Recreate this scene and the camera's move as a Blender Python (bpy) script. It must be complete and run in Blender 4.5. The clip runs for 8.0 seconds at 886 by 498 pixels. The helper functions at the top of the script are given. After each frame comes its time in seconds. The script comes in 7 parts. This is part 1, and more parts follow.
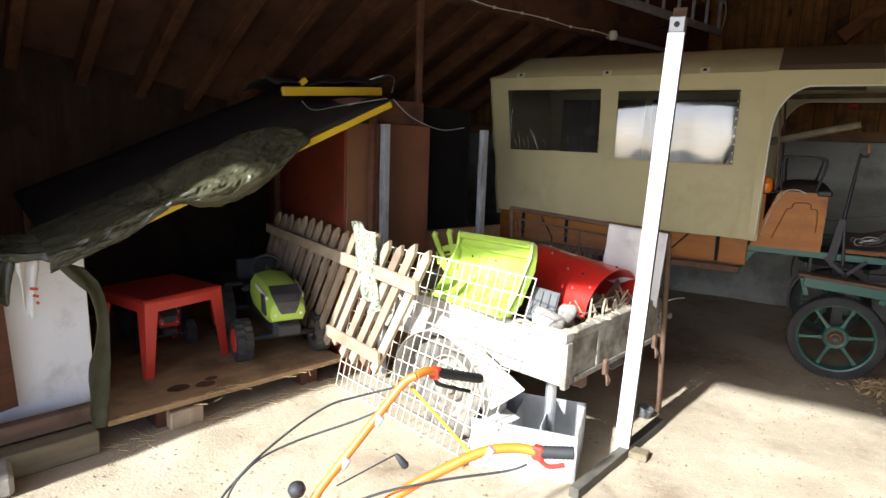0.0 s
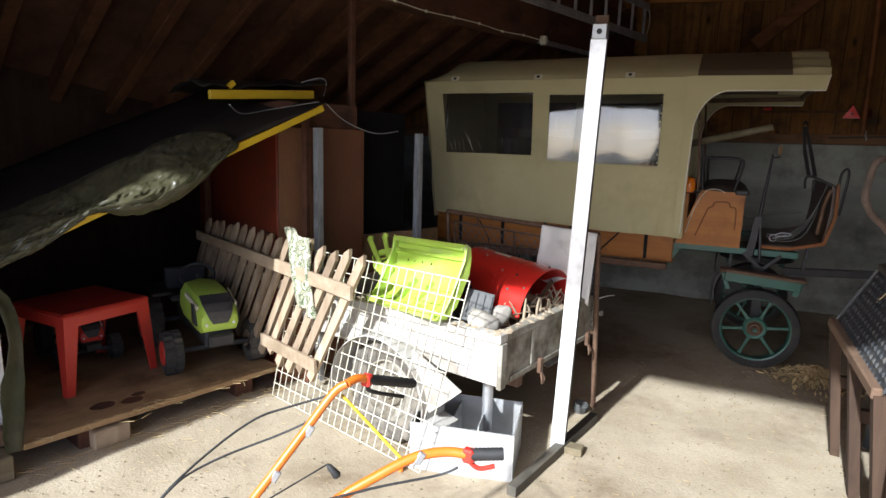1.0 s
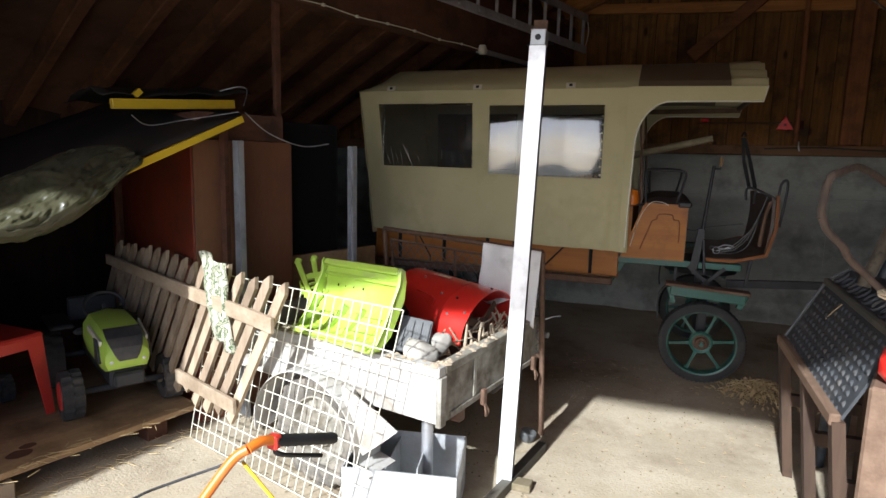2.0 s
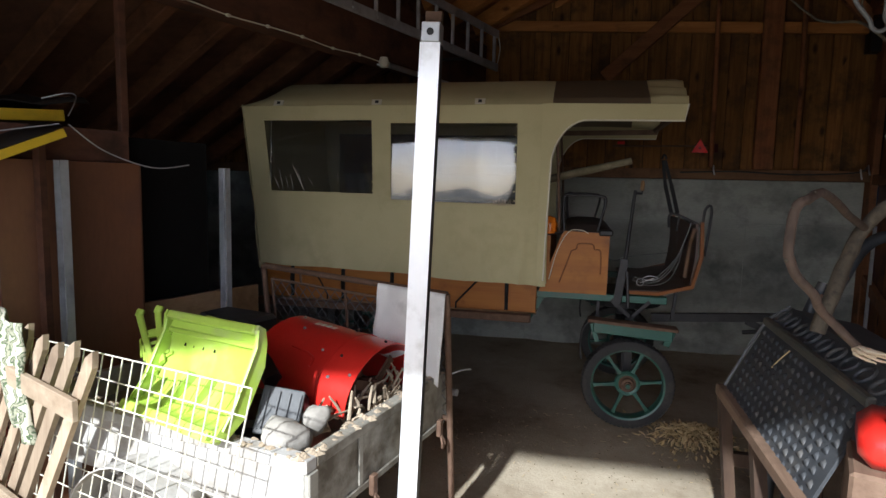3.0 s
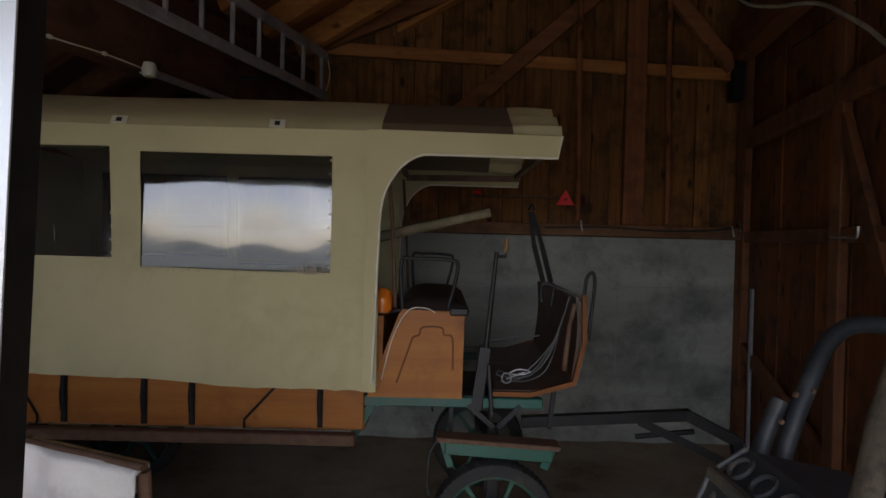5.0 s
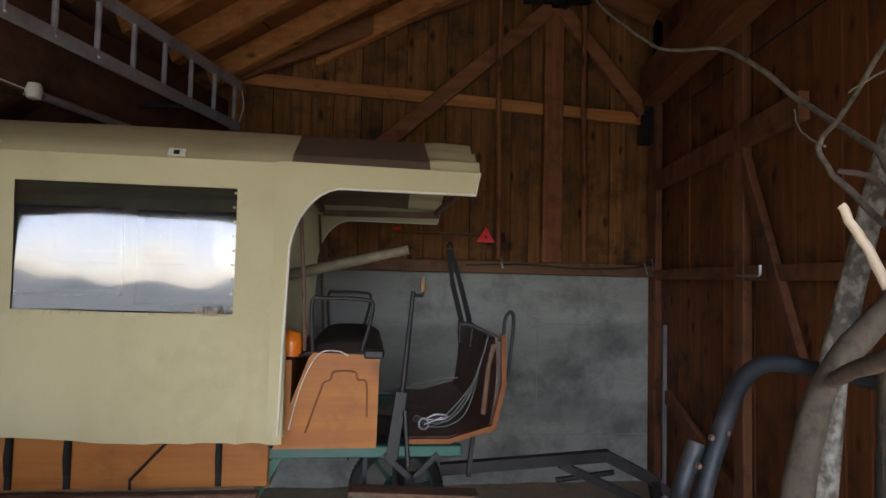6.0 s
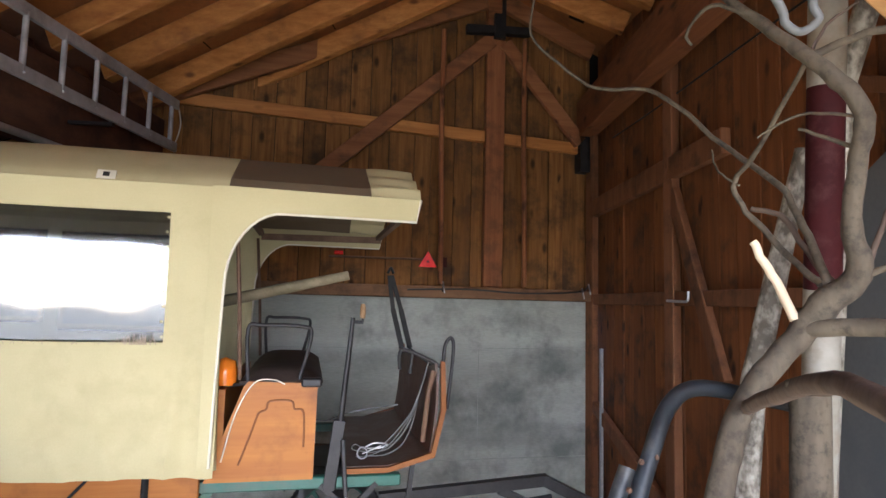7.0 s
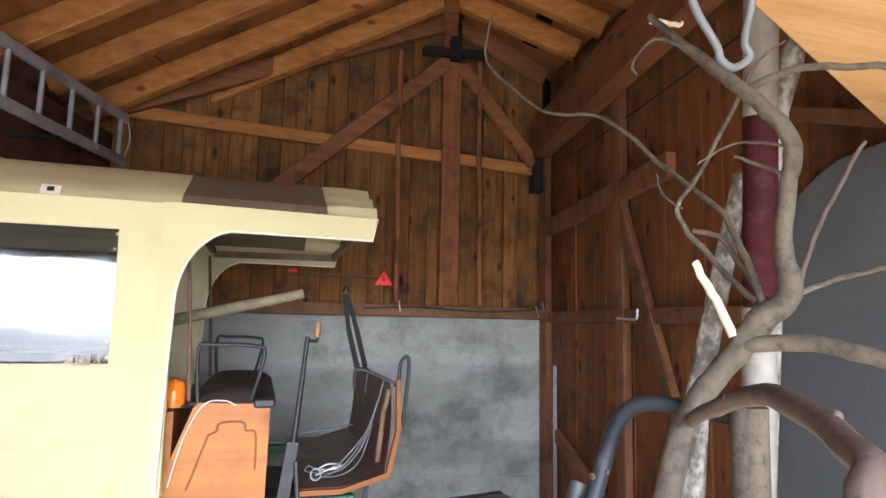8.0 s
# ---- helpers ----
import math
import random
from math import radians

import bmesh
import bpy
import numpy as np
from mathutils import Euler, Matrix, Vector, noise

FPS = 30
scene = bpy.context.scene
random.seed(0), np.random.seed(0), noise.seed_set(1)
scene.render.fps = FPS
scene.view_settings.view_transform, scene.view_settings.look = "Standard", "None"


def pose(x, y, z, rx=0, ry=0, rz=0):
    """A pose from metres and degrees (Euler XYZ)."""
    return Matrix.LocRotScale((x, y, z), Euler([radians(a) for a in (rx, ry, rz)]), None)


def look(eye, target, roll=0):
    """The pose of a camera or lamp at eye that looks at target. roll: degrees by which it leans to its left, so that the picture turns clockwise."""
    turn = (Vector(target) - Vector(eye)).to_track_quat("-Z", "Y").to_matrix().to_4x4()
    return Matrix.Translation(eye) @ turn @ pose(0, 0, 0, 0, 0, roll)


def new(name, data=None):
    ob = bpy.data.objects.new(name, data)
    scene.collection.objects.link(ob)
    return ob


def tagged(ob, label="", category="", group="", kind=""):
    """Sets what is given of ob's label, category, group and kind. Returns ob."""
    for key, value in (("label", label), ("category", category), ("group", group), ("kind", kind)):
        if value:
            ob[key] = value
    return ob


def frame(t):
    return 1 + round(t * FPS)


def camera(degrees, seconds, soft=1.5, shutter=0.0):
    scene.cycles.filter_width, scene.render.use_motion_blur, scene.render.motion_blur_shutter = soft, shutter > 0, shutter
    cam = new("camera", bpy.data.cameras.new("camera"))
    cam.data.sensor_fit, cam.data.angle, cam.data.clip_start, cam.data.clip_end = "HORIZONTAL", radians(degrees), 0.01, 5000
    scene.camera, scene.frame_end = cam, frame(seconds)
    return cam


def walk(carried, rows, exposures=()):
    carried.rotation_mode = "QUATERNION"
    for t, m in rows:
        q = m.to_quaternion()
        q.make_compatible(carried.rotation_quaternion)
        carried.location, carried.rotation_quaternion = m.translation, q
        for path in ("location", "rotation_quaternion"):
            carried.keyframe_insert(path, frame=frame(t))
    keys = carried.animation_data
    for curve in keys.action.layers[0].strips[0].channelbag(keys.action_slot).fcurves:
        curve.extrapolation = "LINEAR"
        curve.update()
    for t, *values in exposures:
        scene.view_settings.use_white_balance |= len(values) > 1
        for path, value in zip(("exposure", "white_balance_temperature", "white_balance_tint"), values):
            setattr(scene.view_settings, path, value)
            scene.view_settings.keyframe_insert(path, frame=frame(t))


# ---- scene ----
cam = camera(73.5, 8.0)
PATH = [
    (0.0, (-0.009, -0.409, 1.597), (-1.015, 1.282, 1.243), 2.0),
    (0.5, (0.009, -0.408, 1.604), (-0.912, 1.332, 1.255), 1.9),
    (1.0, (0.029, -0.388, 1.609), (-0.81, 1.395, 1.267), 1.7),
    (2.5, (-0.041, 0.141, 1.627), (-0.609, 2.04, 1.359), 1.3),
    (3.0, (-0.045, 0.477, 1.627), (-0.483, 2.417, 1.412), 1.3),
    (3.5, (-0.035, 0.823, 1.634), (-0.391, 2.785, 1.468), 1.3),
    (4.0, (-0.01, 1.144, 1.631), (-0.262, 3.124, 1.5), 1.4),
    (4.5, (0.05, 1.467, 1.657), (-0.078, 3.461, 1.563), 1.4),
    (5.0, (0.048, 1.745, 1.664), (0.056, 3.745, 1.639), 1.4),
    (6.5, (0.113, 1.86, 1.688), (0.469, 3.823, 1.835), 1.4),
    (7.0, (0.11, 1.839, 1.697), (0.548, 3.782, 1.878), 1.4),
    (7.5, (0.108, 1.831, 1.698), (0.62, 3.752, 1.915), 1.3),
    (8.0, (0.103, 1.818, 1.697), (0.682, 3.717, 1.942), 1.2),
]
walk(cam, [(t, look(eye, target, roll)) for t, eye, target, roll in PATH],
     exposures=[(0.0, 1.5, 5800, 9), (1.0, 1.0, 5750, 9), (2.5, 1.0, 5650, 9), (4.0, 0.5, 5600, 10), (4.5, 0.58, 5650, 10), (5.2, 0.95, 5450, 10), (6.3, 2.4, 5350, 10), (7.0, 3.1, 5350, 11), (7.5, 3.35, 5300, 11), (8.0, 3.6, 5250, 11)])

# ---- world and sun ----
SUN_AZ, SUN_EL = 189.6, 33.0
world = bpy.data.worlds.new("sky")
scene.world = world
world.use_nodes = True
wn = world.node_tree.nodes
sky = wn.new("ShaderNodeTexSky")
sky.sky_type = "NISHITA"
sky.sun_disc = False
sky.air_density, sky.dust_density = 0.45, 1.6
sky.sun_elevation = radians(SUN_EL)
sky.sun_rotation = radians(SUN_AZ)
wn["Background"].inputs["Strength"].default_value = 0.15
world.node_tree.links.new(sky.outputs[0], wn["Background"].inputs["Color"])
sun_data = bpy.data.lights.new("sun", "SUN")
sun_data.energy, sun_data.angle, sun_data.color = 5.0, radians(1.5), (1.0, 0.97, 0.92)
sun = new("sun", sun_data)
sx, sy, sz = (math.sin(radians(SUN_AZ)) * math.cos(radians(SUN_EL)), math.cos(radians(SUN_AZ)) * math.cos(radians(SUN_EL)), math.sin(radians(SUN_EL)))
sun.matrix_world = look((sx * 20, sy * 20, sz * 20), (0, 0, 0))


# ---- materials ----
def surf(name, c1, c2, scale=6.0, rough=0.7, metal=0.0, bump=0.2, stretch=(1, 1, 1), fine=60.0, dirt=None, dirt_amount=0.35, dirt_scale=2.5, spec=0.5, contrast=0.25, rvar=0.15, coat=0.0):
    """Two-scale procedural surface: c1 to c2 by stretched noise, a patchy layer of dirt, fine relief."""
    m = bpy.data.materials.new(name)
    m.use_nodes = True
    n, l = m.node_tree.nodes, m.node_tree.links
    b = n["Principled BSDF"]
    b.inputs["Metallic"].default_value = metal
    b.inputs["Specular IOR Level"].default_value = spec
    b.inputs["Coat Weight"].default_value = coat
    co, info, add = n.new("ShaderNodeTexCoord"), n.new("ShaderNodeObjectInfo"), n.new("ShaderNodeVectorMath")
    scl = n.new("ShaderNodeVectorMath")
    scl.operation = "SCALE"
    l.new(info.outputs["Random"], scl.inputs["Scale"])
    scl.inputs[0].default_value = (17.3, 9.1, 23.7)
    l.new(co.outputs["Object"], add.inputs[0])
    l.new(scl.outputs[0], add.inputs[1])
    mp = n.new("ShaderNodeMapping")
    mp.inputs["Scale"].default_value = stretch
    l.new(add.outputs[0], mp.inputs["Vector"])
    big, small = n.new("ShaderNodeTexNoise"), n.new("ShaderNodeTexNoise")
    big.inputs["Scale"].default_value, big.inputs["Detail"].default_value = scale, 6
    small.inputs["Scale"].default_value, small.inputs["Detail"].default_value = fine, 3
    l.new(mp.outputs[0], big.inputs["Vector"])
    l.new(mp.outputs[0], small.inputs["Vector"])
    ramp = n.new("ShaderNodeValToRGB")
    ramp.color_ramp.elements[0].position, ramp.color_ramp.elements[1].position = 0.5 - contrast, 0.5 + contrast
    ramp.color_ramp.elements[0].color, ramp.color_ramp.elements[1].color = (*c1, 1), (*c2, 1)
    mixn = n.new("ShaderNodeMath")
    mixn.operation = "MULTIPLY_ADD"
    mixn.inputs[1].default_value, mixn.inputs[2].default_value = 0.35, -0.175
    l.new(small.outputs["Fac"], mixn.inputs[0])
    sumn = n.new("ShaderNodeMath")
    l.new(big.outputs["Fac"], sumn.inputs[0])
    l.new(mixn.outputs[0], sumn.inputs[1])
    l.new(sumn.outputs[0], ramp.inputs["Fac"])
    col = ramp.outputs["Color"]
    val = n.new("ShaderNodeHueSaturation")
    vr = n.new("ShaderNodeMath")
    vr.operation = "MULTIPLY_ADD"
    vr.inputs[1].default_value, vr.inputs[2].default_value = rvar * 2, 1 - rvar
    l.new(info.outputs["Random"], vr.inputs[0])
    l.new(vr.outputs[0], val.inputs["Value"])
    l.new(col, val.inputs["Color"])
    col = val.outputs["Color"]
    if dirt:
        dn, dr, mx = n.new("ShaderNodeTexNoise"), n.new("ShaderNodeValToRGB"), n.new("ShaderNodeMix")
        dn.inputs["Scale"].default_value, dn.inputs["Detail"].default_value, dn.inputs["Roughness"].default_value = dirt_scale, 8, 0.65
        l.new(add.outputs[0], dn.inputs["Vector"])
        dr.color_ramp.elements[0].position, dr.color_ramp.elements[1].position = 0.62 - dirt_amount * 0.4, 0.78 - dirt_amount * 0.3
        l.new(dn.outputs["Fac"], dr.inputs["Fac"])
        mx.data_type = "RGBA"
        l.new(dr.outputs["Color"], mx.inputs["Factor"])
        l.new(col, mx.inputs["A"])
        mx.inputs["B"].default_value = (*dirt, 1)
        col = mx.outputs["Result"]
    l.new(col, b.inputs["Base Color"])
    rr = n.new("ShaderNodeMapRange")
    rr.inputs["To Min"].default_value, rr.inputs["To Max"].default_value = max(0.03, rough - 0.12), min(1, rough + 0.12)
    l.new(big.outputs["Fac"], rr.inputs["Value"])
    l.new(rr.outputs[0], b.inputs["Roughness"])
    bp = n.new("ShaderNodeBump")
    bp.inputs["Strength"].default_value, bp.inputs["Distance"].default_value = bump, 0.01
    l.new(sumn.outputs[0], bp.inputs["Height"])
    l.new(bp.outputs[0], b.inputs["Normal"])
    return m


def wood(name, c1, c2, along="z", rough=0.75, dirt=None, dirt_amount=0.3, rvar=0.2, bump=0.25, knots=None, scale=14):
    """Grained wood; knots gives the colour of its knots."""
    st = {"x": (0.06, 1, 1), "y": (1, 0.06, 1), "z": (1, 1, 0.06)}[along]
    m = surf(name, c1, c2, scale=scale, rough=rough, bump=bump, stretch=st, fine=90, dirt=dirt, dirt_amount=dirt_amount, dirt_scale=3.0, rvar=rvar, spec=0.3)
    if knots:
        n, l = m.node_tree.nodes, m.node_tree.links
        b = n["Principled BSDF"]
        col = b.inputs["Base Color"].links[0].from_socket
        add = next(q for q in n if q.bl_idname == "ShaderNodeVectorMath" and q.operation == "ADD")
        mp, vor, ramp, mx, pick, mul = n.new("ShaderNodeMapping"), n.new("ShaderNodeTexVoronoi"), n.new("ShaderNodeValToRGB"), n.new("ShaderNodeMix"), n.new("ShaderNodeMath"), n.new("ShaderNodeMath")
        mp.inputs["Scale"].default_value = {"x": (0.45, 1, 1), "y": (1, 0.45, 1), "z": (1, 1, 0.45)}[along]
        l.new(add.outputs[0], mp.inputs["Vector"])
        l.new(mp.outputs[0], vor.inputs["Vector"])
        vor.inputs["Scale"].default_value = 7.5
        ramp.color_ramp.elements[0].position, ramp.color_ramp.elements[1].position = 0.08, 0.22
        ramp.color_ramp.elements[0].color, ramp.color_ramp.elements[1].color = (0.9, 0.9, 0.9, 1), (0, 0, 0, 1)
        l.new(vor.outputs["Distance"], ramp.inputs["Fac"])
        sep = n.new("ShaderNodeSeparateColor")
        l.new(vor.outputs["Color"], sep.inputs[0])
        pick.operation = "GREATER_THAN"
        pick.inputs[1].default_value = 0.45
        l.new(sep.outputs[0], pick.inputs[0])
        mul.operation = "MULTIPLY"
        l.new(ramp.outputs["Color"], mul.inputs[0])
        l.new(pick.outputs[0], mul.inputs[1])
        mx.data_type = "RGBA"
        l.new(mul.outputs[0], mx.inputs["Factor"])
        l.new(col, mx.inputs["A"])
        mx.inputs["B"].default_value = (*knots, 1)
        l.new(mx.outputs["Result"], b.inputs["Base Color"])
    return m


M_FLOOR = surf("dusty_concrete", (0.345, 0.287, 0.196), (0.505, 0.435, 0.32), scale=2.6, rough=0.94, bump=1.0, fine=75, contrast=0.2, dirt=(0.22, 0.168, 0.106), dirt_amount=0.38, dirt_scale=1.3, spec=0.2, rvar=0)
M_GROUND = surf("gravel_yard", (0.29, 0.262, 0.215), (0.39, 0.355, 0.295), scale=1.0, rough=0.95, bump=0.6, fine=40, rvar=0)
M_CONC = surf("grey_concrete", (0.258, 0.268, 0.232), (0.41, 0.418, 0.365), scale=2.4, rough=0.85, bump=0.35, stretch=(0.35, 1, 2.0), contrast=0.2, dirt=(0.16, 0.168, 0.15), dirt_amount=0.38, dirt_scale=2.2, spec=0.3, rvar=0)
M_BOARD = wood("weathered_boards", (0.135, 0.053, 0.013), (0.315, 0.15, 0.04), "z", 0.85, (0.062, 0.033, 0.016), 0.36, 0.22, knots=(0.035, 0.016, 0.008), scale=26)
M_SIDEB = wood("red_brown_boards", (0.14, 0.046, 0.013), (0.265, 0.10, 0.030), "z", 0.85, (0.055, 0.03, 0.018), 0.3, 0.15, knots=(0.03, 0.014, 0.008), scale=22)
M_FRAME = wood("red_stained_timber_z", (0.19, 0.066, 0.023), (0.33, 0.132, 0.05), "z", 0.75, (0.08, 0.037, 0.018), 0.25, 0.15, knots=(0.06, 0.022, 0.01), scale=22)
M_FRAMEX = wood("red_stained_timber_x", (0.20, 0.074, 0.026), (0.33, 0.142, 0.054), "x", 0.75, (0.09, 0.042, 0.022), 0.25, 0.15, knots=(0.06, 0.022, 0.01), scale=22)
M_RAFT = wood("pine_rafters", (0.33, 0.122, 0.026), (0.53, 0.235, 0.06), "x", 0.65, (0.22, 0.09, 0.03), 0.22, 0.15, knots=(0.12, 0.04, 0.012), scale=22)
M_PINE = wood("pale_pine", (0.46, 0.25, 0.09), (0.62, 0.38, 0.16), "x", 0.65, (0.38, 0.2, 0.08), 0.2, 0.1, knots=(0.2, 0.09, 0.03), scale=20)
# Darker copies of rafter and lining colours put the side bay's shade in.
M_SHADERAFT = wood("shaded_rafters", (0.15, 0.066, 0.032), (0.25, 0.112, 0.055), "x", 0.8, (0.09, 0.042, 0.024), 0.3, 0.1, scale=20)
M_SHADEROOF = surf("shaded_lining", (0.14, 0.066, 0.036), (0.215, 0.10, 0.056), scale=1.4, rough=0.85, bump=0.15, fine=30, dirt=(0.085, 0.044, 0.027), rvar=0.05)
M_PURLIN = wood("red_brown_purlin", (0.15, 0.052, 0.019), (0.25, 0.098, 0.038), "y", 0.75, (0.08, 0.034, 0.018), 0.25, 0.1, knots=(0.05, 0.02, 0.01), scale=20)
M_SEAT = surf("black_brown_seat", (0.028, 0.019, 0.015), (0.055, 0.038, 0.030), scale=7, rough=0.6, bump=0.25, dirt=(0.06, 0.048, 0.04), dirt_amount=0.25, spec=0.3, rvar=0)
M_ROOF = surf("brown_roof_sheeting", (0.26, 0.092, 0.022), (0.37, 0.145, 0.038), scale=1.4, rough=0.7, bump=0.15, fine=30, dirt=(0.13, 0.05, 0.018), rvar=0.05)
M_SIDEF = wood("dark_side_framing", (0.13, 0.052, 0.021), (0.23, 0.10, 0.043), "z", 0.8, (0.05, 0.025, 0.015), 0.3, 0.15)
M_FOOT = wood("dark_brown_varnished_wood", (0.06, 0.022, 0.009), (0.12, 0.047, 0.018), "z", 0.45, (0.04, 0.016, 0.01), 0.25, 0.1)
M_DARKBEAM = wood("dark_beam", (0.07, 0.03, 0.017), (0.13, 0.055, 0.03), "y", 0.8, (0.04, 0.02, 0.012), 0.3, 0.05)
M_CANVAS = surf("beige_canvas", (0.455, 0.402, 0.215), (0.525, 0.468, 0.262), scale=2.5, rough=0.8, bump=0.12, fine=180, dirt=(0.40, 0.348, 0.185), dirt_amount=0.2, dirt_scale=1.6, spec=0.25, rvar=0)
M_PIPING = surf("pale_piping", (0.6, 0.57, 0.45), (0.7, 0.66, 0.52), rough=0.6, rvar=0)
M_MESHSCREEN = surf("brown_screen", (0.10, 0.072, 0.042), (0.15, 0.112, 0.068), scale=3, rough=0.6, bump=0.1, fine=250, rvar=0)
M_ORANGE_WOOD = wood("varnished_orange_wood", (0.265, 0.090, 0.0135), (0.38, 0.15, 0.025), "x", 0.5, (0.2, 0.07, 0.014), 0.2, 0.1, 0.08, scale=18)
M_GROOVE = wood("darker_orange_wood", (0.15, 0.05, 0.010), (0.21, 0.08, 0.018), "x", 0.6, None, 0.2, 0.05, 0.08)
M_GREEN = surf("green_enamel", (0.018, 0.082, 0.058), (0.028, 0.115, 0.082), scale=5, rough=0.42, bump=0.06, dirt=(0.07, 0.075, 0.055), dirt_amount=0.25, rvar=0)
M_TYRE = surf("dusty_rubber", (0.018, 0.018, 0.018), (0.04, 0.038, 0.035), scale=8, rough=0.85, bump=0.25, dirt=(0.10, 0.085, 0.065), dirt_amount=0.3, rvar=0)
M_IRON = surf("black_iron", (0.015, 0.015, 0.016), (0.035, 0.033, 0.032), scale=12, rough=0.5, metal=0.4, bump=0.1, rvar=0)
M_DUSTYRE = surf("mud_caked_rubber", (0.06, 0.054, 0.045), (0.15, 0.135, 0.11), scale=14, rough=0.9, bump=0.4, dirt=(0.24, 0.21, 0.165), dirt_amount=0.4, dirt_scale=9, rvar=0)
M_RUST = surf("rusty_steel", (0.10, 0.055, 0.032), (0.18, 0.11, 0.07), scale=20, rough=0.8, metal=0.3, bump=0.2, rvar=0)
M_STEEL = surf("galvanised_steel", (0.42, 0.43, 0.44), (0.58, 0.59, 0.60), scale=14, rough=0.45, metal=0.75, bump=0.08, dirt=(0.3, 0.29, 0.27), dirt_amount=0.2, rvar=0)
M_POST = surf("pale_painted_steel", (0.82, 0.82, 0.81), (0.87, 0.87, 0.86), scale=7, rough=0.34, metal=0.45, bump=0.05, dirt=(0.5, 0.48, 0.44), dirt_amount=0.12, rvar=0)
M_ALU = surf("dull_aluminium", (0.40, 0.41, 0.42), (0.52, 0.53, 0.54), scale=16, rough=0.42, metal=0.5, bump=0.06, dirt=(0.24, 0.23, 0.22), dirt_amount=0.25, rvar=0)
M_LEATHER = surf("brown_leather", (0.05, 0.022, 0.012), (0.105, 0.046, 0.024), scale=9, rough=0.42, bump=0.35, dirt=(0.12, 0.095, 0.075), dirt_amount=0.22, dirt_scale=5, rvar=0)
M_STRAP = surf("black_leather", (0.010, 0.010, 0.010), (0.022, 0.021, 0.02), scale=9, rough=0.8, bump=0.2, rvar=0, spec=0.2)
M_REDP = surf("red_plastic", (0.50, 0.035, 0.022), (0.60, 0.05, 0.03), scale=4, rough=0.42, bump=0.04, dirt=(0.35, 0.06, 0.04), dirt_amount=0.15, rvar=0)
M_REDM = surf("red_sheet_metal", (0.56, 0.018, 0.012), (0.66, 0.03, 0.018), scale=4, rough=0.33, bump=0.06, dirt=(0.38, 0.06, 0.04), dirt_amount=0.18, rvar=0, coat=0.3)
M_LIME = surf("lime_plastic", (0.37, 0.53, 0.055), (0.46, 0.62, 0.095), scale=4, rough=0.4, bump=0.05, dirt=(0.42, 0.47, 0.2), dirt_amount=0.22, rvar=0)
M_BLACKP = surf("black_plastic", (0.02, 0.02, 0.021), (0.04, 0.04, 0.042), scale=8, rough=0.55, bump=0.1, dirt=(0.09, 0.085, 0.075), dirt_amount=0.25, rvar=0)
M_WHITE = surf("white_panel", (0.78, 0.78, 0.77), (0.84, 0.84, 0.83), scale=2, rough=0.55, bump=0.05, dirt=(0.5, 0.48, 0.44), dirt_amount=0.15, rvar=0)
M_PICKET = wood("bare_fence_wood", (0.25, 0.18, 0.115), (0.42, 0.33, 0.225), "z", 0.85, (0.18, 0.13, 0.085), 0.33, 0.18)
M_RAIL = wood("bare_fence_rail", (0.29, 0.21, 0.135), (0.44, 0.35, 0.24), "x", 0.85, (0.2, 0.15, 0.095), 0.3, 0.1)
M_PLY = wood("plywood_deck", (0.27, 0.17, 0.085), (0.40, 0.262, 0.135), "y", 0.8, (0.17, 0.105, 0.052), 0.35, 0.05)
M_BIRCH = surf("mottled_birch_bark", (0.10, 0.085, 0.062), (0.40, 0.375, 0.31), scale=15, rough=0.8, bump=0.3, stretch=(1, 1, 0.6), contrast=0.12, dirt=(0.06, 0.05, 0.035), dirt_amount=0.3, dirt_scale=11, rvar=0.1)
M_PANELRED = surf("dark_red_panel", (0.20, 0.03, 0.014), (0.28, 0.055, 0.024), scale=1.5, rough=0.4, bump=0.06, stretch=(1, 1, 0.3), dirt=(0.10, 0.04, 0.02), dirt_amount=0.3, rvar=0)
M_PANEL = surf("red_brown_panel", (0.125, 0.05, 0.022), (0.185, 0.08, 0.036), scale=1.8, rough=0.45, bump=0.08, stretch=(1, 1, 0.3), dirt=(0.12, 0.05, 0.028), dirt_amount=0.3, rvar=0.1)
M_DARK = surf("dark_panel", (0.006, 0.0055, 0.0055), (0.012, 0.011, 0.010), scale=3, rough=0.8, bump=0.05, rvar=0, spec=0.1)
M_TARP = surf("olive_tarpaulin", (0.034, 0.033, 0.017), (0.068, 0.064, 0.034), scale=6, rough=0.31, bump=0.55, fine=30, dirt=(0.10, 0.10, 0.06), dirt_amount=0.25, spec=0.4, rvar=0)
M_BLACKSHEET = surf("black_sheet", (0.016, 0.013, 0.011), (0.032, 0.027, 0.022), scale=5, rough=0.75, bump=0.25, dirt=(0.05, 0.04, 0.03), dirt_amount=0.25, spec=0.2, rvar=0)
M_YELLOW = surf("yellow_enamel", (0.62, 0.40, 0.012), (0.70, 0.47, 0.02), scale=5, rough=0.5, bump=0.08, dirt=(0.4, 0.27, 0.03), dirt_amount=0.25, rvar=0)
M_TRAILER = surf("dusty_grey_paint", (0.40, 0.385, 0.345), (0.52, 0.50, 0.455), scale=3, rough=0.85, bump=0.2, dirt=(0.27, 0.235, 0.185), dirt_amount=0.45, dirt_scale=5, rvar=0.05)
M_ZINC = surf("zinc_sheet", (0.50, 0.51, 0.51), (0.62, 0.63, 0.63), scale=6, rough=0.5, metal=0.55, bump=0.08, dirt=(0.38, 0.37, 0.34), dirt_amount=0.3, rvar=0)
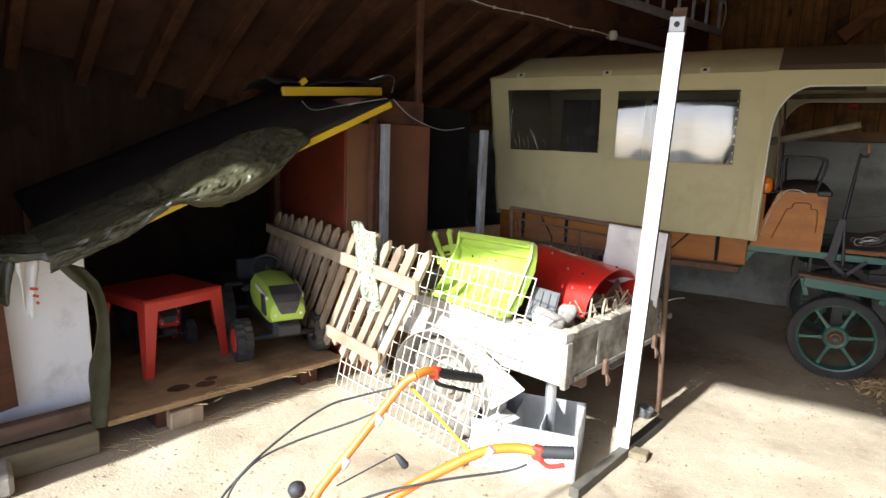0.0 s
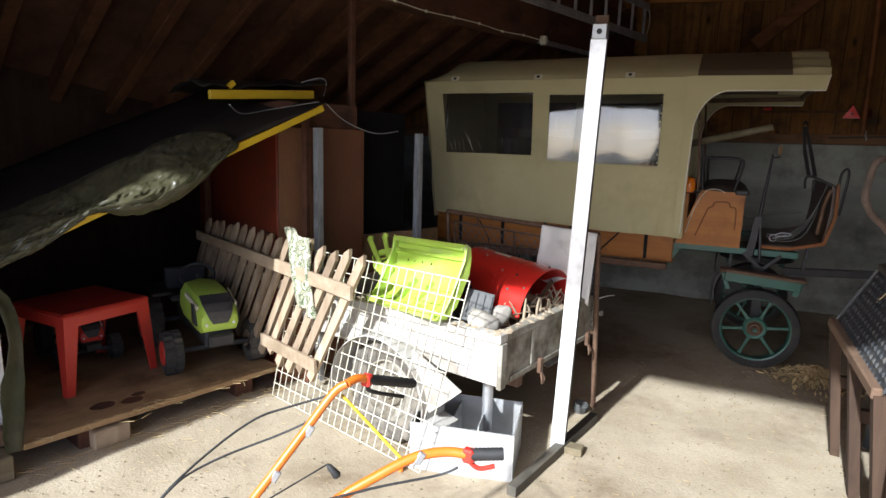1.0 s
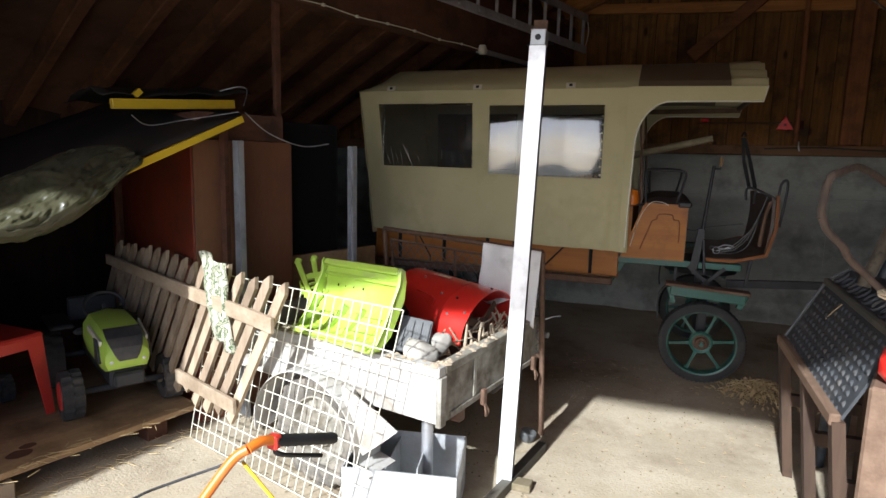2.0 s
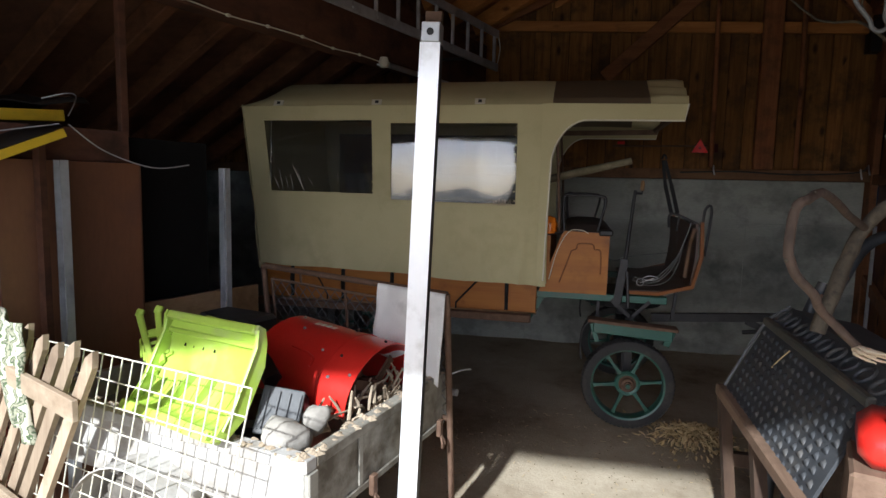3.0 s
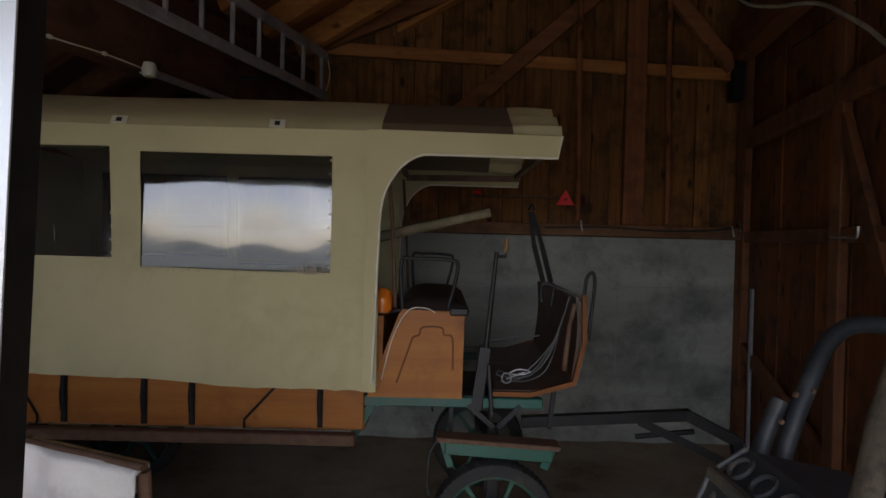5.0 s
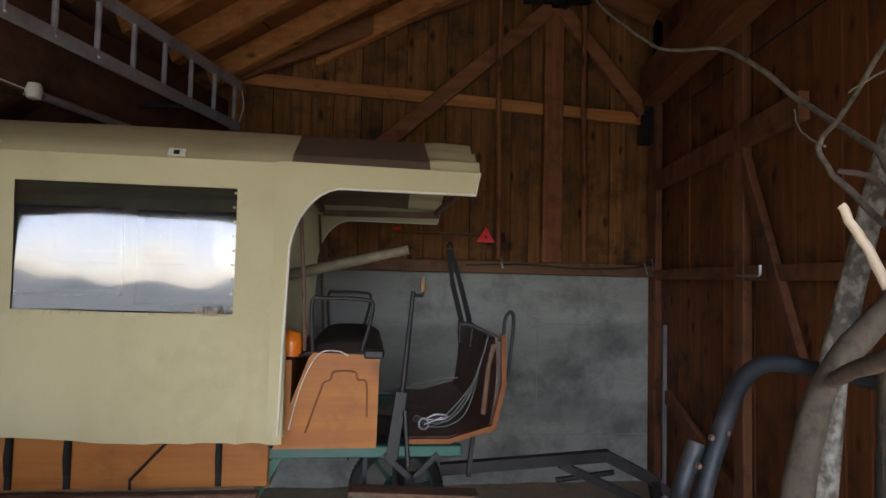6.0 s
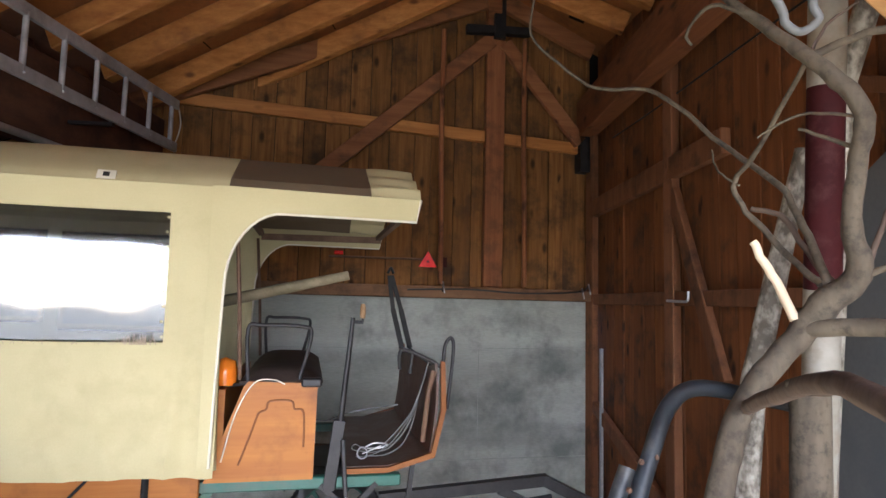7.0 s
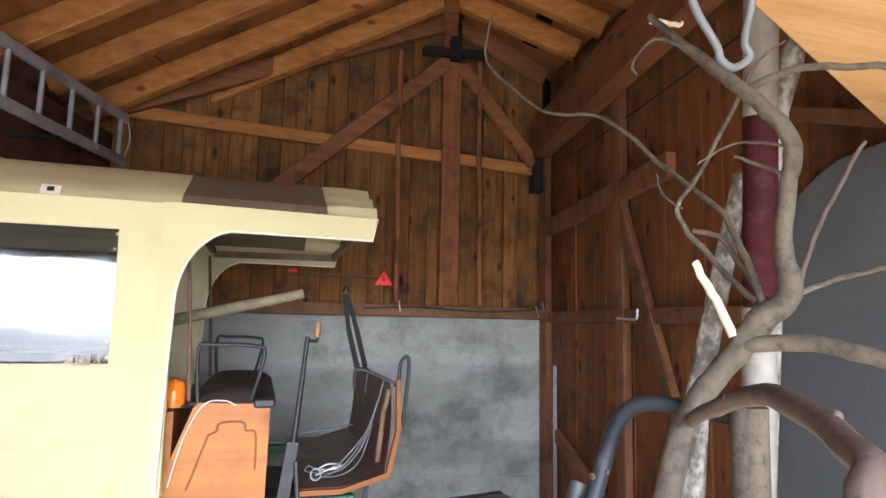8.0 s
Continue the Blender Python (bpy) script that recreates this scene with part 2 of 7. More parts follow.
M_CLOTH = surf("white_cloth", (0.64, 0.62, 0.56), (0.76, 0.74, 0.68), scale=5, rough=0.95, bump=0.2, fine=160, dirt=(0.38, 0.35, 0.30), dirt_amount=0.25, rvar=0)
M_TILLER = surf("orange_enamel", (0.66, 0.15, 0.012), (0.74, 0.2, 0.02), scale=6, rough=0.4, bump=0.06, dirt=(0.4, 0.2, 0.08), dirt_amount=0.2, rvar=0)
M_RUBBER = surf("black_rubber", (0.014, 0.014, 0.014), (0.03, 0.03, 0.03), scale=12, rough=0.65, bump=0.1, rvar=0)
M_BARK = surf("grey_bark", (0.055, 0.042, 0.027), (0.13, 0.106, 0.07), scale=16, rough=0.9, bump=0.6, stretch=(1, 1, 0.35), fine=70, dirt=(0.035, 0.027, 0.018), dirt_amount=0.32, dirt_scale=32, rvar=0.1)
M_CUT = surf("fresh_cut_wood", (0.55, 0.44, 0.29), (0.66, 0.55, 0.38), rough=0.8, rvar=0)
M_PALE = surf("white_pole_paint", (0.21, 0.195, 0.155), (0.31, 0.29, 0.24), scale=8, rough=0.6, bump=0.15, dirt=(0.19, 0.15, 0.105), dirt_amount=0.42, dirt_scale=7, rvar=0)
M_MAROON = surf("maroon_pole_paint", (0.026, 0.0032, 0.004), (0.044, 0.006, 0.007), scale=8, rough=0.8, bump=0.1, dirt=(0.07, 0.024, 0.024), dirt_amount=0.25, dirt_scale=9, spec=0.2, rvar=0)
M_BLUEPIPE = surf("blue_grey_pipe", (0.020, 0.024, 0.027), (0.036, 0.041, 0.046), scale=8, rough=0.5, metal=0.1, bump=0.08, dirt=(0.08, 0.078, 0.072), dirt_amount=0.22, dirt_scale=7, rvar=0)
M_BASKET = surf("black_ribbed_plastic", (0.030, 0.032, 0.034), (0.052, 0.055, 0.058), scale=7, rough=0.6, bump=0.12, dirt=(0.10, 0.09, 0.075), dirt_amount=0.3, rvar=0)
M_CRATEBAR = surf("dusty_olive_bar", (0.05, 0.047, 0.036), (0.085, 0.08, 0.062), scale=9, rough=0.8, bump=0.2, dirt=(0.12, 0.10, 0.07), dirt_amount=0.35, rvar=0)
M_REDREF = surf("red_reflector", (0.75, 0.012, 0.01), (0.85, 0.02, 0.015), rough=0.25, bump=0.05, rvar=0)
M_AMBER = surf("amber_plastic", (0.75, 0.19, 0.01), (0.85, 0.25, 0.015), rough=0.2, bump=0.03, rvar=0)
M_STONE = surf("pale_stone", (0.28, 0.255, 0.21), (0.42, 0.39, 0.33), scale=9, rough=0.9, bump=0.5, rvar=0.1)
M_STRAW = surf("straw", (0.36, 0.26, 0.12), (0.50, 0.38, 0.19), scale=9, rough=0.9, rvar=0.2)
M_TWIG = surf("dry_twigs", (0.30, 0.23, 0.15), (0.44, 0.36, 0.25), scale=20, rough=0.9, rvar=0.2)

M_CEMENT = surf("grey_cement_sheet", (0.078, 0.081, 0.08), (0.115, 0.118, 0.116), scale=1.8, rough=0.85, bump=0.2, dirt=(0.085, 0.09, 0.09), dirt_amount=0.35, dirt_scale=2.5, rvar=0)
M_TAILGATE = surf("weathered_tailgate_paint", (0.23, 0.215, 0.17), (0.37, 0.35, 0.29), scale=4, rough=0.85, bump=0.3, stretch=(1, 0.25, 1), dirt=(0.12, 0.10, 0.07), dirt_amount=0.5, dirt_scale=6, rvar=0)
M_OLDPLANK = wood("old_brown_plank", (0.13, 0.08, 0.05), (0.22, 0.145, 0.095), "y", 0.85, (0.08, 0.05, 0.03), 0.3, 0.05)
M_OLDBEAM = wood("old_mossy_beam", (0.15, 0.12, 0.07), (0.25, 0.205, 0.13), "y", 0.9, (0.11, 0.10, 0.055), 0.35, 0.05)
M_OLDSILL = wood("old_brown_sill", (0.12, 0.062, 0.03), (0.21, 0.115, 0.058), "x", 0.85, (0.07, 0.04, 0.022), 0.3, 0.05)

M_FLAP = surf("matt_olive_canvas", (0.026, 0.028, 0.014), (0.055, 0.056, 0.029), scale=6, rough=0.7, bump=0.5, fine=60, dirt=(0.09, 0.078, 0.05), dirt_amount=0.25, spec=0.25, rvar=0)

# Plain dark brown boards for the west and front walls and the trestle.
M_DARKBOARD = wood("dark_brown_boards", (0.045, 0.027, 0.018), (0.085, 0.052, 0.032), "z", 0.9, (0.03, 0.019, 0.013), 0.3, 0.1)

M_HOOK = surf("grey_hook_steel", (0.085, 0.087, 0.085), (0.125, 0.127, 0.122), scale=14, rough=0.6, metal=0.0, bump=0.08, dirt=(0.06, 0.055, 0.05), dirt_amount=0.25, rvar=0)
M_BARKD = surf("dark_brown_bark", (0.045, 0.030, 0.021), (0.105, 0.072, 0.050), scale=18, rough=0.9, bump=0.6, stretch=(1, 1, 0.35), fine=70, rvar=0.1)

M_FILM = bpy.data.materials.new("clear_window_film")
M_FILM.use_nodes = True
fb = M_FILM.node_tree.nodes["Principled BSDF"]
fb.inputs["Base Color"].default_value = (0.62, 0.62, 0.6, 1)
fb.inputs["Transmission Weight"].default_value = 0.985
fb.inputs["Roughness"].default_value = 0.045
fb.inputs["IOR"].default_value = 1.6
fn = M_FILM.node_tree.nodes.new("ShaderNodeTexNoise")
fn.inputs["Scale"].default_value, fn.inputs["Detail"].default_value = 3.0, 2
fbump = M_FILM.node_tree.nodes.new("ShaderNodeBump")
fbump.inputs["Strength"].default_value, fbump.inputs["Distance"].default_value = 0.02, 0.02
M_FILM.node_tree.links.new(fn.outputs["Fac"], fbump.inputs["Height"])
M_FILM.node_tree.links.new(fbump.outputs[0], fb.inputs["Normal"])


# ---- mesh helpers ----
def part(name, bm, material, parent=None, label="", smooth=None):
    """Links a bmesh as one mesh object, under a thing or a part."""
    me = bpy.data.meshes.new(name)
    bmesh.ops.recalc_face_normals(bm, faces=bm.faces[:])
    bm.to_mesh(me)
    bm.free()
    me.materials.append(material)
    ob = new(name, me)
    if smooth is not None:
        me.shade_smooth()
        if smooth < 180:
            me.set_sharp_from_angle(angle=radians(smooth))
    if parent:
        ob.parent = parent
    if label:
        ob["label"] = label
    return ob


def thing(name, label, category, at=(0, 0, 0), rz=0.0, group="", kind=""):
    """An Empty at a thing's base, which parents its parts."""
    ob = new(name)
    ob.empty_display_size = 0.1
    ob.matrix_world = pose(*at, 0, 0, rz)
    return tagged(ob, label, category, group, kind)


def box(bm, lo, hi, m=None, bev=0.0):
    m = m or Matrix()
    c = [(a + b) / 2 for a, b in zip(lo, hi)]
    d = [max(1e-4, b - a) for a, b in zip(lo, hi)]
    r = bmesh.ops.create_cube(bm, size=1, matrix=m @ Matrix.Translation(c) @ Matrix.Diagonal((*d, 1)))
    if bev:
        es = list({e for v in r["verts"] for e in v.link_edges})
        bmesh.ops.bevel(bm, geom=es, offset=bev, segments=1, affect="EDGES")
    return bm


def along(p, q, up=(0, 0, 1)):
    """A frame at p whose x axis runs to q, with z as near to up as can be."""
    p, q = Vector(p), Vector(q)
    x = (q - p).normalized()
    u = Vector(up)
    if abs(x.dot(u)) > 0.97:
        u = Vector((0, 1, 0)) if abs(x.y) < 0.9 else Vector((1, 0, 0))
    y = u.cross(x).normalized()
    z = x.cross(y)
    m = Matrix((x, y, z)).transposed().to_4x4()
    m.translation = p
    return m, (q - p).length


def bar(bm, p, q, w, h, up=(0, 0, 1), bev=0.0):
    """A squared bar from p to q: w across, h along up."""
    m, n = along(p, q, up)
    return box(bm, (0, -w / 2, -h / 2), (n, w / 2, h / 2), m, bev)


def tube(bm, pts, r, n=8, caps=True, flat=1.0):
    """A round rod along pts; r is one radius or one for each point."""
    pts = [Vector(p) for p in pts]
    rs = r if isinstance(r, (list, tuple)) else [r] * len(pts)
    ref = None
    rings = []
    for i, p in enumerate(pts):
        a, b = pts[max(0, i - 1)], pts[min(len(pts) - 1, i + 1)]
        d = (b - a).normalized()
        if ref is None:
            ref = Vector((0, 0, 1)) if abs(d.z) < 0.9 else Vector((1, 0, 0))
        u = (ref - d * ref.dot(d)).normalized()
        ref = u
        v = d.cross(u)
        rings.append([bm.verts.new(p + (u * math.cos(k * math.tau / n) * flat + v * math.sin(k * math.tau / n)) * rs[i]) for k in range(n)])
    for a, b in zip(rings, rings[1:]):
        for k in range(n):
            bm.faces.new((a[k], a[(k + 1) % n], b[(k + 1) % n], b[k]))
    if caps:
        bm.faces.new(rings[0][::-1])
        bm.faces.new(rings[-1])
    return bm


def spline(pts, k=6):
    """Smooth points through pts."""
    pts = [Vector(p) for p in pts]
    out = []
    for i in range(len(pts) - 1):
        p0, p1, p2, p3 = pts[max(0, i - 1)], pts[i], pts[i + 1], pts[min(len(pts) - 1, i + 2)]
        for j in range(k):
            t = j / k
            out.append(0.5 * ((2 * p1) + (p2 - p0) * t + (2 * p0 - 5 * p1 + 4 * p2 - p3) * t * t + (3 * p1 - p0 - 3 * p2 + p3) * t ** 3))
    return out + [pts[-1]]


def lathe(bm, prof, m=None, n=24):
    """Turns a profile of (radius, height) about z, then moves it by m."""
    m = m or Matrix()
    rings = [[bm.verts.new(m @ Vector((r * math.cos(k * math.tau / n), r * math.sin(k * math.tau / n), z))) for k in range(n)] for r, z in prof]
    for a, b in zip(rings, rings[1:]):
        for k in range(n):
            bm.faces.new((a[k], a[(k + 1) % n], b[(k + 1) % n], b[k]))
    return bm


def sheet(bm, fn, nu, nv, thick=0.004):
    """A surface fn(u, v) over 0..1, with thickness."""
    g = [[bm.verts.new(fn(i / nu, j / nv)) for j in range(nv + 1)] for i in range(nu + 1)]
    fs = [bm.faces.new((g[i][j], g[i + 1][j], g[i + 1][j + 1], g[i][j + 1])) for i in range(nu) for j in range(nv)]
    bmesh.ops.recalc_face_normals(bm, faces=fs)
    bmesh.ops.solidify(bm, geom=fs, thickness=thick)
    return bm


def cloth(bm, fn, nu, nv, off):
    """A folded surface fn(u, v) over 0..1 with a second layer set off by a fixed step."""
    off = Vector(off)
    grids = []
    for k in (0, 1):
        grids.append([[bm.verts.new(fn(i / nu, j / nv) + off * k) for j in range(nv + 1)] for i in range(nu + 1)])
    for k, g in enumerate(grids):
        for i in range(nu):
            for j in range(nv):
                q = (g[i][j], g[i + 1][j], g[i + 1][j + 1], g[i][j + 1])
                bm.faces.new(q if k else q[::-1])
    rim = [(i, 0) for i in range(nu)] + [(nu, j) for j in range(nv)] + [(i, nv) for i in range(nu, 0, -1)] + [(0, j) for j in range(nv, 0, -1)]
    for p, q in zip(rim, rim[1:] + rim[:1]):
        bm.faces.new((grids[0][p[0]][p[1]], grids[0][q[0]][q[1]], grids[1][q[0]][q[1]], grids[1][p[0]][p[1]]))
    return bm


def prism(bm, outline, y0, y1, m=None):
    """An outline of (x, z) drawn out from y0 to y1."""
    m = m or Matrix()
    a = [bm.verts.new(m @ Vector((x, y0, z))) for x, z in outline]
    b = [bm.verts.new(m @ Vector((x, y1, z))) for x, z in outline]
    bm.faces.new(a)
    bm.faces.new(b[::-1])
    for i in range(len(a)):
        j = (i + 1) % len(a)
        bm.faces.new((a[i], b[i], b[j], a[j]))
    return bm


B = bmesh.new


def nz(x, y, z=0.0):
    return noise.noise(Vector((x, y, z)))


# ---- large structure ----
RX, RY, RZ, RS = 1.65, 6.75, 4.5, 0.455
AX = (0.309, 0.951)


def side(x, y):
    """Distance from the ridge line, to the right of it."""
    return (x - RX) * AX[1] - (y - RY) * AX[0]


def roof_z(x, y):
    return RZ - RS * abs(side(x, y))


def on_line(s, a):
    """The place s to the right of the ridge and a along it from the gable."""
    return RX + s * AX[1] + a * AX[0], RY - s * AX[0] + a * AX[1]


def ridge_x(y):
    return RX + (y - RY) * AX[0] / AX[1]


X_LEFT, Y_FRONT, Y_BACK = -5.2, 0.2, 6.75


def right_x(y):
    return 2.62 - (6.75 - y) * 0.123


b = B()
box(b, (-300, -300, -0.4), (300, 300, -0.03))
tagged(part("ground", b, M_GROUND), "pale gravel yard outside the open barn front", "ground", kind="structure")
b = B()
nx, ny = 90, 80
gv = [[b.verts.new((X_LEFT + (3.2 - X_LEFT) * i / nx, -0.6 + 7.5 * j / ny, 0.012 * nz(i * 0.31, j * 0.31) + 0.006 * nz(i * 0.9, j * 0.9, 3))) for j in range(ny + 1)] for i in range(nx + 1)]
for i in range(nx):
    for j in range(ny):
        b.faces.new((gv[i][j], gv[i + 1][j], gv[i + 1][j + 1], gv[i][j + 1]))
floor = tagged(part("floor", b, M_FLOOR, smooth=180), "dusty worn beige concrete barn floor with dirt", "floor", kind="structure")

# concrete lower back wall
b = B()
box(b, (X_LEFT - 0.2, Y_BACK, -0.1), (2.62, Y_BACK + 0.2, 1.735))
wall_n = tagged(part("wall_north", b, M_CONC), "grey cast concrete lower wall with formwork stains", "wall", kind="structure")
for lo, hi in (((X_LEFT, 1.318), (2.61, 1.322)), ((X_LEFT, 0.398), (2.61, 0.402)), ((1.548, 0.41), (1.551, 1.31)), ((-0.45, 0.41), (-0.447, 1.31))):
    b = B()
    box(b, (lo[0], Y_BACK - 0.003, lo[1]), (hi[0], Y_BACK + 0.002, hi[1]))
    part("formwork_joint", b, M_CONC, wall_n)
b = B()
box(b, (X_LEFT - 0.2, Y_BACK + 0.10, 1.735), (2.75, Y_BACK + 0.2, 1.80))
wall_g = tagged(part("wall_gable", b, M_FRAMEX), "weathered brown vertical board gable wall over concrete", "wall", kind="structure")


def piece(name, me, parent, m):
    ob = new(name, me)
    ob.parent = parent
    ob.matrix_basis = m
    return ob


def board_mesh(name, outline, depth, material):
    b = B()
    prism(b, outline, 0, depth)
    bmesh.ops.recalc_face_normals(b, faces=b.faces[:])
    me = bpy.data.meshes.new(name)
    b.to_mesh(me)
    b.free()
    me.materials.append(material)
    return me


rng = random.Random(4)
x = X_LEFT - 0.1
while x < 2.60:
    w = rng.uniform(0.14, 0.23)
    x2 = min(2.61, x + w)
    top0, top1 = roof_z(x, Y_BACK) - 0.03, roof_z(x2, Y_BACK) - 0.03
    me = board_mesh("board", [(0, 1.80), (x2 - x - 0.006, 1.80), (x2 - x - 0.006, max(1.85, top1)), (0, max(1.85, top0))], 0.025, M_BOARD)
    piece("board", me, wall_g, pose(x, Y_BACK + 0.055 + rng.uniform(0, 0.018), 0))
    x = x2
b = B()
box(b, (X_LEFT, Y_BACK + 0.085, 1.7), (2.7, Y_BACK + 0.1, 4.6))
part("backing", b, M_DARK, wall_g)

# gable framing
fr = thing("gable_frame", "red-brown timber gable framing with post, tie and braces", "timber frame", kind="structure")
b = B()
bar(b, (1.645, 6.72, 1.84), (1.645, 6.72, 4.33), 0.075, 0.17, (1, 0, 0), 0.006)
part("post", b, M_FRAME, fr)
b = B()
box(b, (X_LEFT, 6.64, 1.738), (2.56, 6.78, 1.835), bev=0.006)
part("sill", b, M_OLDSILL, fr)
b = B()
bar(b, (-0.95, 6.745, 3.26), (2.5, 6.745, 3.12), 0.05, 0.10, bev=0.005)
part("tie", b, M_RAFT, fr)
b = B()
bar(b, (0.15, 6.69, 2.72), (1.60, 6.69, 4.02), 0.06, 0.13, bev=0.005)
part("brace", b, M_FRAMEX, fr)
b = B()
bar(b, (1.72, 6.69, 4.0), (2.45, 6.69, 3.16), 0.06, 0.12, bev=0.005)
part("brace", b, M_FRAMEX, fr)
b = B()
bar(b, (1.35, 6.62, 4.06), (1.93, 6.62, 4.10), 0.06, 0.07)
bar(b, (1.645, 6.6, 4.0), (1.645, 6.6, 4.35), 0.04, 0.10, (1, 0, 0))
part("bracket", b, M_IRON, fr, "black iron ridge bracket")
for bx in (1.13, 1.86):
    b = B()
    tube(b, spline([(bx + 0.02, 6.60, 4.02), (bx + 0.015, 6.60, 3.2), (bx + 0.03, 6.60, 2.5), (bx + 0.035, 6.60, 1.85)], 5), 0.022, 7)
    tagged(part("wooden_stake", b, M_FRAME, smooth=60), "long thin brown stake standing against the gable boards", "stake", group="stakes at the gable")

# right wall
wall_e = thing("wall_east", "dark red-brown wide vertical board wall with timber framing", "wall", kind="structure")
b = B()
bar(b, (right_x(-0.1) + 0.1, -0.1, 2.0), (right_x(6.95) + 0.1, 6.95, 2.0), 0.03, 5.0)
part("backing", b, M_DARK, wall_e)
y = 6.74
k = 0
while y > 0.2:
    w = rng.uniform(0.16, 0.24)
    y2 = max(0.2, y - w)
    me = board_mesh("board", [(0, 0.02), (y - y2 - 0.006, 0.02), (y - y2 - 0.006, roof_z(right_x(y2), y2) - 0.02), (0, roof_z(right_x(y), y) - 0.02)], 0.022, M_SIDEB)
    m, _ = along((right_x(y), y, 0), (right_x(y2), y2, 0))
    piece("board", me, wall_e, m @ pose(0, 0.02 + rng.uniform(0, 0.012), 0))
    y = y2


def at_right(y, z, off=0.0):
    return (right_x(y) - off, y, z)


for y0, z0, y1, z1, w, h, o in ((6.7, 1.76, 2.2, 1.76, 0.05, 0.09, 0.04), (6.6, 2.56, 4.6, 2.62, 0.06, 0.15, 0.05), (6.68, 0.02, 6.68, 3.25, 0.06, 0.13, 0.05), (5.22, 0.02, 5.22, 3.3, 0.06, 0.10, 0.05), (5.2, 2.45, 4.66, 1.30, 0.05, 0.10, 0.05), (3.85, 2.66, 2.9, 2.28, 0.06, 0.06, 0.06), (6.6, 0.85, 5.3, 0.42, 0.05, 0.10, 0.05)):
    b = B()
    bar(b, at_right(y0, z0, o), at_right(y1, z1, o), w, h, bev=0.005)
    part("stud" if y0 == y1 else "rail", b, M_SIDEF, wall_e)
b = B()
tube(b, spline([at_right(5.20, 1.745, 0.10), at_right(5.0, 1.74, 0.11), at_right(4.93, 1.745, 0.11), at_right(4.92, 1.80, 0.11)], 4), 0.008, 6)
part("hook", b, M_STEEL, wall_e, "bare steel wall hook")
b = B()
bar(b, at_right(6.4, 0.1, 0.07), at_right(6.4, 1.35, 0.07), 0.02, 0.03)
part("strip", b, M_STEEL, wall_e)

b = B()
tube(b, spline([(2.528, 6.246, 3.099), (2.46, 5.7, 3.09), (2.402, 5.224, 3.092), (2.311, 4.483, 3.101), (2.13, 3.0, 3.11)], 5), 0.006, 6)
tagged(part("wall_cable", b, M_IRON, smooth=60), "thin black cable along the side wall boards", "cable")

# right purlin
b = B()
bar(b, (2.52, 6.74, 3.39), (1.55, 1.0, 3.42), 0.16, 0.34, bev=0.008)
pur = tagged(part("purlin_right", b, M_PURLIN), "dark red-brown purlin beam along the side wall", "beam", kind="structure")
b = B()
bar(b, (2.50, 6.72, 2.9), (2.50, 6.72, 3.22), 0.12, 0.12)
part("bracket", b, M_IRON, pur, "dark iron post cap")

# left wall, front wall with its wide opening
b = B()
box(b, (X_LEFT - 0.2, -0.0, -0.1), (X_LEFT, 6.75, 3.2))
tagged(part("wall_west", b, M_DARKBOARD), "dark brown boarded wall behind the stored things", "wall", kind="structure")
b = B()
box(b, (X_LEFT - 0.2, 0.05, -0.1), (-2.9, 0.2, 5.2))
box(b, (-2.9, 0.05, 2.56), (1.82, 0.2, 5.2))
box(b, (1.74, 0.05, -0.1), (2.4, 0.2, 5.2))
tagged(part("wall_south", b, M_DARKBOARD), "dark brown boarded front wall with a wide open bay", "wall", kind="structure")

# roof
for s0, s1, nm, mt, lab in ((0, -2.66, "left", M_ROOF, "brown fibreboard roof lining between pine rafters"), (0, 3.4, "right", M_ROOF, "brown fibreboard roof lining between pine rafters"), (-2.66, -8.2, "bay", M_SHADEROOF, "roof lining over the side bay, darkened for its shade")):
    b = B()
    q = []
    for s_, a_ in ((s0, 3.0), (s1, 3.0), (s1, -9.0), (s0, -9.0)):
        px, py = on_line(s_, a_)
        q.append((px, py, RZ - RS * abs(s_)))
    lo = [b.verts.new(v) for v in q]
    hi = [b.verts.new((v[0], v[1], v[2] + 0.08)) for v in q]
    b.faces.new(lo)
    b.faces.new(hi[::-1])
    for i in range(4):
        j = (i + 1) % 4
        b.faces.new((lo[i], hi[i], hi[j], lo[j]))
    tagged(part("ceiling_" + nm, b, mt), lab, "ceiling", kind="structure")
b = B()
bar(b, (*on_line(0, 0.0), 4.33), (*on_line(0, -6.8), 4.33), 0.12, 0.22, bev=0.008)
tagged(part("ridge_beam", b, M_FRAMEX), "red-brown ridge beam", "beam", kind="structure")


def rafter(a, s0, s1, material, label, group):
    """A rafter square to the ridge, a along it, from s0 to s1 beside it."""
    p, q = on_line(s0, a), on_line(s1, a)
    b = B()
    bar(b, (*p, RZ - RS * abs(s0) - 0.10), (*q, RZ - RS * abs(s1) - 0.10), 0.09, 0.17, bev=0.008)
    return tagged(part("rafter", b, material), label, "rafter", group=group, kind="structure")


def wall_s(a):
    """How far to the right of the ridge the side wall stands."""
    s_ = 0.5
    while s_ < 3.2:
        x, y = on_line(s_, a)
        if x > right_x(y) - 0.05:
            break
        s_ += 0.02
    return s_


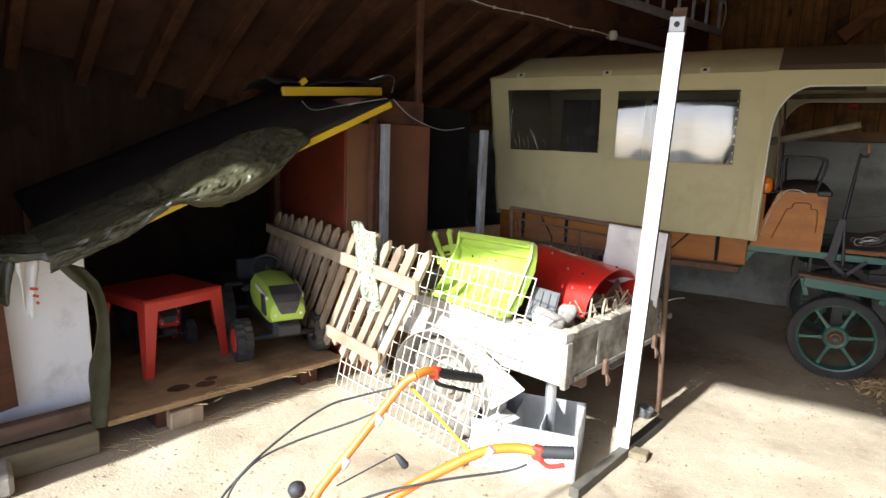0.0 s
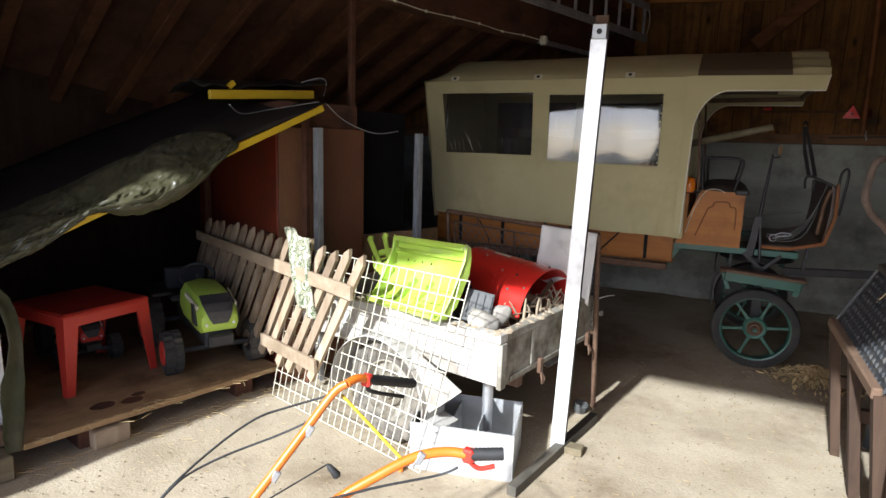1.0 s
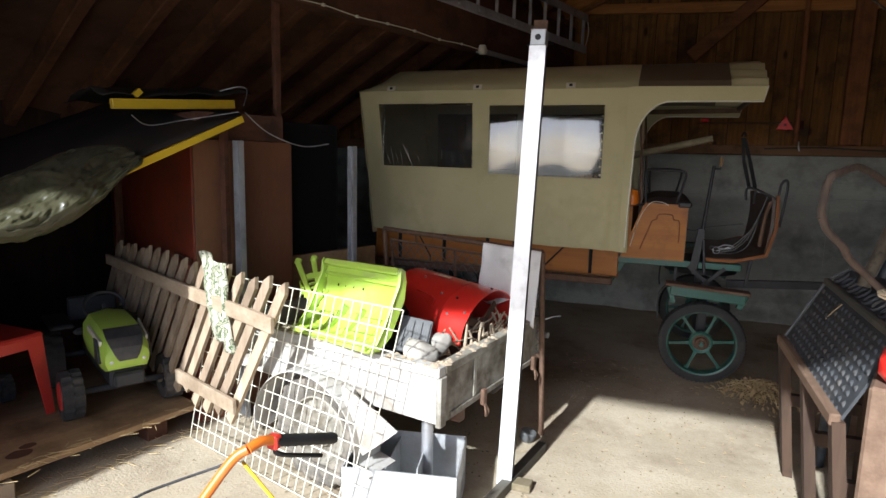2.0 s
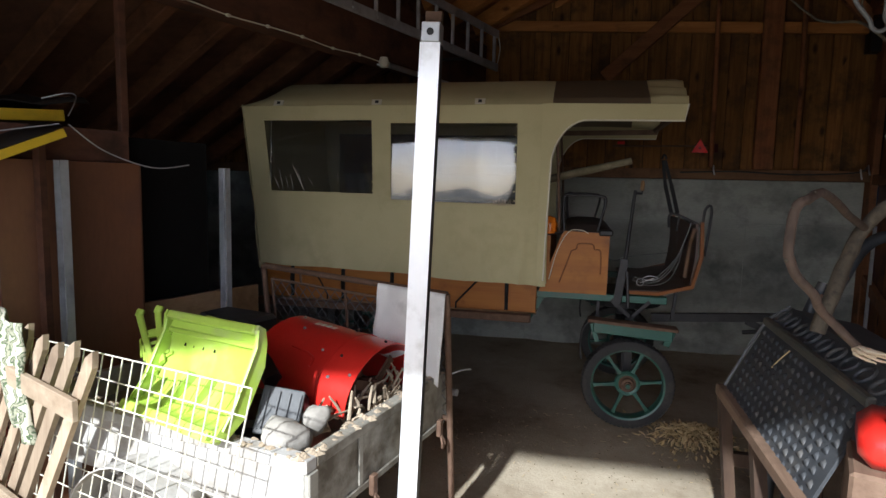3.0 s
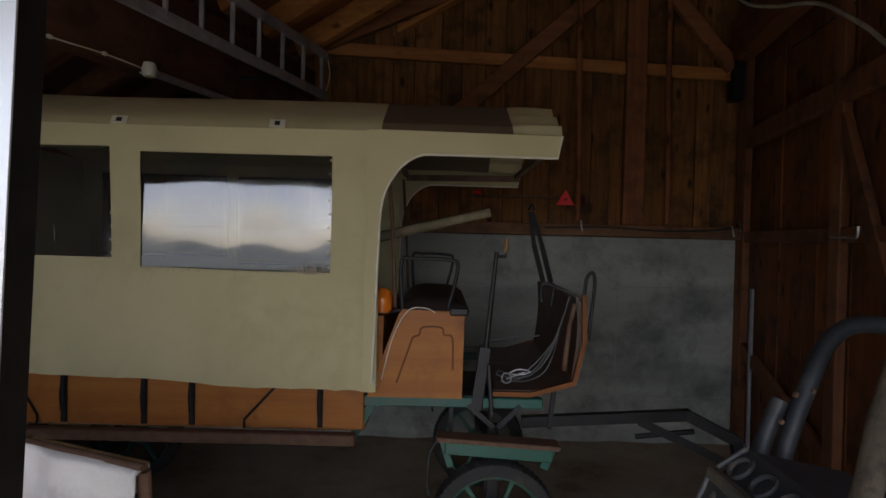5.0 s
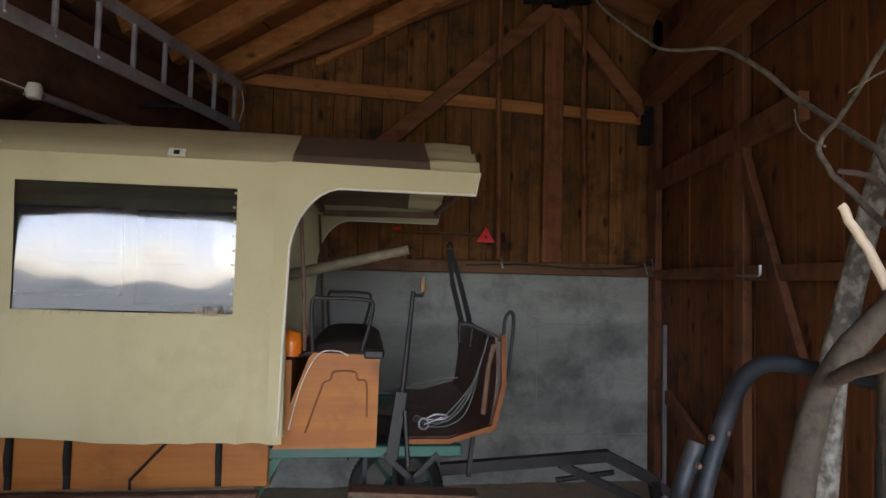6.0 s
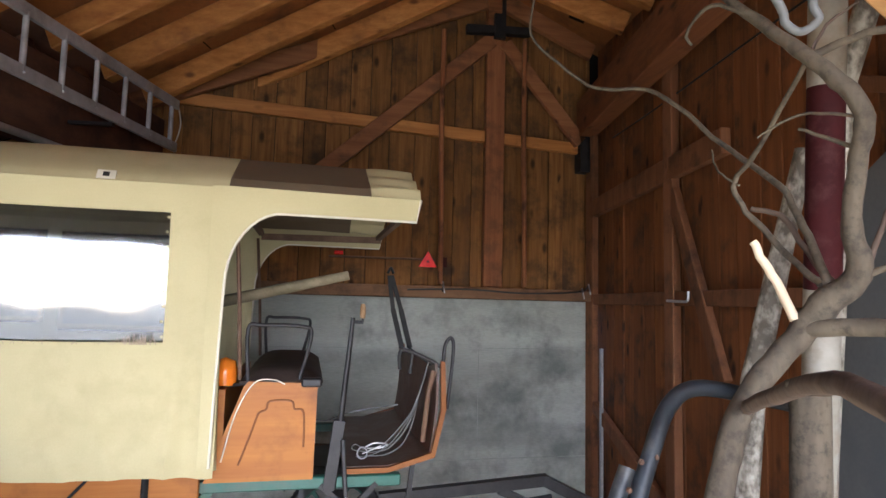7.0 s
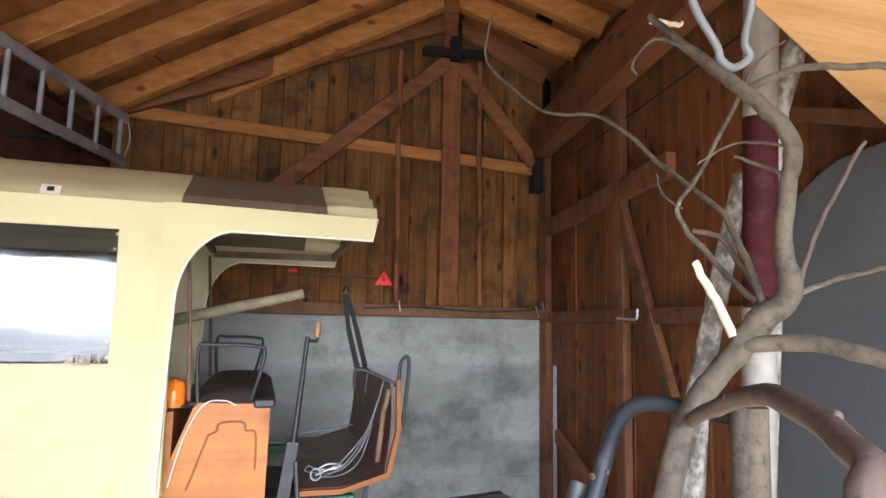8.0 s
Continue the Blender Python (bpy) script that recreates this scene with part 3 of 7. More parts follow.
for k in range(15):
    a = -0.52 - 0.48 * k
    rafter(a, -0.06, -2.62, M_RAFT, "orange pine roof rafter with knots", "roof rafters")
    rafter(a, 0.06, wall_s(a), M_RAFT, "orange pine roof rafter with knots", "roof rafters")
    rafter(a, -2.74, -8.0, M_SHADERAFT, "rafter over the side bay, darkened for its shade", "side bay rafters")
for x0, x1 in ((1.60, -1.6), (1.70, 2.56)):
    b = B()
    bar(b, (x0, 6.69, roof_z(x0, 6.69) - 0.085), (x1, 6.69, roof_z(x1, 6.69) - 0.085), 0.06, 0.15, bev=0.006)
    part("gable_rafter", b, M_FRAMEX, fr)
for k in range(9):
    a, s_ = -0.10 - 0.48 * k, -0.5 - (k % 3) * 0.8
    b = B()
    bar(b, (*on_line(s_, a), RZ - RS * abs(s_) - 0.004), (*on_line(s_, a - 0.37), RZ - RS * abs(s_) - 0.004), 0.008, 0.004)
    tagged(part("seam", b, M_DARK), "dark joint between roof panels", "seam", kind="structure")
for k in range(4):
    a, s_ = -0.28 - 0.48 * k, 0.70 + 0.05 * k
    b = B()
    box(b, (-0.07, -0.17, -0.004), (0.07, 0.17, 0.004))
    ob = part("vent_gap", b, M_DARK)
    ob.matrix_world = pose(*on_line(s_, a), RZ - RS * s_ - 0.01, 0, math.degrees(math.atan(RS)), -18)
    tagged(ob, "dark gap in the roof lining above the side wall", "gap", kind="structure")

# deep left purlin and the partition beneath it
b = B()
bar(b, (*on_line(-2.66, 0.0), 2.83), (*on_line(-2.66, -6.7), 2.83), 0.14, 0.52, bev=0.01)
tagged(part("purlin_left", b, M_DARKBEAM), "deep dark brown beam carrying a thin wire", "beam", kind="structure")


# ---- carriage ----
car = thing("carriage", "horse-drawn wagonette with beige canvas top and orange wooden body", "carriage")
Y0, Y1 = 4.48, 5.92


def canvas_grid(y, out):
    """Canvas side wall as strips that leave the two windows open."""
    b = B()
    NX, NZ = 112, 60
    xs = [-2.48 + 2.24 * i / NX for i in range(NX + 1)]
    zs = [0.965 + (2.165 - 0.965) * j / NZ for j in range(NZ + 1)]

    def place(x, z):
        t = (z - 0.965) / 1.2
        xx = x + (0.14 * (1 - t)) * max(0, min(1, (-1.4 - x) / 1.08))
        fold = 0.012 * math.sin(x * 5.0) * (1 - t) + 0.010 * nz(x * 3.1, z * 2.2) + 0.02 * (1 - t) ** 2 * nz(x * 7, 4.0)
        for xa, xb, za, zb in ((-1.42, -1.12, 1.0, 1.5), (-0.62, -0.75, 1.0, 1.45), (-0.42, -0.36, 1.0, 1.75), (-1.95, -2.1, 1.0, 1.45), (-0.80, -0.95, 1.0, 1.30)):
            s_ = (z - za) / (zb - za)
            if s_ < 1:
                fold += (0.022 if xa == -0.42 else 0.011) * (1 - s_) * math.exp(-((x - xa - (xb - xa) * s_) / 0.022) ** 2)
        zz = z + (0.028 * (-0.34 - x) + 0.005 * math.sin(x * 4.1 + 1) + 0.004 * math.sin(x * 9)) * (1 - t) ** 2
        corner = max(0, (x + 0.42) / 0.18)
        fold += 0.05 * corner * (1 - t) * math.sin(x * 40) * 0.4
        return (xx, y + out * fold - out * 0.05 * t * (1 - t), zz)
    cache = {}

    def vert(i, j):
        if (i, j) not in cache:
            cache[(i, j)] = b.verts.new(place(xs[i], zs[j]))
        return cache[(i, j)]
    for i in range(NX):
        for j in range(NZ):
            cx, cz = (xs[i] + xs[i + 1]) / 2, (zs[j] + zs[j + 1]) / 2
            w1 = -2.31 < cx < -1.47 and 1.545 < cz < 2.06
            w2 = -1.345 < cx < -0.465 and 1.495 < cz < 2.055
            if not (w1 or w2):
                b.faces.new((vert(i, j), vert(i + 1, j), vert(i + 1, j + 1), vert(i, j + 1)))
    fs = b.faces[:]
    bmesh.ops.recalc_face_normals(b, faces=fs)
    bmesh.ops.solidify(b, geom=fs, thickness=0.004)
    return b


for y, out in ((Y0, -1), (Y1, 1)):
    wall = part("canvas_side", canvas_grid(y, out), M_CANVAS, car, "beige canvas side with clear windows", 50)
    # arch over the driver's seat
    b = B()
    arch = [(-0.235, 2.172), (0.597, 2.160), (0.578, 2.058), (0.0, 2.062)]
    for k in range(1, 11):
        a = math.pi / 2 * k / 10
        arch.append((-0.235 * math.sin(a), 1.75 + 0.315 * math.cos(a)))
    arch += [(-0.246, 1.4), (-0.255, 1.0), (-0.30, 1.0)]
    arch = [(-0.30, 2.17)] + arch[0:]
    prism(b, arch, y - 0.003 + out * 0.002, y + 0.003 + out * 0.002)
    part("arch_panel", b, M_CANVAS, car)
    b = B()
    edge = [(0.597, y + out * 0.004, 2.160), (0.578, y + out * 0.004, 2.058), (0.0, y + out * 0.004, 2.062)]
    for k in range(1, 11):
        a = math.pi / 2 * k / 10
        edge.append((-0.235 * math.sin(a), y + out * 0.004, 1.75 + 0.315 * math.cos(a)))
    edge += [(-0.246, y + out * 0.004, 1.4), (-0.255, y + out * 0.004, 1.0)]
    tube(b, edge, 0.006, 6)
    part("piping", b, M_PIPING, car, "pale edge binding", 60)
    for (xa, xb, za, zb) in ((-2.315, -1.465, 1.54, 2.065), (-1.35, -0.46, 1.49, 2.06)):
        b = B()
        sheet(b, lambda u, v: (xa - 0.02 + (xb - xa + 0.04) * u + (0.05 * max(0, (-1.5 - (xa + (xb - xa) * u))) if xa < -2 else 0), y - out * (0.022 + (0.010 + 0.012 * (2 * u - 1) ** 2) * v ** 5 + (0.045 * u + 0.010 * math.sin(math.pi * u) if xa > -2 else 0.030 - 0.026 * u) + 0.002 * nz(u * 4, v * 3, xa) + (0.012 * abs(nz(u * 16 - v * 4, v * 1.5, 7.0)) * max(0, 1 - abs(u - 0.25) * 3.5) * max(0, 1 - v * 1.3) if xa < -2 else 0.0)), za - 0.02 + (zb - za + 0.04) * v), 48, 20, 0.0015)
        pane = part("window_film", b, M_FILM, car, "clear plastic window film", 180)
        pane.visible_shadow = False

# Pale tubes paint glints of light on the left window film.
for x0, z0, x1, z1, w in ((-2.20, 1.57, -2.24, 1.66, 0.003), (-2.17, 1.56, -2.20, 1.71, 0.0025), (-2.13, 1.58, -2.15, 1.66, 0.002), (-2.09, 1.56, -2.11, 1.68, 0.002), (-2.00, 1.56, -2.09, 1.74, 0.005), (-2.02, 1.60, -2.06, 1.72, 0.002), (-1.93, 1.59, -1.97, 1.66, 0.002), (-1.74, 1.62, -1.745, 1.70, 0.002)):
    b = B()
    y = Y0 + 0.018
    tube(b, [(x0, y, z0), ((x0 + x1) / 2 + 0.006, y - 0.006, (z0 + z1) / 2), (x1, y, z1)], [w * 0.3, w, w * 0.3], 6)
    part("film_crease", b, M_PIPING, car, "pale streak in place of a glint on the window film")

# roof canvas with chamfered sides
prof = [(Y0, 2.165), (Y0 + 0.05, 2.215), (Y0 + 0.36, 2.375), (Y0 + 0.5, 2.40), ((Y0 + Y1) / 2, 2.43), (Y1 - 0.5, 2.40), (Y1 - 0.36, 2.375), (Y1 - 0.05, 2.215), (Y1, 2.165)]


def roof_fn(x0, x1):
    def fn(u, v):
        x = x0 + (x1 - x0) * u
        k = v * (len(prof) - 1)
        i = min(len(prof) - 2, int(k))
        f = k - i
        y = prof[i][0] * (1 - f) + prof[i + 1][0] * f
        z = prof[i][1] * (1 - f) + prof[i + 1][1] * f
        back = max(0, min(1, (-2.3 - x) / 0.2))
        z -= back * 0.16 * max(0, (z - 2.165) / 0.25)
        crum = 0.012 * math.sin(z * 90 + x * 6) * max(0, min(1, (x - 0.36) / 0.08))
        return (x, y, z + 0.006 * nz(x * 3, y * 3) + crum - 0.012 * max(0, x + 0.24))
    return fn


b = B()
sheet(b, roof_fn(-2.50, -0.237), 40, 24, 0.004)
part("roof_canvas", b, M_CANVAS, car, "beige canvas roof with chamfered edges", 60)
b = B()
sheet(b, roof_fn(0.372, 0.60), 14, 96, 0.004)
part("roof_canvas", b, M_CANVAS, car, "gathered beige canvas roof end", 60)
b = B()
sheet(b, roof_fn(-0.237, 0.372), 10, 24, 0.003)
part("roof_screen", b, M_MESHSCREEN, car, "dark brown see-through screen panel")
for x in (-2.2, -1.45, -0.72):
    b = B()
    m = pose(x, Y0 + 0.02, 2.19, 58, 0, 4)
    box(b, (-0.035, -0.022, 0), (0.035, 0.022, 0.006), m)
    tag = part("fabric_tag", b, M_PIPING, car, "small white tag stitched on the canvas")
    b = B()
    box(b, (-0.012, -0.012, 0.006), (0.012, 0.010, 0.009), m)
    part("buckle", b, M_IRON, tag)
# back canvas
b = B()
sheet(b, lambda u, v: (-2.36 - 0.13 * v + 0.02 * nz(u * 4, v * 4), Y0 + (Y1 - Y0) * u, 0.98 + 1.2 * v), 16, 12, 0.004)
part("canvas_back", b, M_CANVAS, car, "", 60)
# front canvas edge that turns inward behind the seat
b = B()
sheet(b, lambda u, v: (-0.262 + 0.02 * math.sin(u * 9 + v * 3) * (1 - v), Y0 + 0.12 * u, 0.965 + 1.1 * v), 8, 12, 0.004)
part("canvas_flap", b, M_CANVAS, car, "", 60)
# roof hoops seen beneath the open front
b = B()
bar(b, (-0.2, Y0 + 0.06, 2.10), (0.58, Y0 + 0.06, 2.11), 0.03, 0.04)
bar(b, (-0.2, Y1 - 0.06, 2.10), (0.58, Y1 - 0.06, 2.11), 0.03, 0.04)
for x in (-0.2, 0.56):
    bar(b, (x, Y0 + 0.06, 2.12), (x, Y1 - 0.06, 2.12), 0.03, 0.03)
part("roof_frame", b, M_OLDPLANK, car, "brown wooden roof hoop")
# wooden side boards with straps
for y, out in ((Y0 + 0.09, -1), (Y1 - 0.09, 1)):
    b = B()
    box(b, (-2.36, y - 0.015, 0.76), (-0.30, y + 0.015, 1.10), bev=0.004)
    sd = part("side_board", b, M_ORANGE_WOOD, car, "orange varnished wooden side board")
    b = B()
    box(b, (-2.40, y + out * 0.05 - 0.03, 0.70), (-0.33, y + out * 0.05 + 0.03, 0.752), bev=0.006)
    part("side_rail", b, M_RUST, car, "worn brown metal side rail")
    for x in (-2.12, -1.84, -1.714, -1.336, -1.11, -0.862, -0.504):
        b = B()
        yy = y + out * 0.024
        if x in (-1.84, -0.862):
            tube(b, [(x + (0.15 if x > -1 else -0.10), yy, 0.965), (x, yy, 0.80), (x, yy, 0.76)], 0.006, 6)
        else:
            bar(b, (x, yy, 1.0), (x, yy, 0.77), 0.010, 0.024, (1, 0, 0))
            tube(b, [(x, yy + out * 0.01, 0.99), (x, yy + out * 0.02, 0.90), (x, yy + out * 0.01, 0.83)], 0.012, 6)
        part("strap", b, M_STRAP, car, "black rubber tie strap", 60)
b = B()
box(b, (-2.36, Y0 + 0.12, 0.74), (-0.30, Y1 - 0.12, 0.79))
part("floor_board", b, M_PLY, car)
b = B()
box(b, (-2.36, Y0 + 0.12, 0.79), (-2.33, Y1 - 0.12, 1.5))
part("tailboard", b, M_ORANGE_WOOD, car)
for y in (Y0 + 0.3, Y1 - 0.3):
    b = B()
    box(b, (-2.3, y - 0.18, 1.15), (-0.5, y + 0.18, 1.22), bev=0.015)
    box(b, (-2.3, y - 0.02, 0.79), (-0.5, y + 0.02, 1.15))
    part("inner_bench", b, M_ORANGE_WOOD, car)
# driver's bench
for y, out in ((4.60, -1), (5.80, 1)):
    b = B()
    prism(b, [(-0.29, 0.91), (0.167, 0.91), (0.172, 1.325), (-0.125, 1.335), (-0.145, 1.31)], y - 0.012, y + 0.012)
    pan = part("bench_panel", b, M_ORANGE_WOOD, car, "orange varnished panel with carved outline")
    b = B()
    yy = y + out * 0.0125
    tube(b, spline([(-0.15, yy, 0.98), (-0.09, yy, 1.16), (-0.075, yy, 1.20), (-0.045, yy, 1.215), (-0.03, yy, 1.25), (0.06, yy, 1.25), (0.075, yy, 1.215), (0.115, yy, 1.20), (0.12, yy, 1.05)], 4), 0.0045, 6)
    part("groove", b, M_GROOVE, pan)
    b = B()
    tube(b, spline([(-0.13, y + 0.02, 1.33), (-0.14, y + 0.02, 1.56), (-0.08, y + 0.02, 1.578), (0.09, y + 0.02, 1.575), (0.135, y + 0.02, 1.54), (0.09, y + 0.02, 1.34)], 5), 0.009, 8)
    part("hand_rail", b, M_IRON, car, "black bent tube seat rail", 60)
b = B()
box(b, (-0.25, 4.6, 0.91), (-0.22, 5.8, 1.30))
box(b, (0.14, 4.61, 0.91), (0.165, 5.79, 1.32))
part("bench_box", b, M_ORANGE_WOOD, car)
b = B()
sheet(b, lambda u, v: (-0.165 + 0.36 * u, 4.61 + 1.18 * v, 1.332 + 0.055 * (1 - abs(2 * u - 1) ** 4) * (1 - abs(2 * v - 1) ** 14) + 0.004 * nz(u * 3, v * 8)), 14, 30, 0.008)
part("seat_cushion", b, M_SEAT, car, "dark brown padded driver seat", 60)
for y in (4.62, 5.78):
    b = B()
    tube(b, [(-0.165, y, 1.34), (-0.185, y, 1.70), (-0.215, y, 2.08)], 0.009, 8)
    part("roof_stay", b, M_RUST, car, "brown iron roof stay", 60)
# amber lamp
b = B()
lathe(b, [(0.0, -0.07), (0.05, -0.06), (0.055, 0.0), (0.045, 0.045), (0.0, 0.062)], pose(-0.235, 4.68, 1.37), 16)
amber = part("beacon", b, M_AMBER, car, "amber round beacon lens", 60)
b = B()
tube(b, [(-0.25, 4.68, 1.30), (-0.12, 4.62, 1.325), (0.0, 4.6, 1.335)], 0.008, 6)
part("beacon_arm", b, M_IRON, car)
b = B()
tube(b, spline([(-0.22, 4.57, 1.0), (-0.17, 4.575, 1.2), (-0.10, 4.57, 1.33), (-0.02, 4.57, 1.345), (0.03, 4.57, 1.325)], 5), 0.003, 6)
part("pale_cable", b, M_PIPING, car, "pale cable over the bench edge", 60)
# brake column with crank
b = B()
tube(b, [(0.255, 4.60, 0.86), (0.318, 4.60, 1.62)], [0.016, 0.010], 8)
bar(b, (0.235, 4.60, 0.86), (0.275, 4.60, 1.16), 0.05, 0.045)
tube(b, [(0.318, 4.60, 1.60), (0.36, 4.58, 1.60), (0.36, 4.58, 1.62)], 0.008, 6)
tube(b, [(0.31, 4.55, 0.84), (0.29, 4.57, 1.08)], 0.01, 6)
brake = part("brake_column", b, M_IRON, car, "black brake column with a crank", 50)
b = B()
lathe(b, [(0.0, 0), (0.011, 0.004), (0.014, 0.025), (0.013, 0.055), (0.009, 0.068), (0, 0.07)], pose(0.36, 4.58, 1.615), 10)
part("crank_handle", b, M_PLY, brake, "turned wooden crank handle", 60)
# foot tub
for y in (4.60, 5.80):
    b = B()
    prism(b, [(0.30, 0.925), (0.50, 0.925), (0.715, 0.985), (0.765, 1.20), (0.755, 1.42), (0.735, 1.425), (0.742, 1.20), (0.698, 1.005), (0.50, 0.948), (0.30, 0.948)], y - 0.012, y + 0.012)
    part("foot_side", b, M_GROOVE, car, "brown plywood footboard edge")
b = B()
sheet(b, lambda u, v: (0.30 + 0.405 * u, 4.615 + 1.17 * v, 0.952 + 0.045 * max(0, u - 0.5) * 2), 20, 8, 0.016)
part("foot_board", b, M_LEATHER, car, "dark brown leather-covered footboard", 40)
b = B()
sheet(b, lambda u, v: (0.705 + 0.035 * math.sin(u * 2.2) - 0.01 * u, 4.62 + 1.16 * v, 0.99 + 0.42 * u), 8, 8, 0.012)
part("dash_leather", b, M_LEATHER, car, "", 40)
b = B()
tube(b, spline([(0.55, 4.66, 1.38), (0.56, 4.66, 1.47), (0.70, 4.64, 1.42), (0.745, 4.62, 1.40), (0.76, 4.62, 1.50), (0.79, 4.62, 1.53), (0.80, 4.62, 1.46), (0.775, 4.62, 1.2)], 5), 0.009, 7)
tube(b, [(0.60, 4.66, 1.36), (0.61, 4.66, 1.46)], 0.007, 6)
part("dash_rail", b, M_IRON, car, "black iron dash rail", 60)
b = B()
tube(b, [(0.655, 4.59, 1.06), (0.675, 4.585, 1.28), (0.70, 4.585, 1.38)], [0.014, 0.012, 0.014], 8)
part("whip_holder", b, M_RUST, car, "", 60)
# reins and harness
b = B()
tube(b, spline([(0.69, 4.66, 1.42), (0.62, 4.66, 1.20), (0.50, 4.66, 1.05), (0.42, 4.68, 1.005), (0.36, 4.70, 1.03), (0.35, 4.72, 1.0), (0.45, 4.72, 0.99), (0.52, 4.70, 1.01)], 5), 0.0042, 6)
tube(b, spline([(0.68, 4.64, 1.40), (0.60, 4.64, 1.14), (0.52, 4.65, 1.03), (0.46, 4.66, 1.005), (0.40, 4.67, 1.0)], 5), 0.004, 6)
tube(b, spline([(0.13, 4.7, 1.16), (0.22, 4.75, 1.13), (0.34, 4.8, 1.16), (0.56, 4.75, 1.2)], 5), 0.0035, 6)
tube(b, spline([(0.67, 4.63, 1.36), (0.60, 4.63, 1.17), (0.53, 4.64, 1.06), (0.47, 4.65, 1.01), (0.41, 4.66, 0.985), (0.36, 4.68, 0.98)], 5), 0.0035, 6)
tube(b, spline([(0.66, 4.70, 1.30), (0.63, 4.70, 1.14), (0.58, 4.69, 1.03), (0.50, 4.68, 0.985), (0.42, 4.70, 0.975)], 5), 0.0035, 6)
tagged(part("rein", b, M_HOOK, smooth=60), "tangled grey leather reins lying over the footboard", "reins")
b = B()
for dx in (-0.022, 0.018):
    bar(b, (0.52 + dx * 0.3, 4.86, 1.83), (0.555 + dx, 4.83, 1.66), 0.012, 0.020, (1, 0, 0))
    bar(b, (0.555 + dx, 4.83, 1.66), (0.60 + dx, 4.79, 1.47), 0.012, 0.024, (1, 0, 0))
tube(b, spline([(0.505, 4.86, 1.84), (0.52, 4.86, 1.87), (0.535, 4.86, 1.84)], 4), 0.007, 6)
tube(b, [(0.60, 4.76, 1.48), (0.66, 4.70, 1.43), (0.70, 4.66, 1.40)], 0.006, 6)
tagged(part("harness_strap", b, M_STRAP, smooth=60), "black harness strap with a steel buckle hung above the dash", "strap")
b = B()
tube(b, [(-0.42, 5.05, 1.652), (0.0, 5.05, 1.754), (0.32, 5.05, 1.832)], [0.025, 0.024, 0.02], 10, flat=1.2)
tagged(part("wooden_shaft", b, M_OLDBEAM, smooth=60), "bare wooden shaft lying across the carriage seat stays", "wooden pole")
# undercarriage
b = B()
for y in (4.62, 5.78):
    box(b, (-0.33, y - 0.025, 0.865), (0.56, y + 0.025, 0.915), bev=0.005)
for x in (-0.30, 0.1, 0.5):
    box(b, (x, 4.62, 0.865), (x + 0.05, 5.78, 0.905))
bar(b, (-0.36, 4.62, 0.70), (-0.25, 4.62, 0.90), 0.04, 0.04)
part("green_frame", b, M_GREEN, car, "green enamelled front frame")
b = B()
for p, q in (((0.20, 4.6, 0.88), (0.34, 4.6, 0.76)), ((0.45, 4.6, 0.88), (0.33, 4.6, 0.76)), ((0.12, 4.7, 0.9), (0.12, 4.7, 0.70)), ((0.62, 4.64, 0.95), (0.60, 4.64, 0.76))):
    bar(b, p, q, 0.02, 0.025)
lathe(b, [(0.0, 0.76), (0.28, 0.76), (0.28, 0.80), (0.24, 0.86), (0, 0.86)], pose(0.32, 5.2, 0), 24)
part("turntable", b, M_IRON, car, "black iron turntable and stays")
for y, out in ((4.50, -1), (5.86, 1)):
    b = B()
    bar(b, (0.05, y, 0.757), (0.62, y, 0.725), 0.11, 0.022, bev=0.004)
    part("step_board", b, M_RUST, car, "worn wooden step over the wheel")
    b = B()
    bar(b, (0.09, y - out * 0.05, 0.70), (0.60, y - out * 0.05, 0.67), 0.06, 0.075, bev=0.006)
    bar(b, (0.60, y - out * 0.05, 0.70), (0.56, y - out * 0.05, 0.60), 0.03, 0.04)
    bar(b, (0.08, y - out * 0.05, 0.72), (0.12, y - out * 0.05, 0.60), 0.025, 0.03)
    part("spring_block", b, M_GREEN, car)
    b = B()
    tube(b, spline([(0.06, y, 0.74), (0.02, y, 0.68), (0.01, y, 0.56), (0.02, y, 0.48)], 4), 0.007, 6)
    part("cable", b, M_IRON, car)
b = B()
tube(b, [(0.335, 4.55, 0.30), (0.335, 5.85, 0.30)], 0.025, 10)
bar(b, (0.335, 4.75, 0.45), (0.335, 5.65, 0.45), 0.07, 0.25)
bar(b, (0.335, 4.75, 0.30), (0.335, 4.75, 0.74), 0.05, 0.08)
bar(b, (0.335, 5.65, 0.30), (0.335, 5.65, 0.74), 0.05, 0.08)
part("axle", b, M_IRON, car)
b = B()
tube(b, [(-2.0, 4.55, 0.30), (-2.0, 5.85, 0.30)], 0.025, 10)
bar(b, (-2.0, 4.8, 0.30), (-2.0, 4.8, 0.74), 0.05, 0.08)
bar(b, (-2.0, 5.6, 0.30), (-2.0, 5.6, 0.74), 0.05, 0.08)
part("axle", b, M_IRON, car)


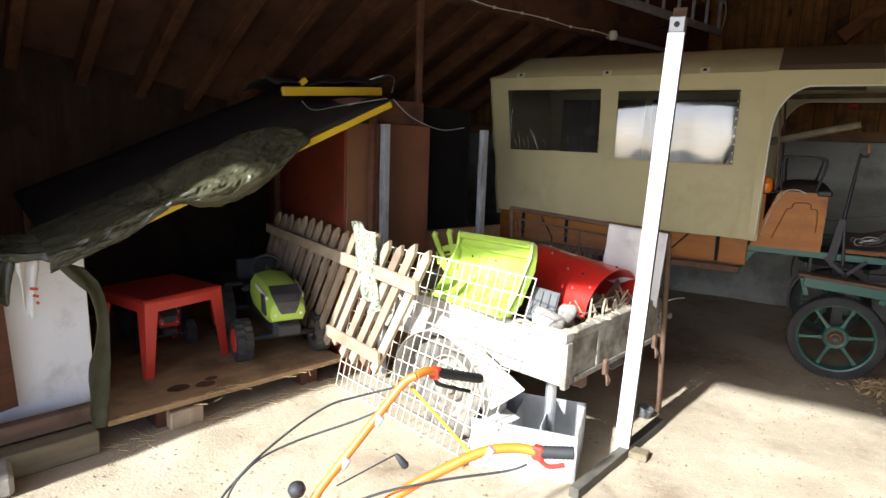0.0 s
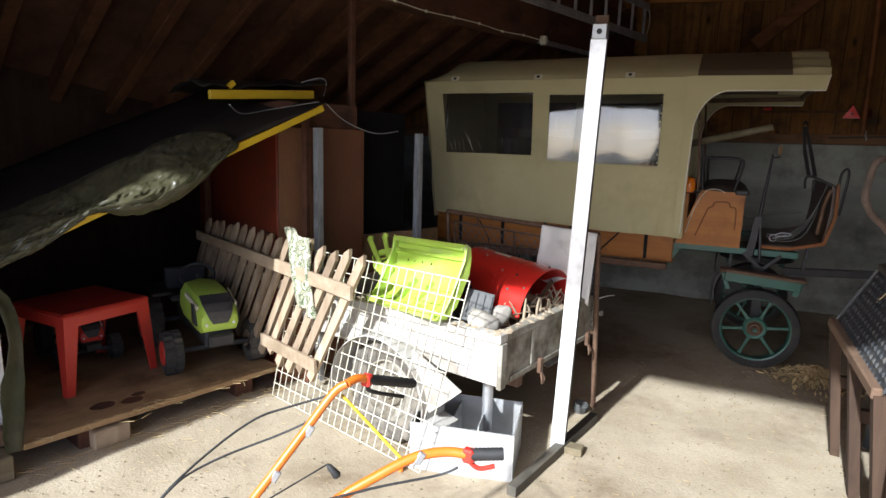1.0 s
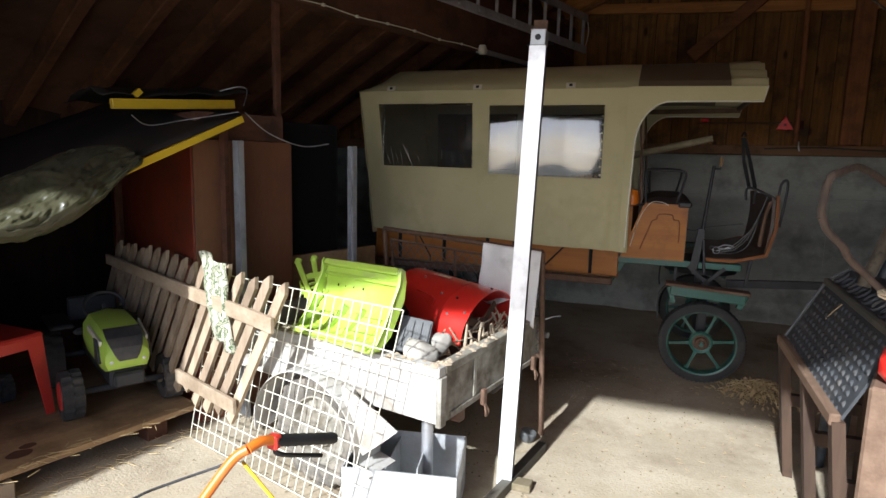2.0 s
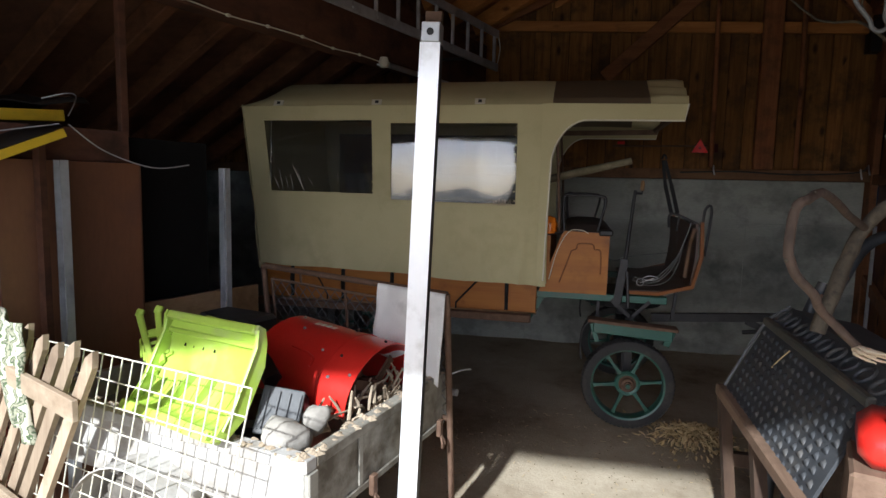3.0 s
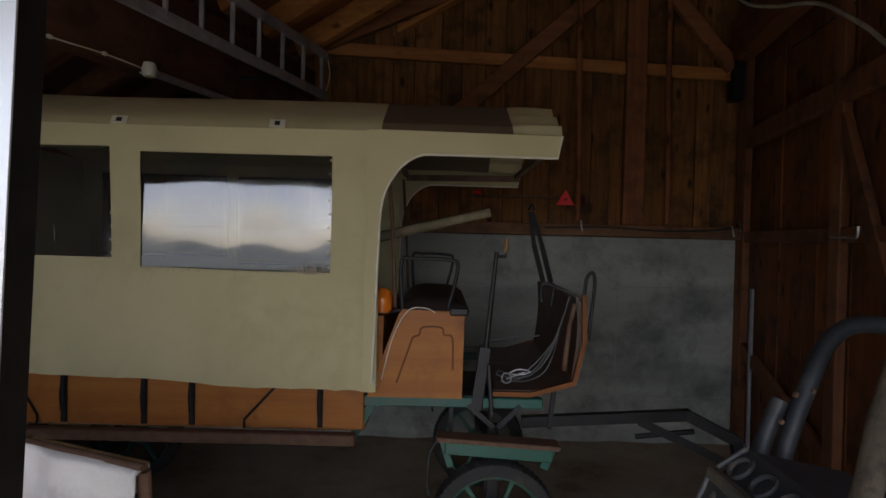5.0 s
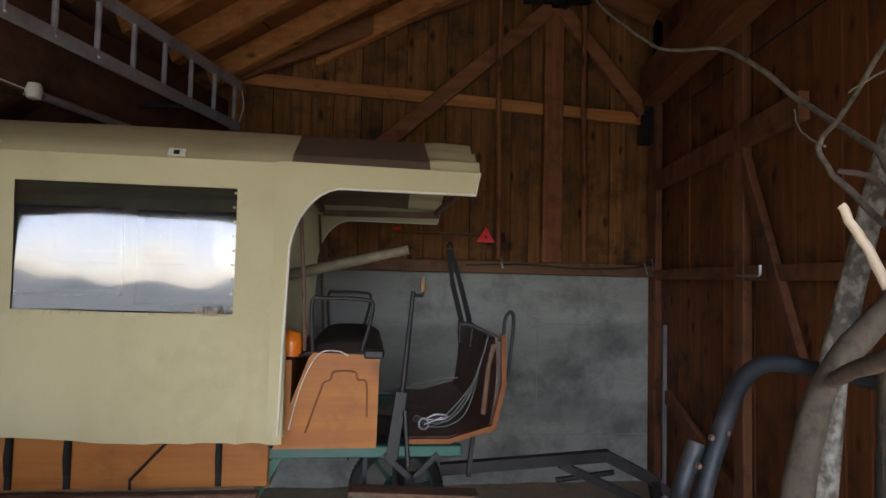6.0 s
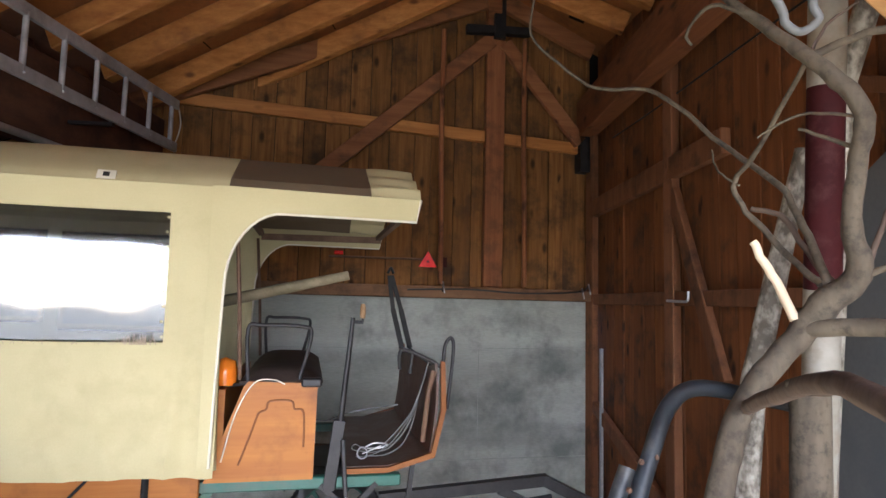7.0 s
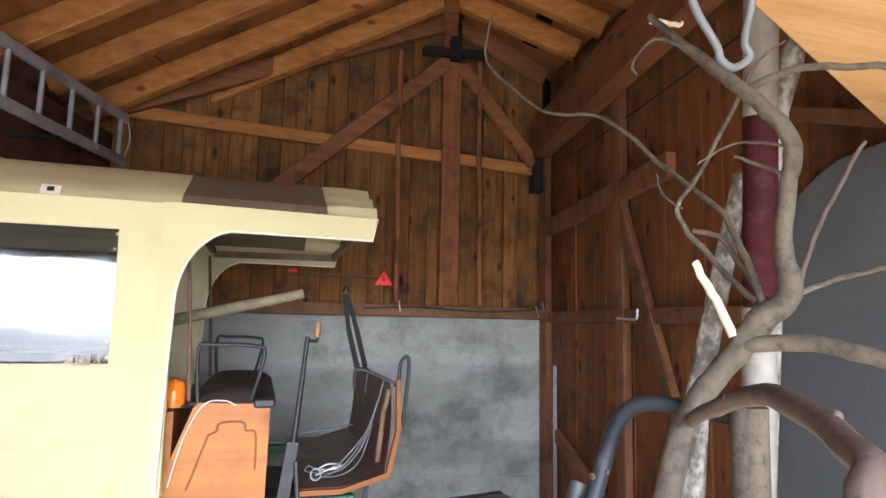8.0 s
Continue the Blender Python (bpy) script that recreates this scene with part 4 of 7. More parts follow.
def tread(b, r, w, m, n, lug, inner):
    """A tyre in one skin, with n raised lugs on each shoulder, set half a step apart."""
    prof = [(r * inner, -0.38, 0), (r * 0.80, -0.5, 0), (r * 0.93, -0.48, 0), (r * 0.97, -0.45, -1), (r, -0.30, -1), (r, -0.05, -1), (r, 0.05, 1), (r, 0.30, 1), (r * 0.97, 0.45, 1), (r * 0.93, 0.48, 0), (r * 0.80, 0.5, 0), (r * inner, 0.38, 0)]
    rings = []
    for k in range(4 * n):
        a = k * math.tau / (4 * n)
        ring = []
        for rr, z, s_ in prof:
            up = lug if (s_ < 0 and k % 4 < 2) or (s_ > 0 and (k + 2) % 4 < 2) else 0
            ring.append(b.verts.new(m @ Vector(((rr + up) * math.cos(a), (rr + up) * math.sin(a), z * w))))
        rings.append(ring)
    for k in range(4 * n):
        p, q = rings[k], rings[(k + 1) % (4 * n)]
        for i in range(len(prof)):
            j = (i + 1) % len(prof)
            b.faces.new((p[i], p[j], q[j], q[i]))


def spoked_wheel(x, y, out):
    m = pose(x, y, 0.308, 90, 0, 0)
    b = B()
    r = 0.308
    tread(b, r - 0.004, 0.108, m, 64, 0.004, 0.80)
    tyre = part("tyre", b, M_TYRE, None, "dusty black pneumatic tyre", 40)
    b = B()
    lathe(b, [(0.250, -0.05), (0.243, -0.054), (0.232, -0.05), (0.226, -0.02), (0.226, 0.02), (0.232, 0.05), (0.243, 0.054), (0.250, 0.05)], m, 48)
    rim = part("rim", b, M_GREEN, None, "green enamelled rim", 40)
    sp = []
    for k in range(6):
        b = B()
        mm = m @ Matrix.Rotation(k * math.tau / 6 + 0.13, 4, "Z")
        prism(b, [(0.07, -0.020), (0.10, -0.011), (0.17, -0.008), (0.215, -0.011), (0.230, -0.020), (0.230, 0.020), (0.215, 0.011), (0.17, 0.008), (0.10, 0.011), (0.07, 0.020)], -0.016, 0.016, mm @ pose(0, 0, 0, -90, 0, 0))
        sp.append(part("spoke", b, M_GREEN))
    b = B()
    lathe(b, [(0.058, -0.02), (0.074, -0.024), (0.084, -0.015), (0.084, 0.015), (0.074, 0.024), (0.058, 0.02)], m, 28)
    ring = part("hub_ring", b, M_GREEN, None, "", 40)
    b = B()
    lathe(b, [(0, -0.07), (0.022, -0.07), (0.026, -0.05), (0.04, -0.045), (0.046, -0.02), (0.060, -0.012), (0.060, 0.012), (0.046, 0.02), (0.04, 0.045), (0.026, 0.05), (0.022, 0.07), (0, 0.07)], m, 20)
    hub = part("hub", b, M_RUST, None, "rusty brown hub", 40)
    nuts = []
    for s_ in (-1, 1):
        b = B()
        lathe(b, [(0, s_ * 0.084), (0.014, s_ * 0.084), (0.017, s_ * 0.07), (0.017, s_ * 0.06)], m, 12)
        nuts.append(part("hub_cap", b, M_GREEN))
        for k in range(6):
            b = B()
            lathe(b, [(0, s_ * 0.03), (0.007, s_ * 0.03), (0.007, s_ * 0.014)], m @ Matrix.Rotation(k * math.tau / 6 + 0.65, 4, "Z") @ pose(0.068, 0, 0), 6)
            nuts.append(part("nut", b, M_GREEN))
    w = new("wheel")
    w.parent = car
    for o in (tyre, rim, ring, hub, *sp, *nuts):
        o.parent = w
    return w


for x, y, o in ((0.335, 4.60, -1), (0.335, 5.80, 1), (-2.0, 4.60, -1), (-2.0, 5.80, 1)):
    spoked_wheel(x, y, o)
# draw bar
b = B()
bar(b, (0.5, 4.88, 0.72), (1.38, 4.85, 0.785), 0.05, 0.055)
bar(b, (1.36, 4.85, 0.785), (1.62, 4.80, 0.66), 0.05, 0.055)
bar(b, (1.12, 4.86, 0.74), (1.56, 4.80, 0.55), 0.03, 0.04)
bar(b, (1.60, 4.80, 0.67), (1.72, 4.78, 0.0), 0.05, 0.05)
tube(b, [(1.1, 4.86, 0.66), (1.4, 4.84, 0.70)], 0.015, 8)
part("draw_bar", b, M_IRON, car, "black steel draw bar")

# scalloped canvas hem round the window film
for xe, z0, n_ in ((-0.468, 1.53, 9), (-1.474, 1.575, 8)):
    for k in range(n_):
        b = B()
        lathe(b, [(0, 0.0), (0.006, 0.0), (0.006, 0.003), (0, 0.003)], pose(xe - 0.004 * (k % 2), Y0 + 0.013, z0 + 0.062 * k, 90, 0, 0), 10)
        part("hem_scallop", b, M_CANVAS, car)

# dry bits caught along the lower edge of the window film
rng = random.Random(12)
b = B()
for k in range(70):
    x = rng.gauss(-0.555, 0.035) if k < 40 else rng.uniform(-1.30, -0.55)
    h = rng.uniform(0.01, 0.045 if k < 40 else 0.02)
    y = Y0 - 0.002
    bar(b, (x, y, 1.498), (x + rng.uniform(-0.015, 0.015), y + 0.001, 1.498 + h), 0.001, rng.uniform(0.001, 0.004), (1, 0, 0))
tagged(part("moss", b, M_TWIG, car, "dry brown moss bits on the window edge"), kind="stuff")
b = B()
tube(b, spline([(0.40, 4.64, 1.03), (0.44, 4.63, 1.05), (0.50, 4.64, 1.04), (0.47, 4.66, 1.02), (0.41, 4.66, 1.02)], 4), 0.0045, 6)
tube(b, [(0.385, 4.64, 1.0), (0.47, 4.64, 1.035)], 0.004, 6)
lathe(b, [(0.022, -0.003), (0.028, -0.003), (0.028, 0.003), (0.022, 0.003), (0.022, -0.003)], pose(0.385, 4.635, 1.005, 80, 0, 20), 14)
tagged(part("steel_bit", b, M_STEEL, smooth=60), "bright steel harness bit on the footboard", "harness bit")
b = B()
box(b, (0.10, 4.57, 1.31), (0.19, 4.63, 1.35), bev=0.008)
part("side_lamp", b, M_IRON, car, "small black side lamp")


# ---- steel post and floor runner ----
post = thing("steel_post", "pale galvanised steel channel post standing on the floor", "post", (-0.655, 2.61, 0), 2)
post.matrix_world = post.matrix_world @ pose(0, 0, 0, 0, 1.9, 0)
b = B()
for lo, hi in (((-0.037, -0.036, 0.02), (0.037, -0.032, 2.13)), ((-0.037, -0.032, 0.02), (-0.033, 0.036, 2.13))):
    box(b, lo, hi)
part("shaft", b, M_POST, post)
# Solid dark fill puts shade into the colour of the post's east side.
b = B()
box(b, (-0.0329, -0.0319, 0.02), (0.034, 0.0355, 2.128))
part("inner_rail", b, M_IRON, post, "dark fill that gives the post its shaded side")
b = B()
box(b, (-0.034, -0.040, 2.131), (0.034, 0.030, 2.20), bev=0.003)
head = part("head_plate", b, M_STEEL, post, "bare steel head plate with a bolt hole")
b = B()
lathe(b, [(0, 0.0445), (0.013, 0.0445), (0.013, 0.038)], pose(0, 0, 2.165, 90, 0, 0), 14)
part("bolt_hole", b, M_IRON, head)
b = B()
box(b, (-0.03, 0.0, 2.20), (0.03, 0.03, 2.245))
part("top_bracket", b, M_RUST, post)
b = B()
box(b, (-0.06, -0.09, 0.0), (0.10, 0.02, 0.055), pose(0.02, -0.02, 0, 0, 0, 20), 0.006)
tagged(part("wood_block", b, M_OLDBEAM, None), "small grey wood block at the post foot", "wood block").matrix_world = pose(-0.60, 2.66, 0, 0, 0, -20) @ Matrix.Scale(0.7, 4)
b = B()
bar(b, (-0.735, 2.06, 0.028), (-0.55, 3.05, 0.028), 0.05, 0.05, bev=0.003)
tagged(part("floor_runner", b, M_CRATEBAR), "grey steel channel lying on the floor", "steel channel")
b = B()
lathe(b, [(0, 0.0), (0.05, 0.0), (0.075, 0.03), (0.08, 0.10), (0.07, 0.11), (0.0, 0.10)], pose(-0.66, 3.13, 0.0, 0, 14, 0) @ Matrix.Scale(0.6, 4), 18)
tagged(part("tin_pan", b, M_HOOK, smooth=40), "dull grey tin pan on the floor", "pan")

# ---- zinc box below the trailer ----
zb = thing("zinc_box", "open zinc sheet box with dividers under the trailer", "metal box", (-0.765, 2.165, 0), 12)
for nm, lo, hi in (("panel", (-0.52, 0, 0.0), (0, 0.006, 0.25)), ("panel", (-0.52, 0.40, 0.0), (0, 0.406, 0.25)), ("panel", (-0.006, 0.006, 0.0), (0, 0.40, 0.25)), ("panel", (-0.52, 0.006, 0.0), (-0.514, 0.40, 0.25)), ("base", (-0.514, 0.006, 0.0), (-0.006, 0.40, 0.006)), ("divider", (-0.18, 0.006, 0.0), (-0.175, 0.40, 0.27)), ("divider", (-0.34, 0.006, 0.0), (-0.335, 0.40, 0.22))):
    b = B()
    box(b, lo, hi)
    part(nm, b, M_ZINC, zb)

# ---- trailer ----
TA = 12.0
tr = thing("trailer", "old dusty grey two-wheeled trailer with open box", "trailer", (-0.855, 2.144, 0), -TA)
# local x runs to the left along the side (negative), local y away
L, W, ZB, ZT = 1.42, 1.10, 0.485, 0.735
for nm, lo, hi in (("side_panel", (-L, 0, ZB), (0, 0.03, ZT)), ("side_panel", (-L, W - 0.03, ZB), (0, W, ZT)), ("tailgate", (-0.028, 0.03, ZB - 0.01), (0.002, W - 0.03, ZT)), ("front_panel", (-L, 0.03, ZB), (-L + 0.03, W - 0.03, ZT)), ("bed", (-L + 0.03, 0.03, ZB), (-0.028, W - 0.03, ZB + 0.02))):
    b = B()
    box(b, lo, hi, bev=0.004)
    part(nm, b, M_TAILGATE if nm == "tailgate" else M_TRAILER, tr, "dusty weathered grey tailgate" if nm == "tailgate" else "")
for lo, hi in (((-L, -0.012, ZT - 0.035), (0.012, 0.045, ZT + 0.012)), ((-0.04, 0.045, ZT - 0.03), (0.014, W - 0.03, ZT + 0.012)), ((-0.012, 0.0, ZB - 0.015), (0.016, 0.05, ZT - 0.036)), ((0.003, 0.1, ZB + 0.0), (0.012, W - 0.1, ZB + 0.03)), ((0.003, 0.30, ZB + 0.03), (0.010, 0.33, ZT - 0.03)), ((0.003, 0.78, ZB + 0.03), (0.010, 0.81, ZT - 0.03))):
    b = B()
    box(b, lo, hi, bev=0.004)
    part("edge_strip", b, M_TAILGATE if lo[0] > -0.1 else M_TRAILER, tr)
for yy in (0.36, 0.95):
    b = B()
    box(b, (0.013, yy, ZB - 0.03), (0.035, yy + 0.035, ZB + 0.05), bev=0.004)
    tube(b, spline([(0.03, yy + 0.017, ZB - 0.02), (0.045, yy + 0.005, ZB - 0.06), (0.04, yy + 0.017, ZB - 0.085), (0.045, yy + 0.03, ZB - 0.06), (0.03, yy + 0.017, ZB - 0.02)], 4), 0.006, 6)
    part("latch", b, M_RUST, tr, "rusty drop latch")
b = B()
tube(b, spline([(0.0, W, ZT - 0.03), (0.06, W + 0.02, ZT + 0.0), (0.12, W + 0.0, ZT + 0.02)], 4), 0.004, 6)
tube(b, [(0.03, W - 0.02, ZT - 0.10), (0.06, W - 0.02, ZT - 0.10)], 0.018, 8)
part("tie_ring", b, M_STEEL, tr)
b = B()
for yy in (0.25, 0.85):
    bar(b, (-L, yy, ZB - 0.04), (-0.02, yy, ZB - 0.04), 0.05, 0.075)
bar(b, (-0.68, -0.02, 0.30), (-0.68, W + 0.02, 0.30), 0.05, 0.05)
for yy in (0.25, 0.85):
    bar(b, (-0.68, yy, 0.30), (-0.68, yy, ZB - 0.04), 0.05, 0.04)
bar(b, (-L, 0.55, ZB - 0.05), (-L - 0.5, 0.55, ZB - 0.10), 0.06, 0.06)
part("chassis", b, M_RUST, tr)
b = B()
prism(b, [(-0.46, 0.60), (-0.27, 0.52), (-0.14, 0.455), (-0.20, 0.40), (-0.33, 0.29), (-0.40, 0.35)], -0.10, -0.092)
part("mudguard_flap", b, M_TRAILER, tr, "bent dusty sheet corner")
b = B()
tube(b, [(-0.14, 0.14, 0.005), (-0.14, 0.14, ZB)], 0.028, 12)
tube(b, [(-0.14, 0.14, 0.0), (-0.14, 0.14, 0.008)], 0.05, 12)
part("prop_leg", b, M_STEEL, tr, "pale steel prop leg", 40)


def lug_tyre(name, r, w, m, n, material, parent, label, lug=0.012, inner=0.55):
    b = B()
    tread(b, r, w, m, n, lug, inner)
    return part(name, b, material, parent, label, 40)


for yy, out in ((0.035, -1), (W - 0.035, 1)):
    wh = new("wheel")
    wh.parent = tr
    m = pose(-0.68, yy, 0.285, 90, 0, 0)
    lug_tyre("tyre", 0.278, 0.15, m, 22, M_DUSTYRE, wh, "dusty lugged trailer tyre", 0.016, 0.62)
    b = B()
    for s_ in (1, -1):
        lathe(b, [(0.18, s_ * 0.055), (0.165, s_ * 0.06), (0.15, s_ * 0.03), (0.10, s_ * 0.025), (0.085, s_ * 0.05), (0.05, s_ * 0.055), (0.04, s_ * 0.075), (0, s_ * 0.078)], m, 24)
    part("rim", b, M_TAILGATE, wh, "dusty grey rim", 40)
    b = B()
    pts = []
    for k in range(19):
        a = math.pi * (-0.06 + 1.12 * k / 18)
        pts.append((math.cos(a) * 0.335, 0.30 + math.sin(a) * 0.315))
    pts = [(0.42, 0.22)] + pts
    y0, y1 = (yy - 0.17, yy + 0.02) if out < 0 else (yy - 0.02, yy + 0.17)
    sheet(b, lambda u, v: (-0.68 + pts[round(u * 19)][0], y0 + (y1 - y0) * v, pts[round(u * 19)][1] + 0.006 * nz(u * 6, v * 3)), 19, 4, 0.006)
    part("mudguard", b, M_TRAILER, tr, "bent dusty mudguard", 50)


def blob(name, label, cat, at, size, material, seed, group=""):
    b = B()
    bmesh.ops.create_icosphere(b, subdivisions=3, radius=1)
    for v in b.verts:
        k = 1 + 0.28 * nz(v.co.x * 1.3 + seed, v.co.y * 1.3, v.co.z * 1.3) + 0.06 * nz(v.co.x * 5, v.co.y * 5 + seed, v.co.z * 5)
        v.co = Vector((v.co.x * size[0], v.co.y * size[1], v.co.z * size[2])) * k
    ob = part(name, b, material, None, "", 180)
    ob.matrix_world = pose(*at, seed * 7, seed * 11, seed * 37)
    return tagged(ob, label, cat, group)


blob("white_sack", "pale dusty crumpled sack in the trailer", "sack", (-1.00, 2.30, 0.745), (0.10, 0.08, 0.06), M_STONE, 2)
blob("stone", "rough pale stone lying in the trailer", "stone", (-0.97, 2.44, 0.745), (0.07, 0.06, 0.045), M_STONE, 5)
b = B()
box(b, (-0.18, -0.12, 0), (0.18, 0.12, 0.20), bev=0.02)
box(b, (-0.10, -0.135, 0.05), (0.10, -0.12, 0.16), bev=0.006)
tagged(part("motor_block", b, M_BLACKP), "dark dusty motor block between the red hood and green bin", "motor").matrix_world = pose(-1.22, 2.52, 0.56, 8, 0, 25)
b = B()
box(b, (-0.075, -0.012, -0.085), (0.075, 0.012, 0.085), bev=0.004)
for k in range(4):
    box(b, (-0.065 + k * 0.038, -0.02, -0.07), (-0.05 + k * 0.038, -0.012, 0.07))
tagged(part("grey_grille", b, M_HOOK), "small grey slotted metal cover in the trailer", "metal cover").matrix_world = pose(-1.06, 2.36, 0.80, -30, 12, 20)
rng = random.Random(8)
b = B()
for k in range(90):
    ly_ = rng.uniform(0.22, 0.98)
    pw_ = pose(-0.855, 2.144, 0, 0, 0, -12) @ Vector((rng.uniform(-0.20, -0.075), ly_, 0))
    px, py = pw_.x, pw_.y
    a, t_, ln = rng.choice((1.37, 4.51)) + rng.uniform(-0.5, 0.5), rng.uniform(0.0, 1.1), rng.uniform(0.05, 0.13)
    p = Vector((px, py, rng.uniform(0.62, 0.745)))
    d = Vector((math.cos(a) * math.cos(t_), math.sin(a) * math.cos(t_), math.sin(t_))) * ln
    tube(b, [p, p + d * 0.5 + Vector((0, 0, 0.006)), p + d], [0.007, 0.006, 0.004], 5)
tagged(part("kindling", b, M_TWIG), "loose dry twigs and kindling heaped in the trailer", "twigs", kind="stuff")
b = B()
box(b, (-L + 0.05, 0.05, ZB + 0.02), (-0.04, W - 0.05, 0.62))
soil = part("rubble", b, M_STONE)
soil.matrix_world = pose(-0.855, 2.144, 0, 0, 0, -TA)
tagged(soil, "dusty rubble filling the trailer bed", "rubble", kind="stuff")

b = B()
for k in range(260):
    f = rng.random()
    lx_, ly_ = (rng.uniform(-L, 0.0), rng.uniform(-0.01, 0.05)) if f < 0.6 else (rng.uniform(-0.045, 0.012), rng.uniform(0.0, W - 0.05))
    p = pose(-0.855, 2.144, 0, 0, 0, -TA) @ Vector((lx_, ly_, ZT + 0.010))
    r = rng.uniform(0.006, 0.022)
    vs = [b.verts.new((p.x + r * rng.uniform(0.7, 1.3) * math.cos(q * 1.257), p.y + r * rng.uniform(0.7, 1.3) * math.sin(q * 1.257), p.z)) for q in range(5)]
    top_ = b.verts.new((p.x, p.y, p.z + r * rng.uniform(0.3, 0.7)))
    for q in range(5):
        b.faces.new((vs[q], vs[(q + 1) % 5], top_))
tagged(part("dried_mud", b, M_TWIG), "crumbs of dried mud along the trailer rim", "mud", kind="stuff")

# red half-round hood
hood = thing("tiller_hood", "bright red half-round sheet metal tiller hood in the trailer", "machine hood")
hood.matrix_world = pose(-0.835, 2.86, 0.735, 0, 6, -15)


def shell(u, v, r=1.0):
    """The hood's surface: u in metres along it, v over it."""
    a = math.radians(-8 + 208 * v)
    return (u, -0.275 * r * math.cos(a), 0.213 * r * math.sin(a) - 0.01)


b = B()
sheet(b, lambda u, v: shell(-0.54 + 0.54 * u, v), 12, 26, 0.005)
part("shell", b, M_REDM, hood, "", 60)
b = B()
for u in (-0.17,):
    sheet(b, lambda a, v: shell(u + 0.010 * a, v, 1.012), 1, 24, 0.004)
part("seam", b, M_REDM, hood, "", 60)
for k, (u, v) in enumerate(((-0.12, 0.30), (-0.22, 0.30), (-0.12, 0.18), (-0.22, 0.55), (-0.40, 0.40), (-0.03, 0.22), (-0.03, 0.5), (-0.50, 0.52))):
    b = B()
    p = Vector(shell(u, v, 1.01))
    bmesh.ops.create_icosphere(b, subdivisions=1, radius=0.008, matrix=Matrix.Translation(p))
    part("bolt", b, M_STEEL if k % 3 else M_IRON, hood)
for k, (u0, u1) in enumerate(((-0.40, -0.38), (-0.37, -0.35), (-0.34, -0.32), (-0.31, -0.29))):
    b = B()
    sheet(b, lambda a, c: shell(u0 + (u1 - u0) * a, 0.47 + 0.03 * c, 1.012), 1, 2, 0.002)
    part("emblem", b, M_PIPING, hood, "worn pale emblem bar")
b = B()
tube(b, spline([shell(-0.36, 0.27, 1.03), shell(-0.28, 0.26, 1.03), shell(-0.23, 0.24, 1.03), shell(-0.225, 0.20, 1.03)], 5), 0.006, 6)
part("rod", b, M_REDM, hood)
for k in range(7):
    for s_ in (0, 2.1, 4.2):
        b = B()
        m = pose(-0.50 + k * 0.075, 0, 0.0) @ Matrix.Rotation(k * 0.9 + s_, 4, "X")
        box(b, (-0.006, -0.02, 0.028), (0.006, 0.02, 0.16), m)
        part("tine", b, M_RUST, hood)
b = B()
tube(b, [(-0.50, 0, 0.0), (-0.02, 0, 0.0)], 0.03, 10)
part("rotor_shaft", b, M_RUST, hood)
b = B()
tube(b, spline([(-1.75, 2.80, 0.90), (-1.5, 2.83, 0.90), (-1.36, 2.74, 0.87), (-1.25, 2.66, 0.80)], 6), [0.04] * 19, 10)
tagged(part("rubber_hose", b, M_RUBBER, smooth=60), "thick black rubber hose over the trailer load", "hose")

# lime plastic toy shovel
lime = thing("toy_shovel", "lime green plastic toy loader shovel propped in the trailer", "toy shovel")
LBL, LBR, LTL = Vector((-1.718, 2.397, 0.726)), Vector((-1.129, 2.14, 0.756)), Vector((-1.668, 2.576, 1.065))
lx = (LBR - LBL).normalized()
ly = lx.cross((LTL - LBL)).normalized() * -1
lz = lx.cross(ly)
lm = Matrix((lx, ly, lz)).transposed().to_4x4()
lm.translation = (LBL + LBR) / 2 - lx * 0.015
lm = lm @ Matrix.Diagonal((0.92, 0.55, 1, 1))
lime.matrix_world = lm


prof_b = spline([(-0.050, 0.392), (0.0, 0.386), (0.006, 0.35), (0.03, 0.335), (0.075, 0.27), (0.085, 0.17), (0.06, 0.09), (0.01, 0.045), (-0.075, 0.02)], 4)
NB = len(prof_b) - 1


def scoop(u, v):
    """Shovel back: u across it, v from the top lip down to the front lip."""
    q = prof_b[min(len(prof_b) - 1, round(v * NB))]
    w = 0.318 - 0.02 * (1 - v)
    return (-w + 2 * w * u, q[0] + 0.012 * math.sin(u * math.pi * 3) ** 2 * math.sin(math.pi * v), q[1])


b = B()
sheet(b, scoop, 24, NB, 0.008)
part("scoop", b, M_LIME, lime, "", 50)
TURN = pose(0, 0, 0, 0, 0, 90)
for sx_ in (-1, 1):
    b = B()
    for dy, th in ((0.0, 0.014),):
        prism(b, [(-0.075, 0.0), (0.03, 0.02), (0.095, 0.10), (0.10, 0.28), (0.05, 0.36), (0.0, 0.402), (-0.056, 0.405), (-0.062, 0.385), (-0.02, 0.34), (-0.015, 0.12), (-0.05, 0.045)], -sx_ * 0.318, -sx_ * 0.318 - sx_ * th, TURN)
    bmesh.ops.recalc_face_normals(b, faces=b.faces[:])
    part("side_plate", b, M_LIME, lime)
    b = B()
    tube(b, [(sx_ * 0.327, -0.03, 0.04), (sx_ * 0.327, -0.012, 0.13), (sx_ * 0.327, -0.016, 0.33), (sx_ * 0.327, -0.05, 0.39)], 0.011, 6)
    part("side_rim", b, M_LIME, lime, "", 60)
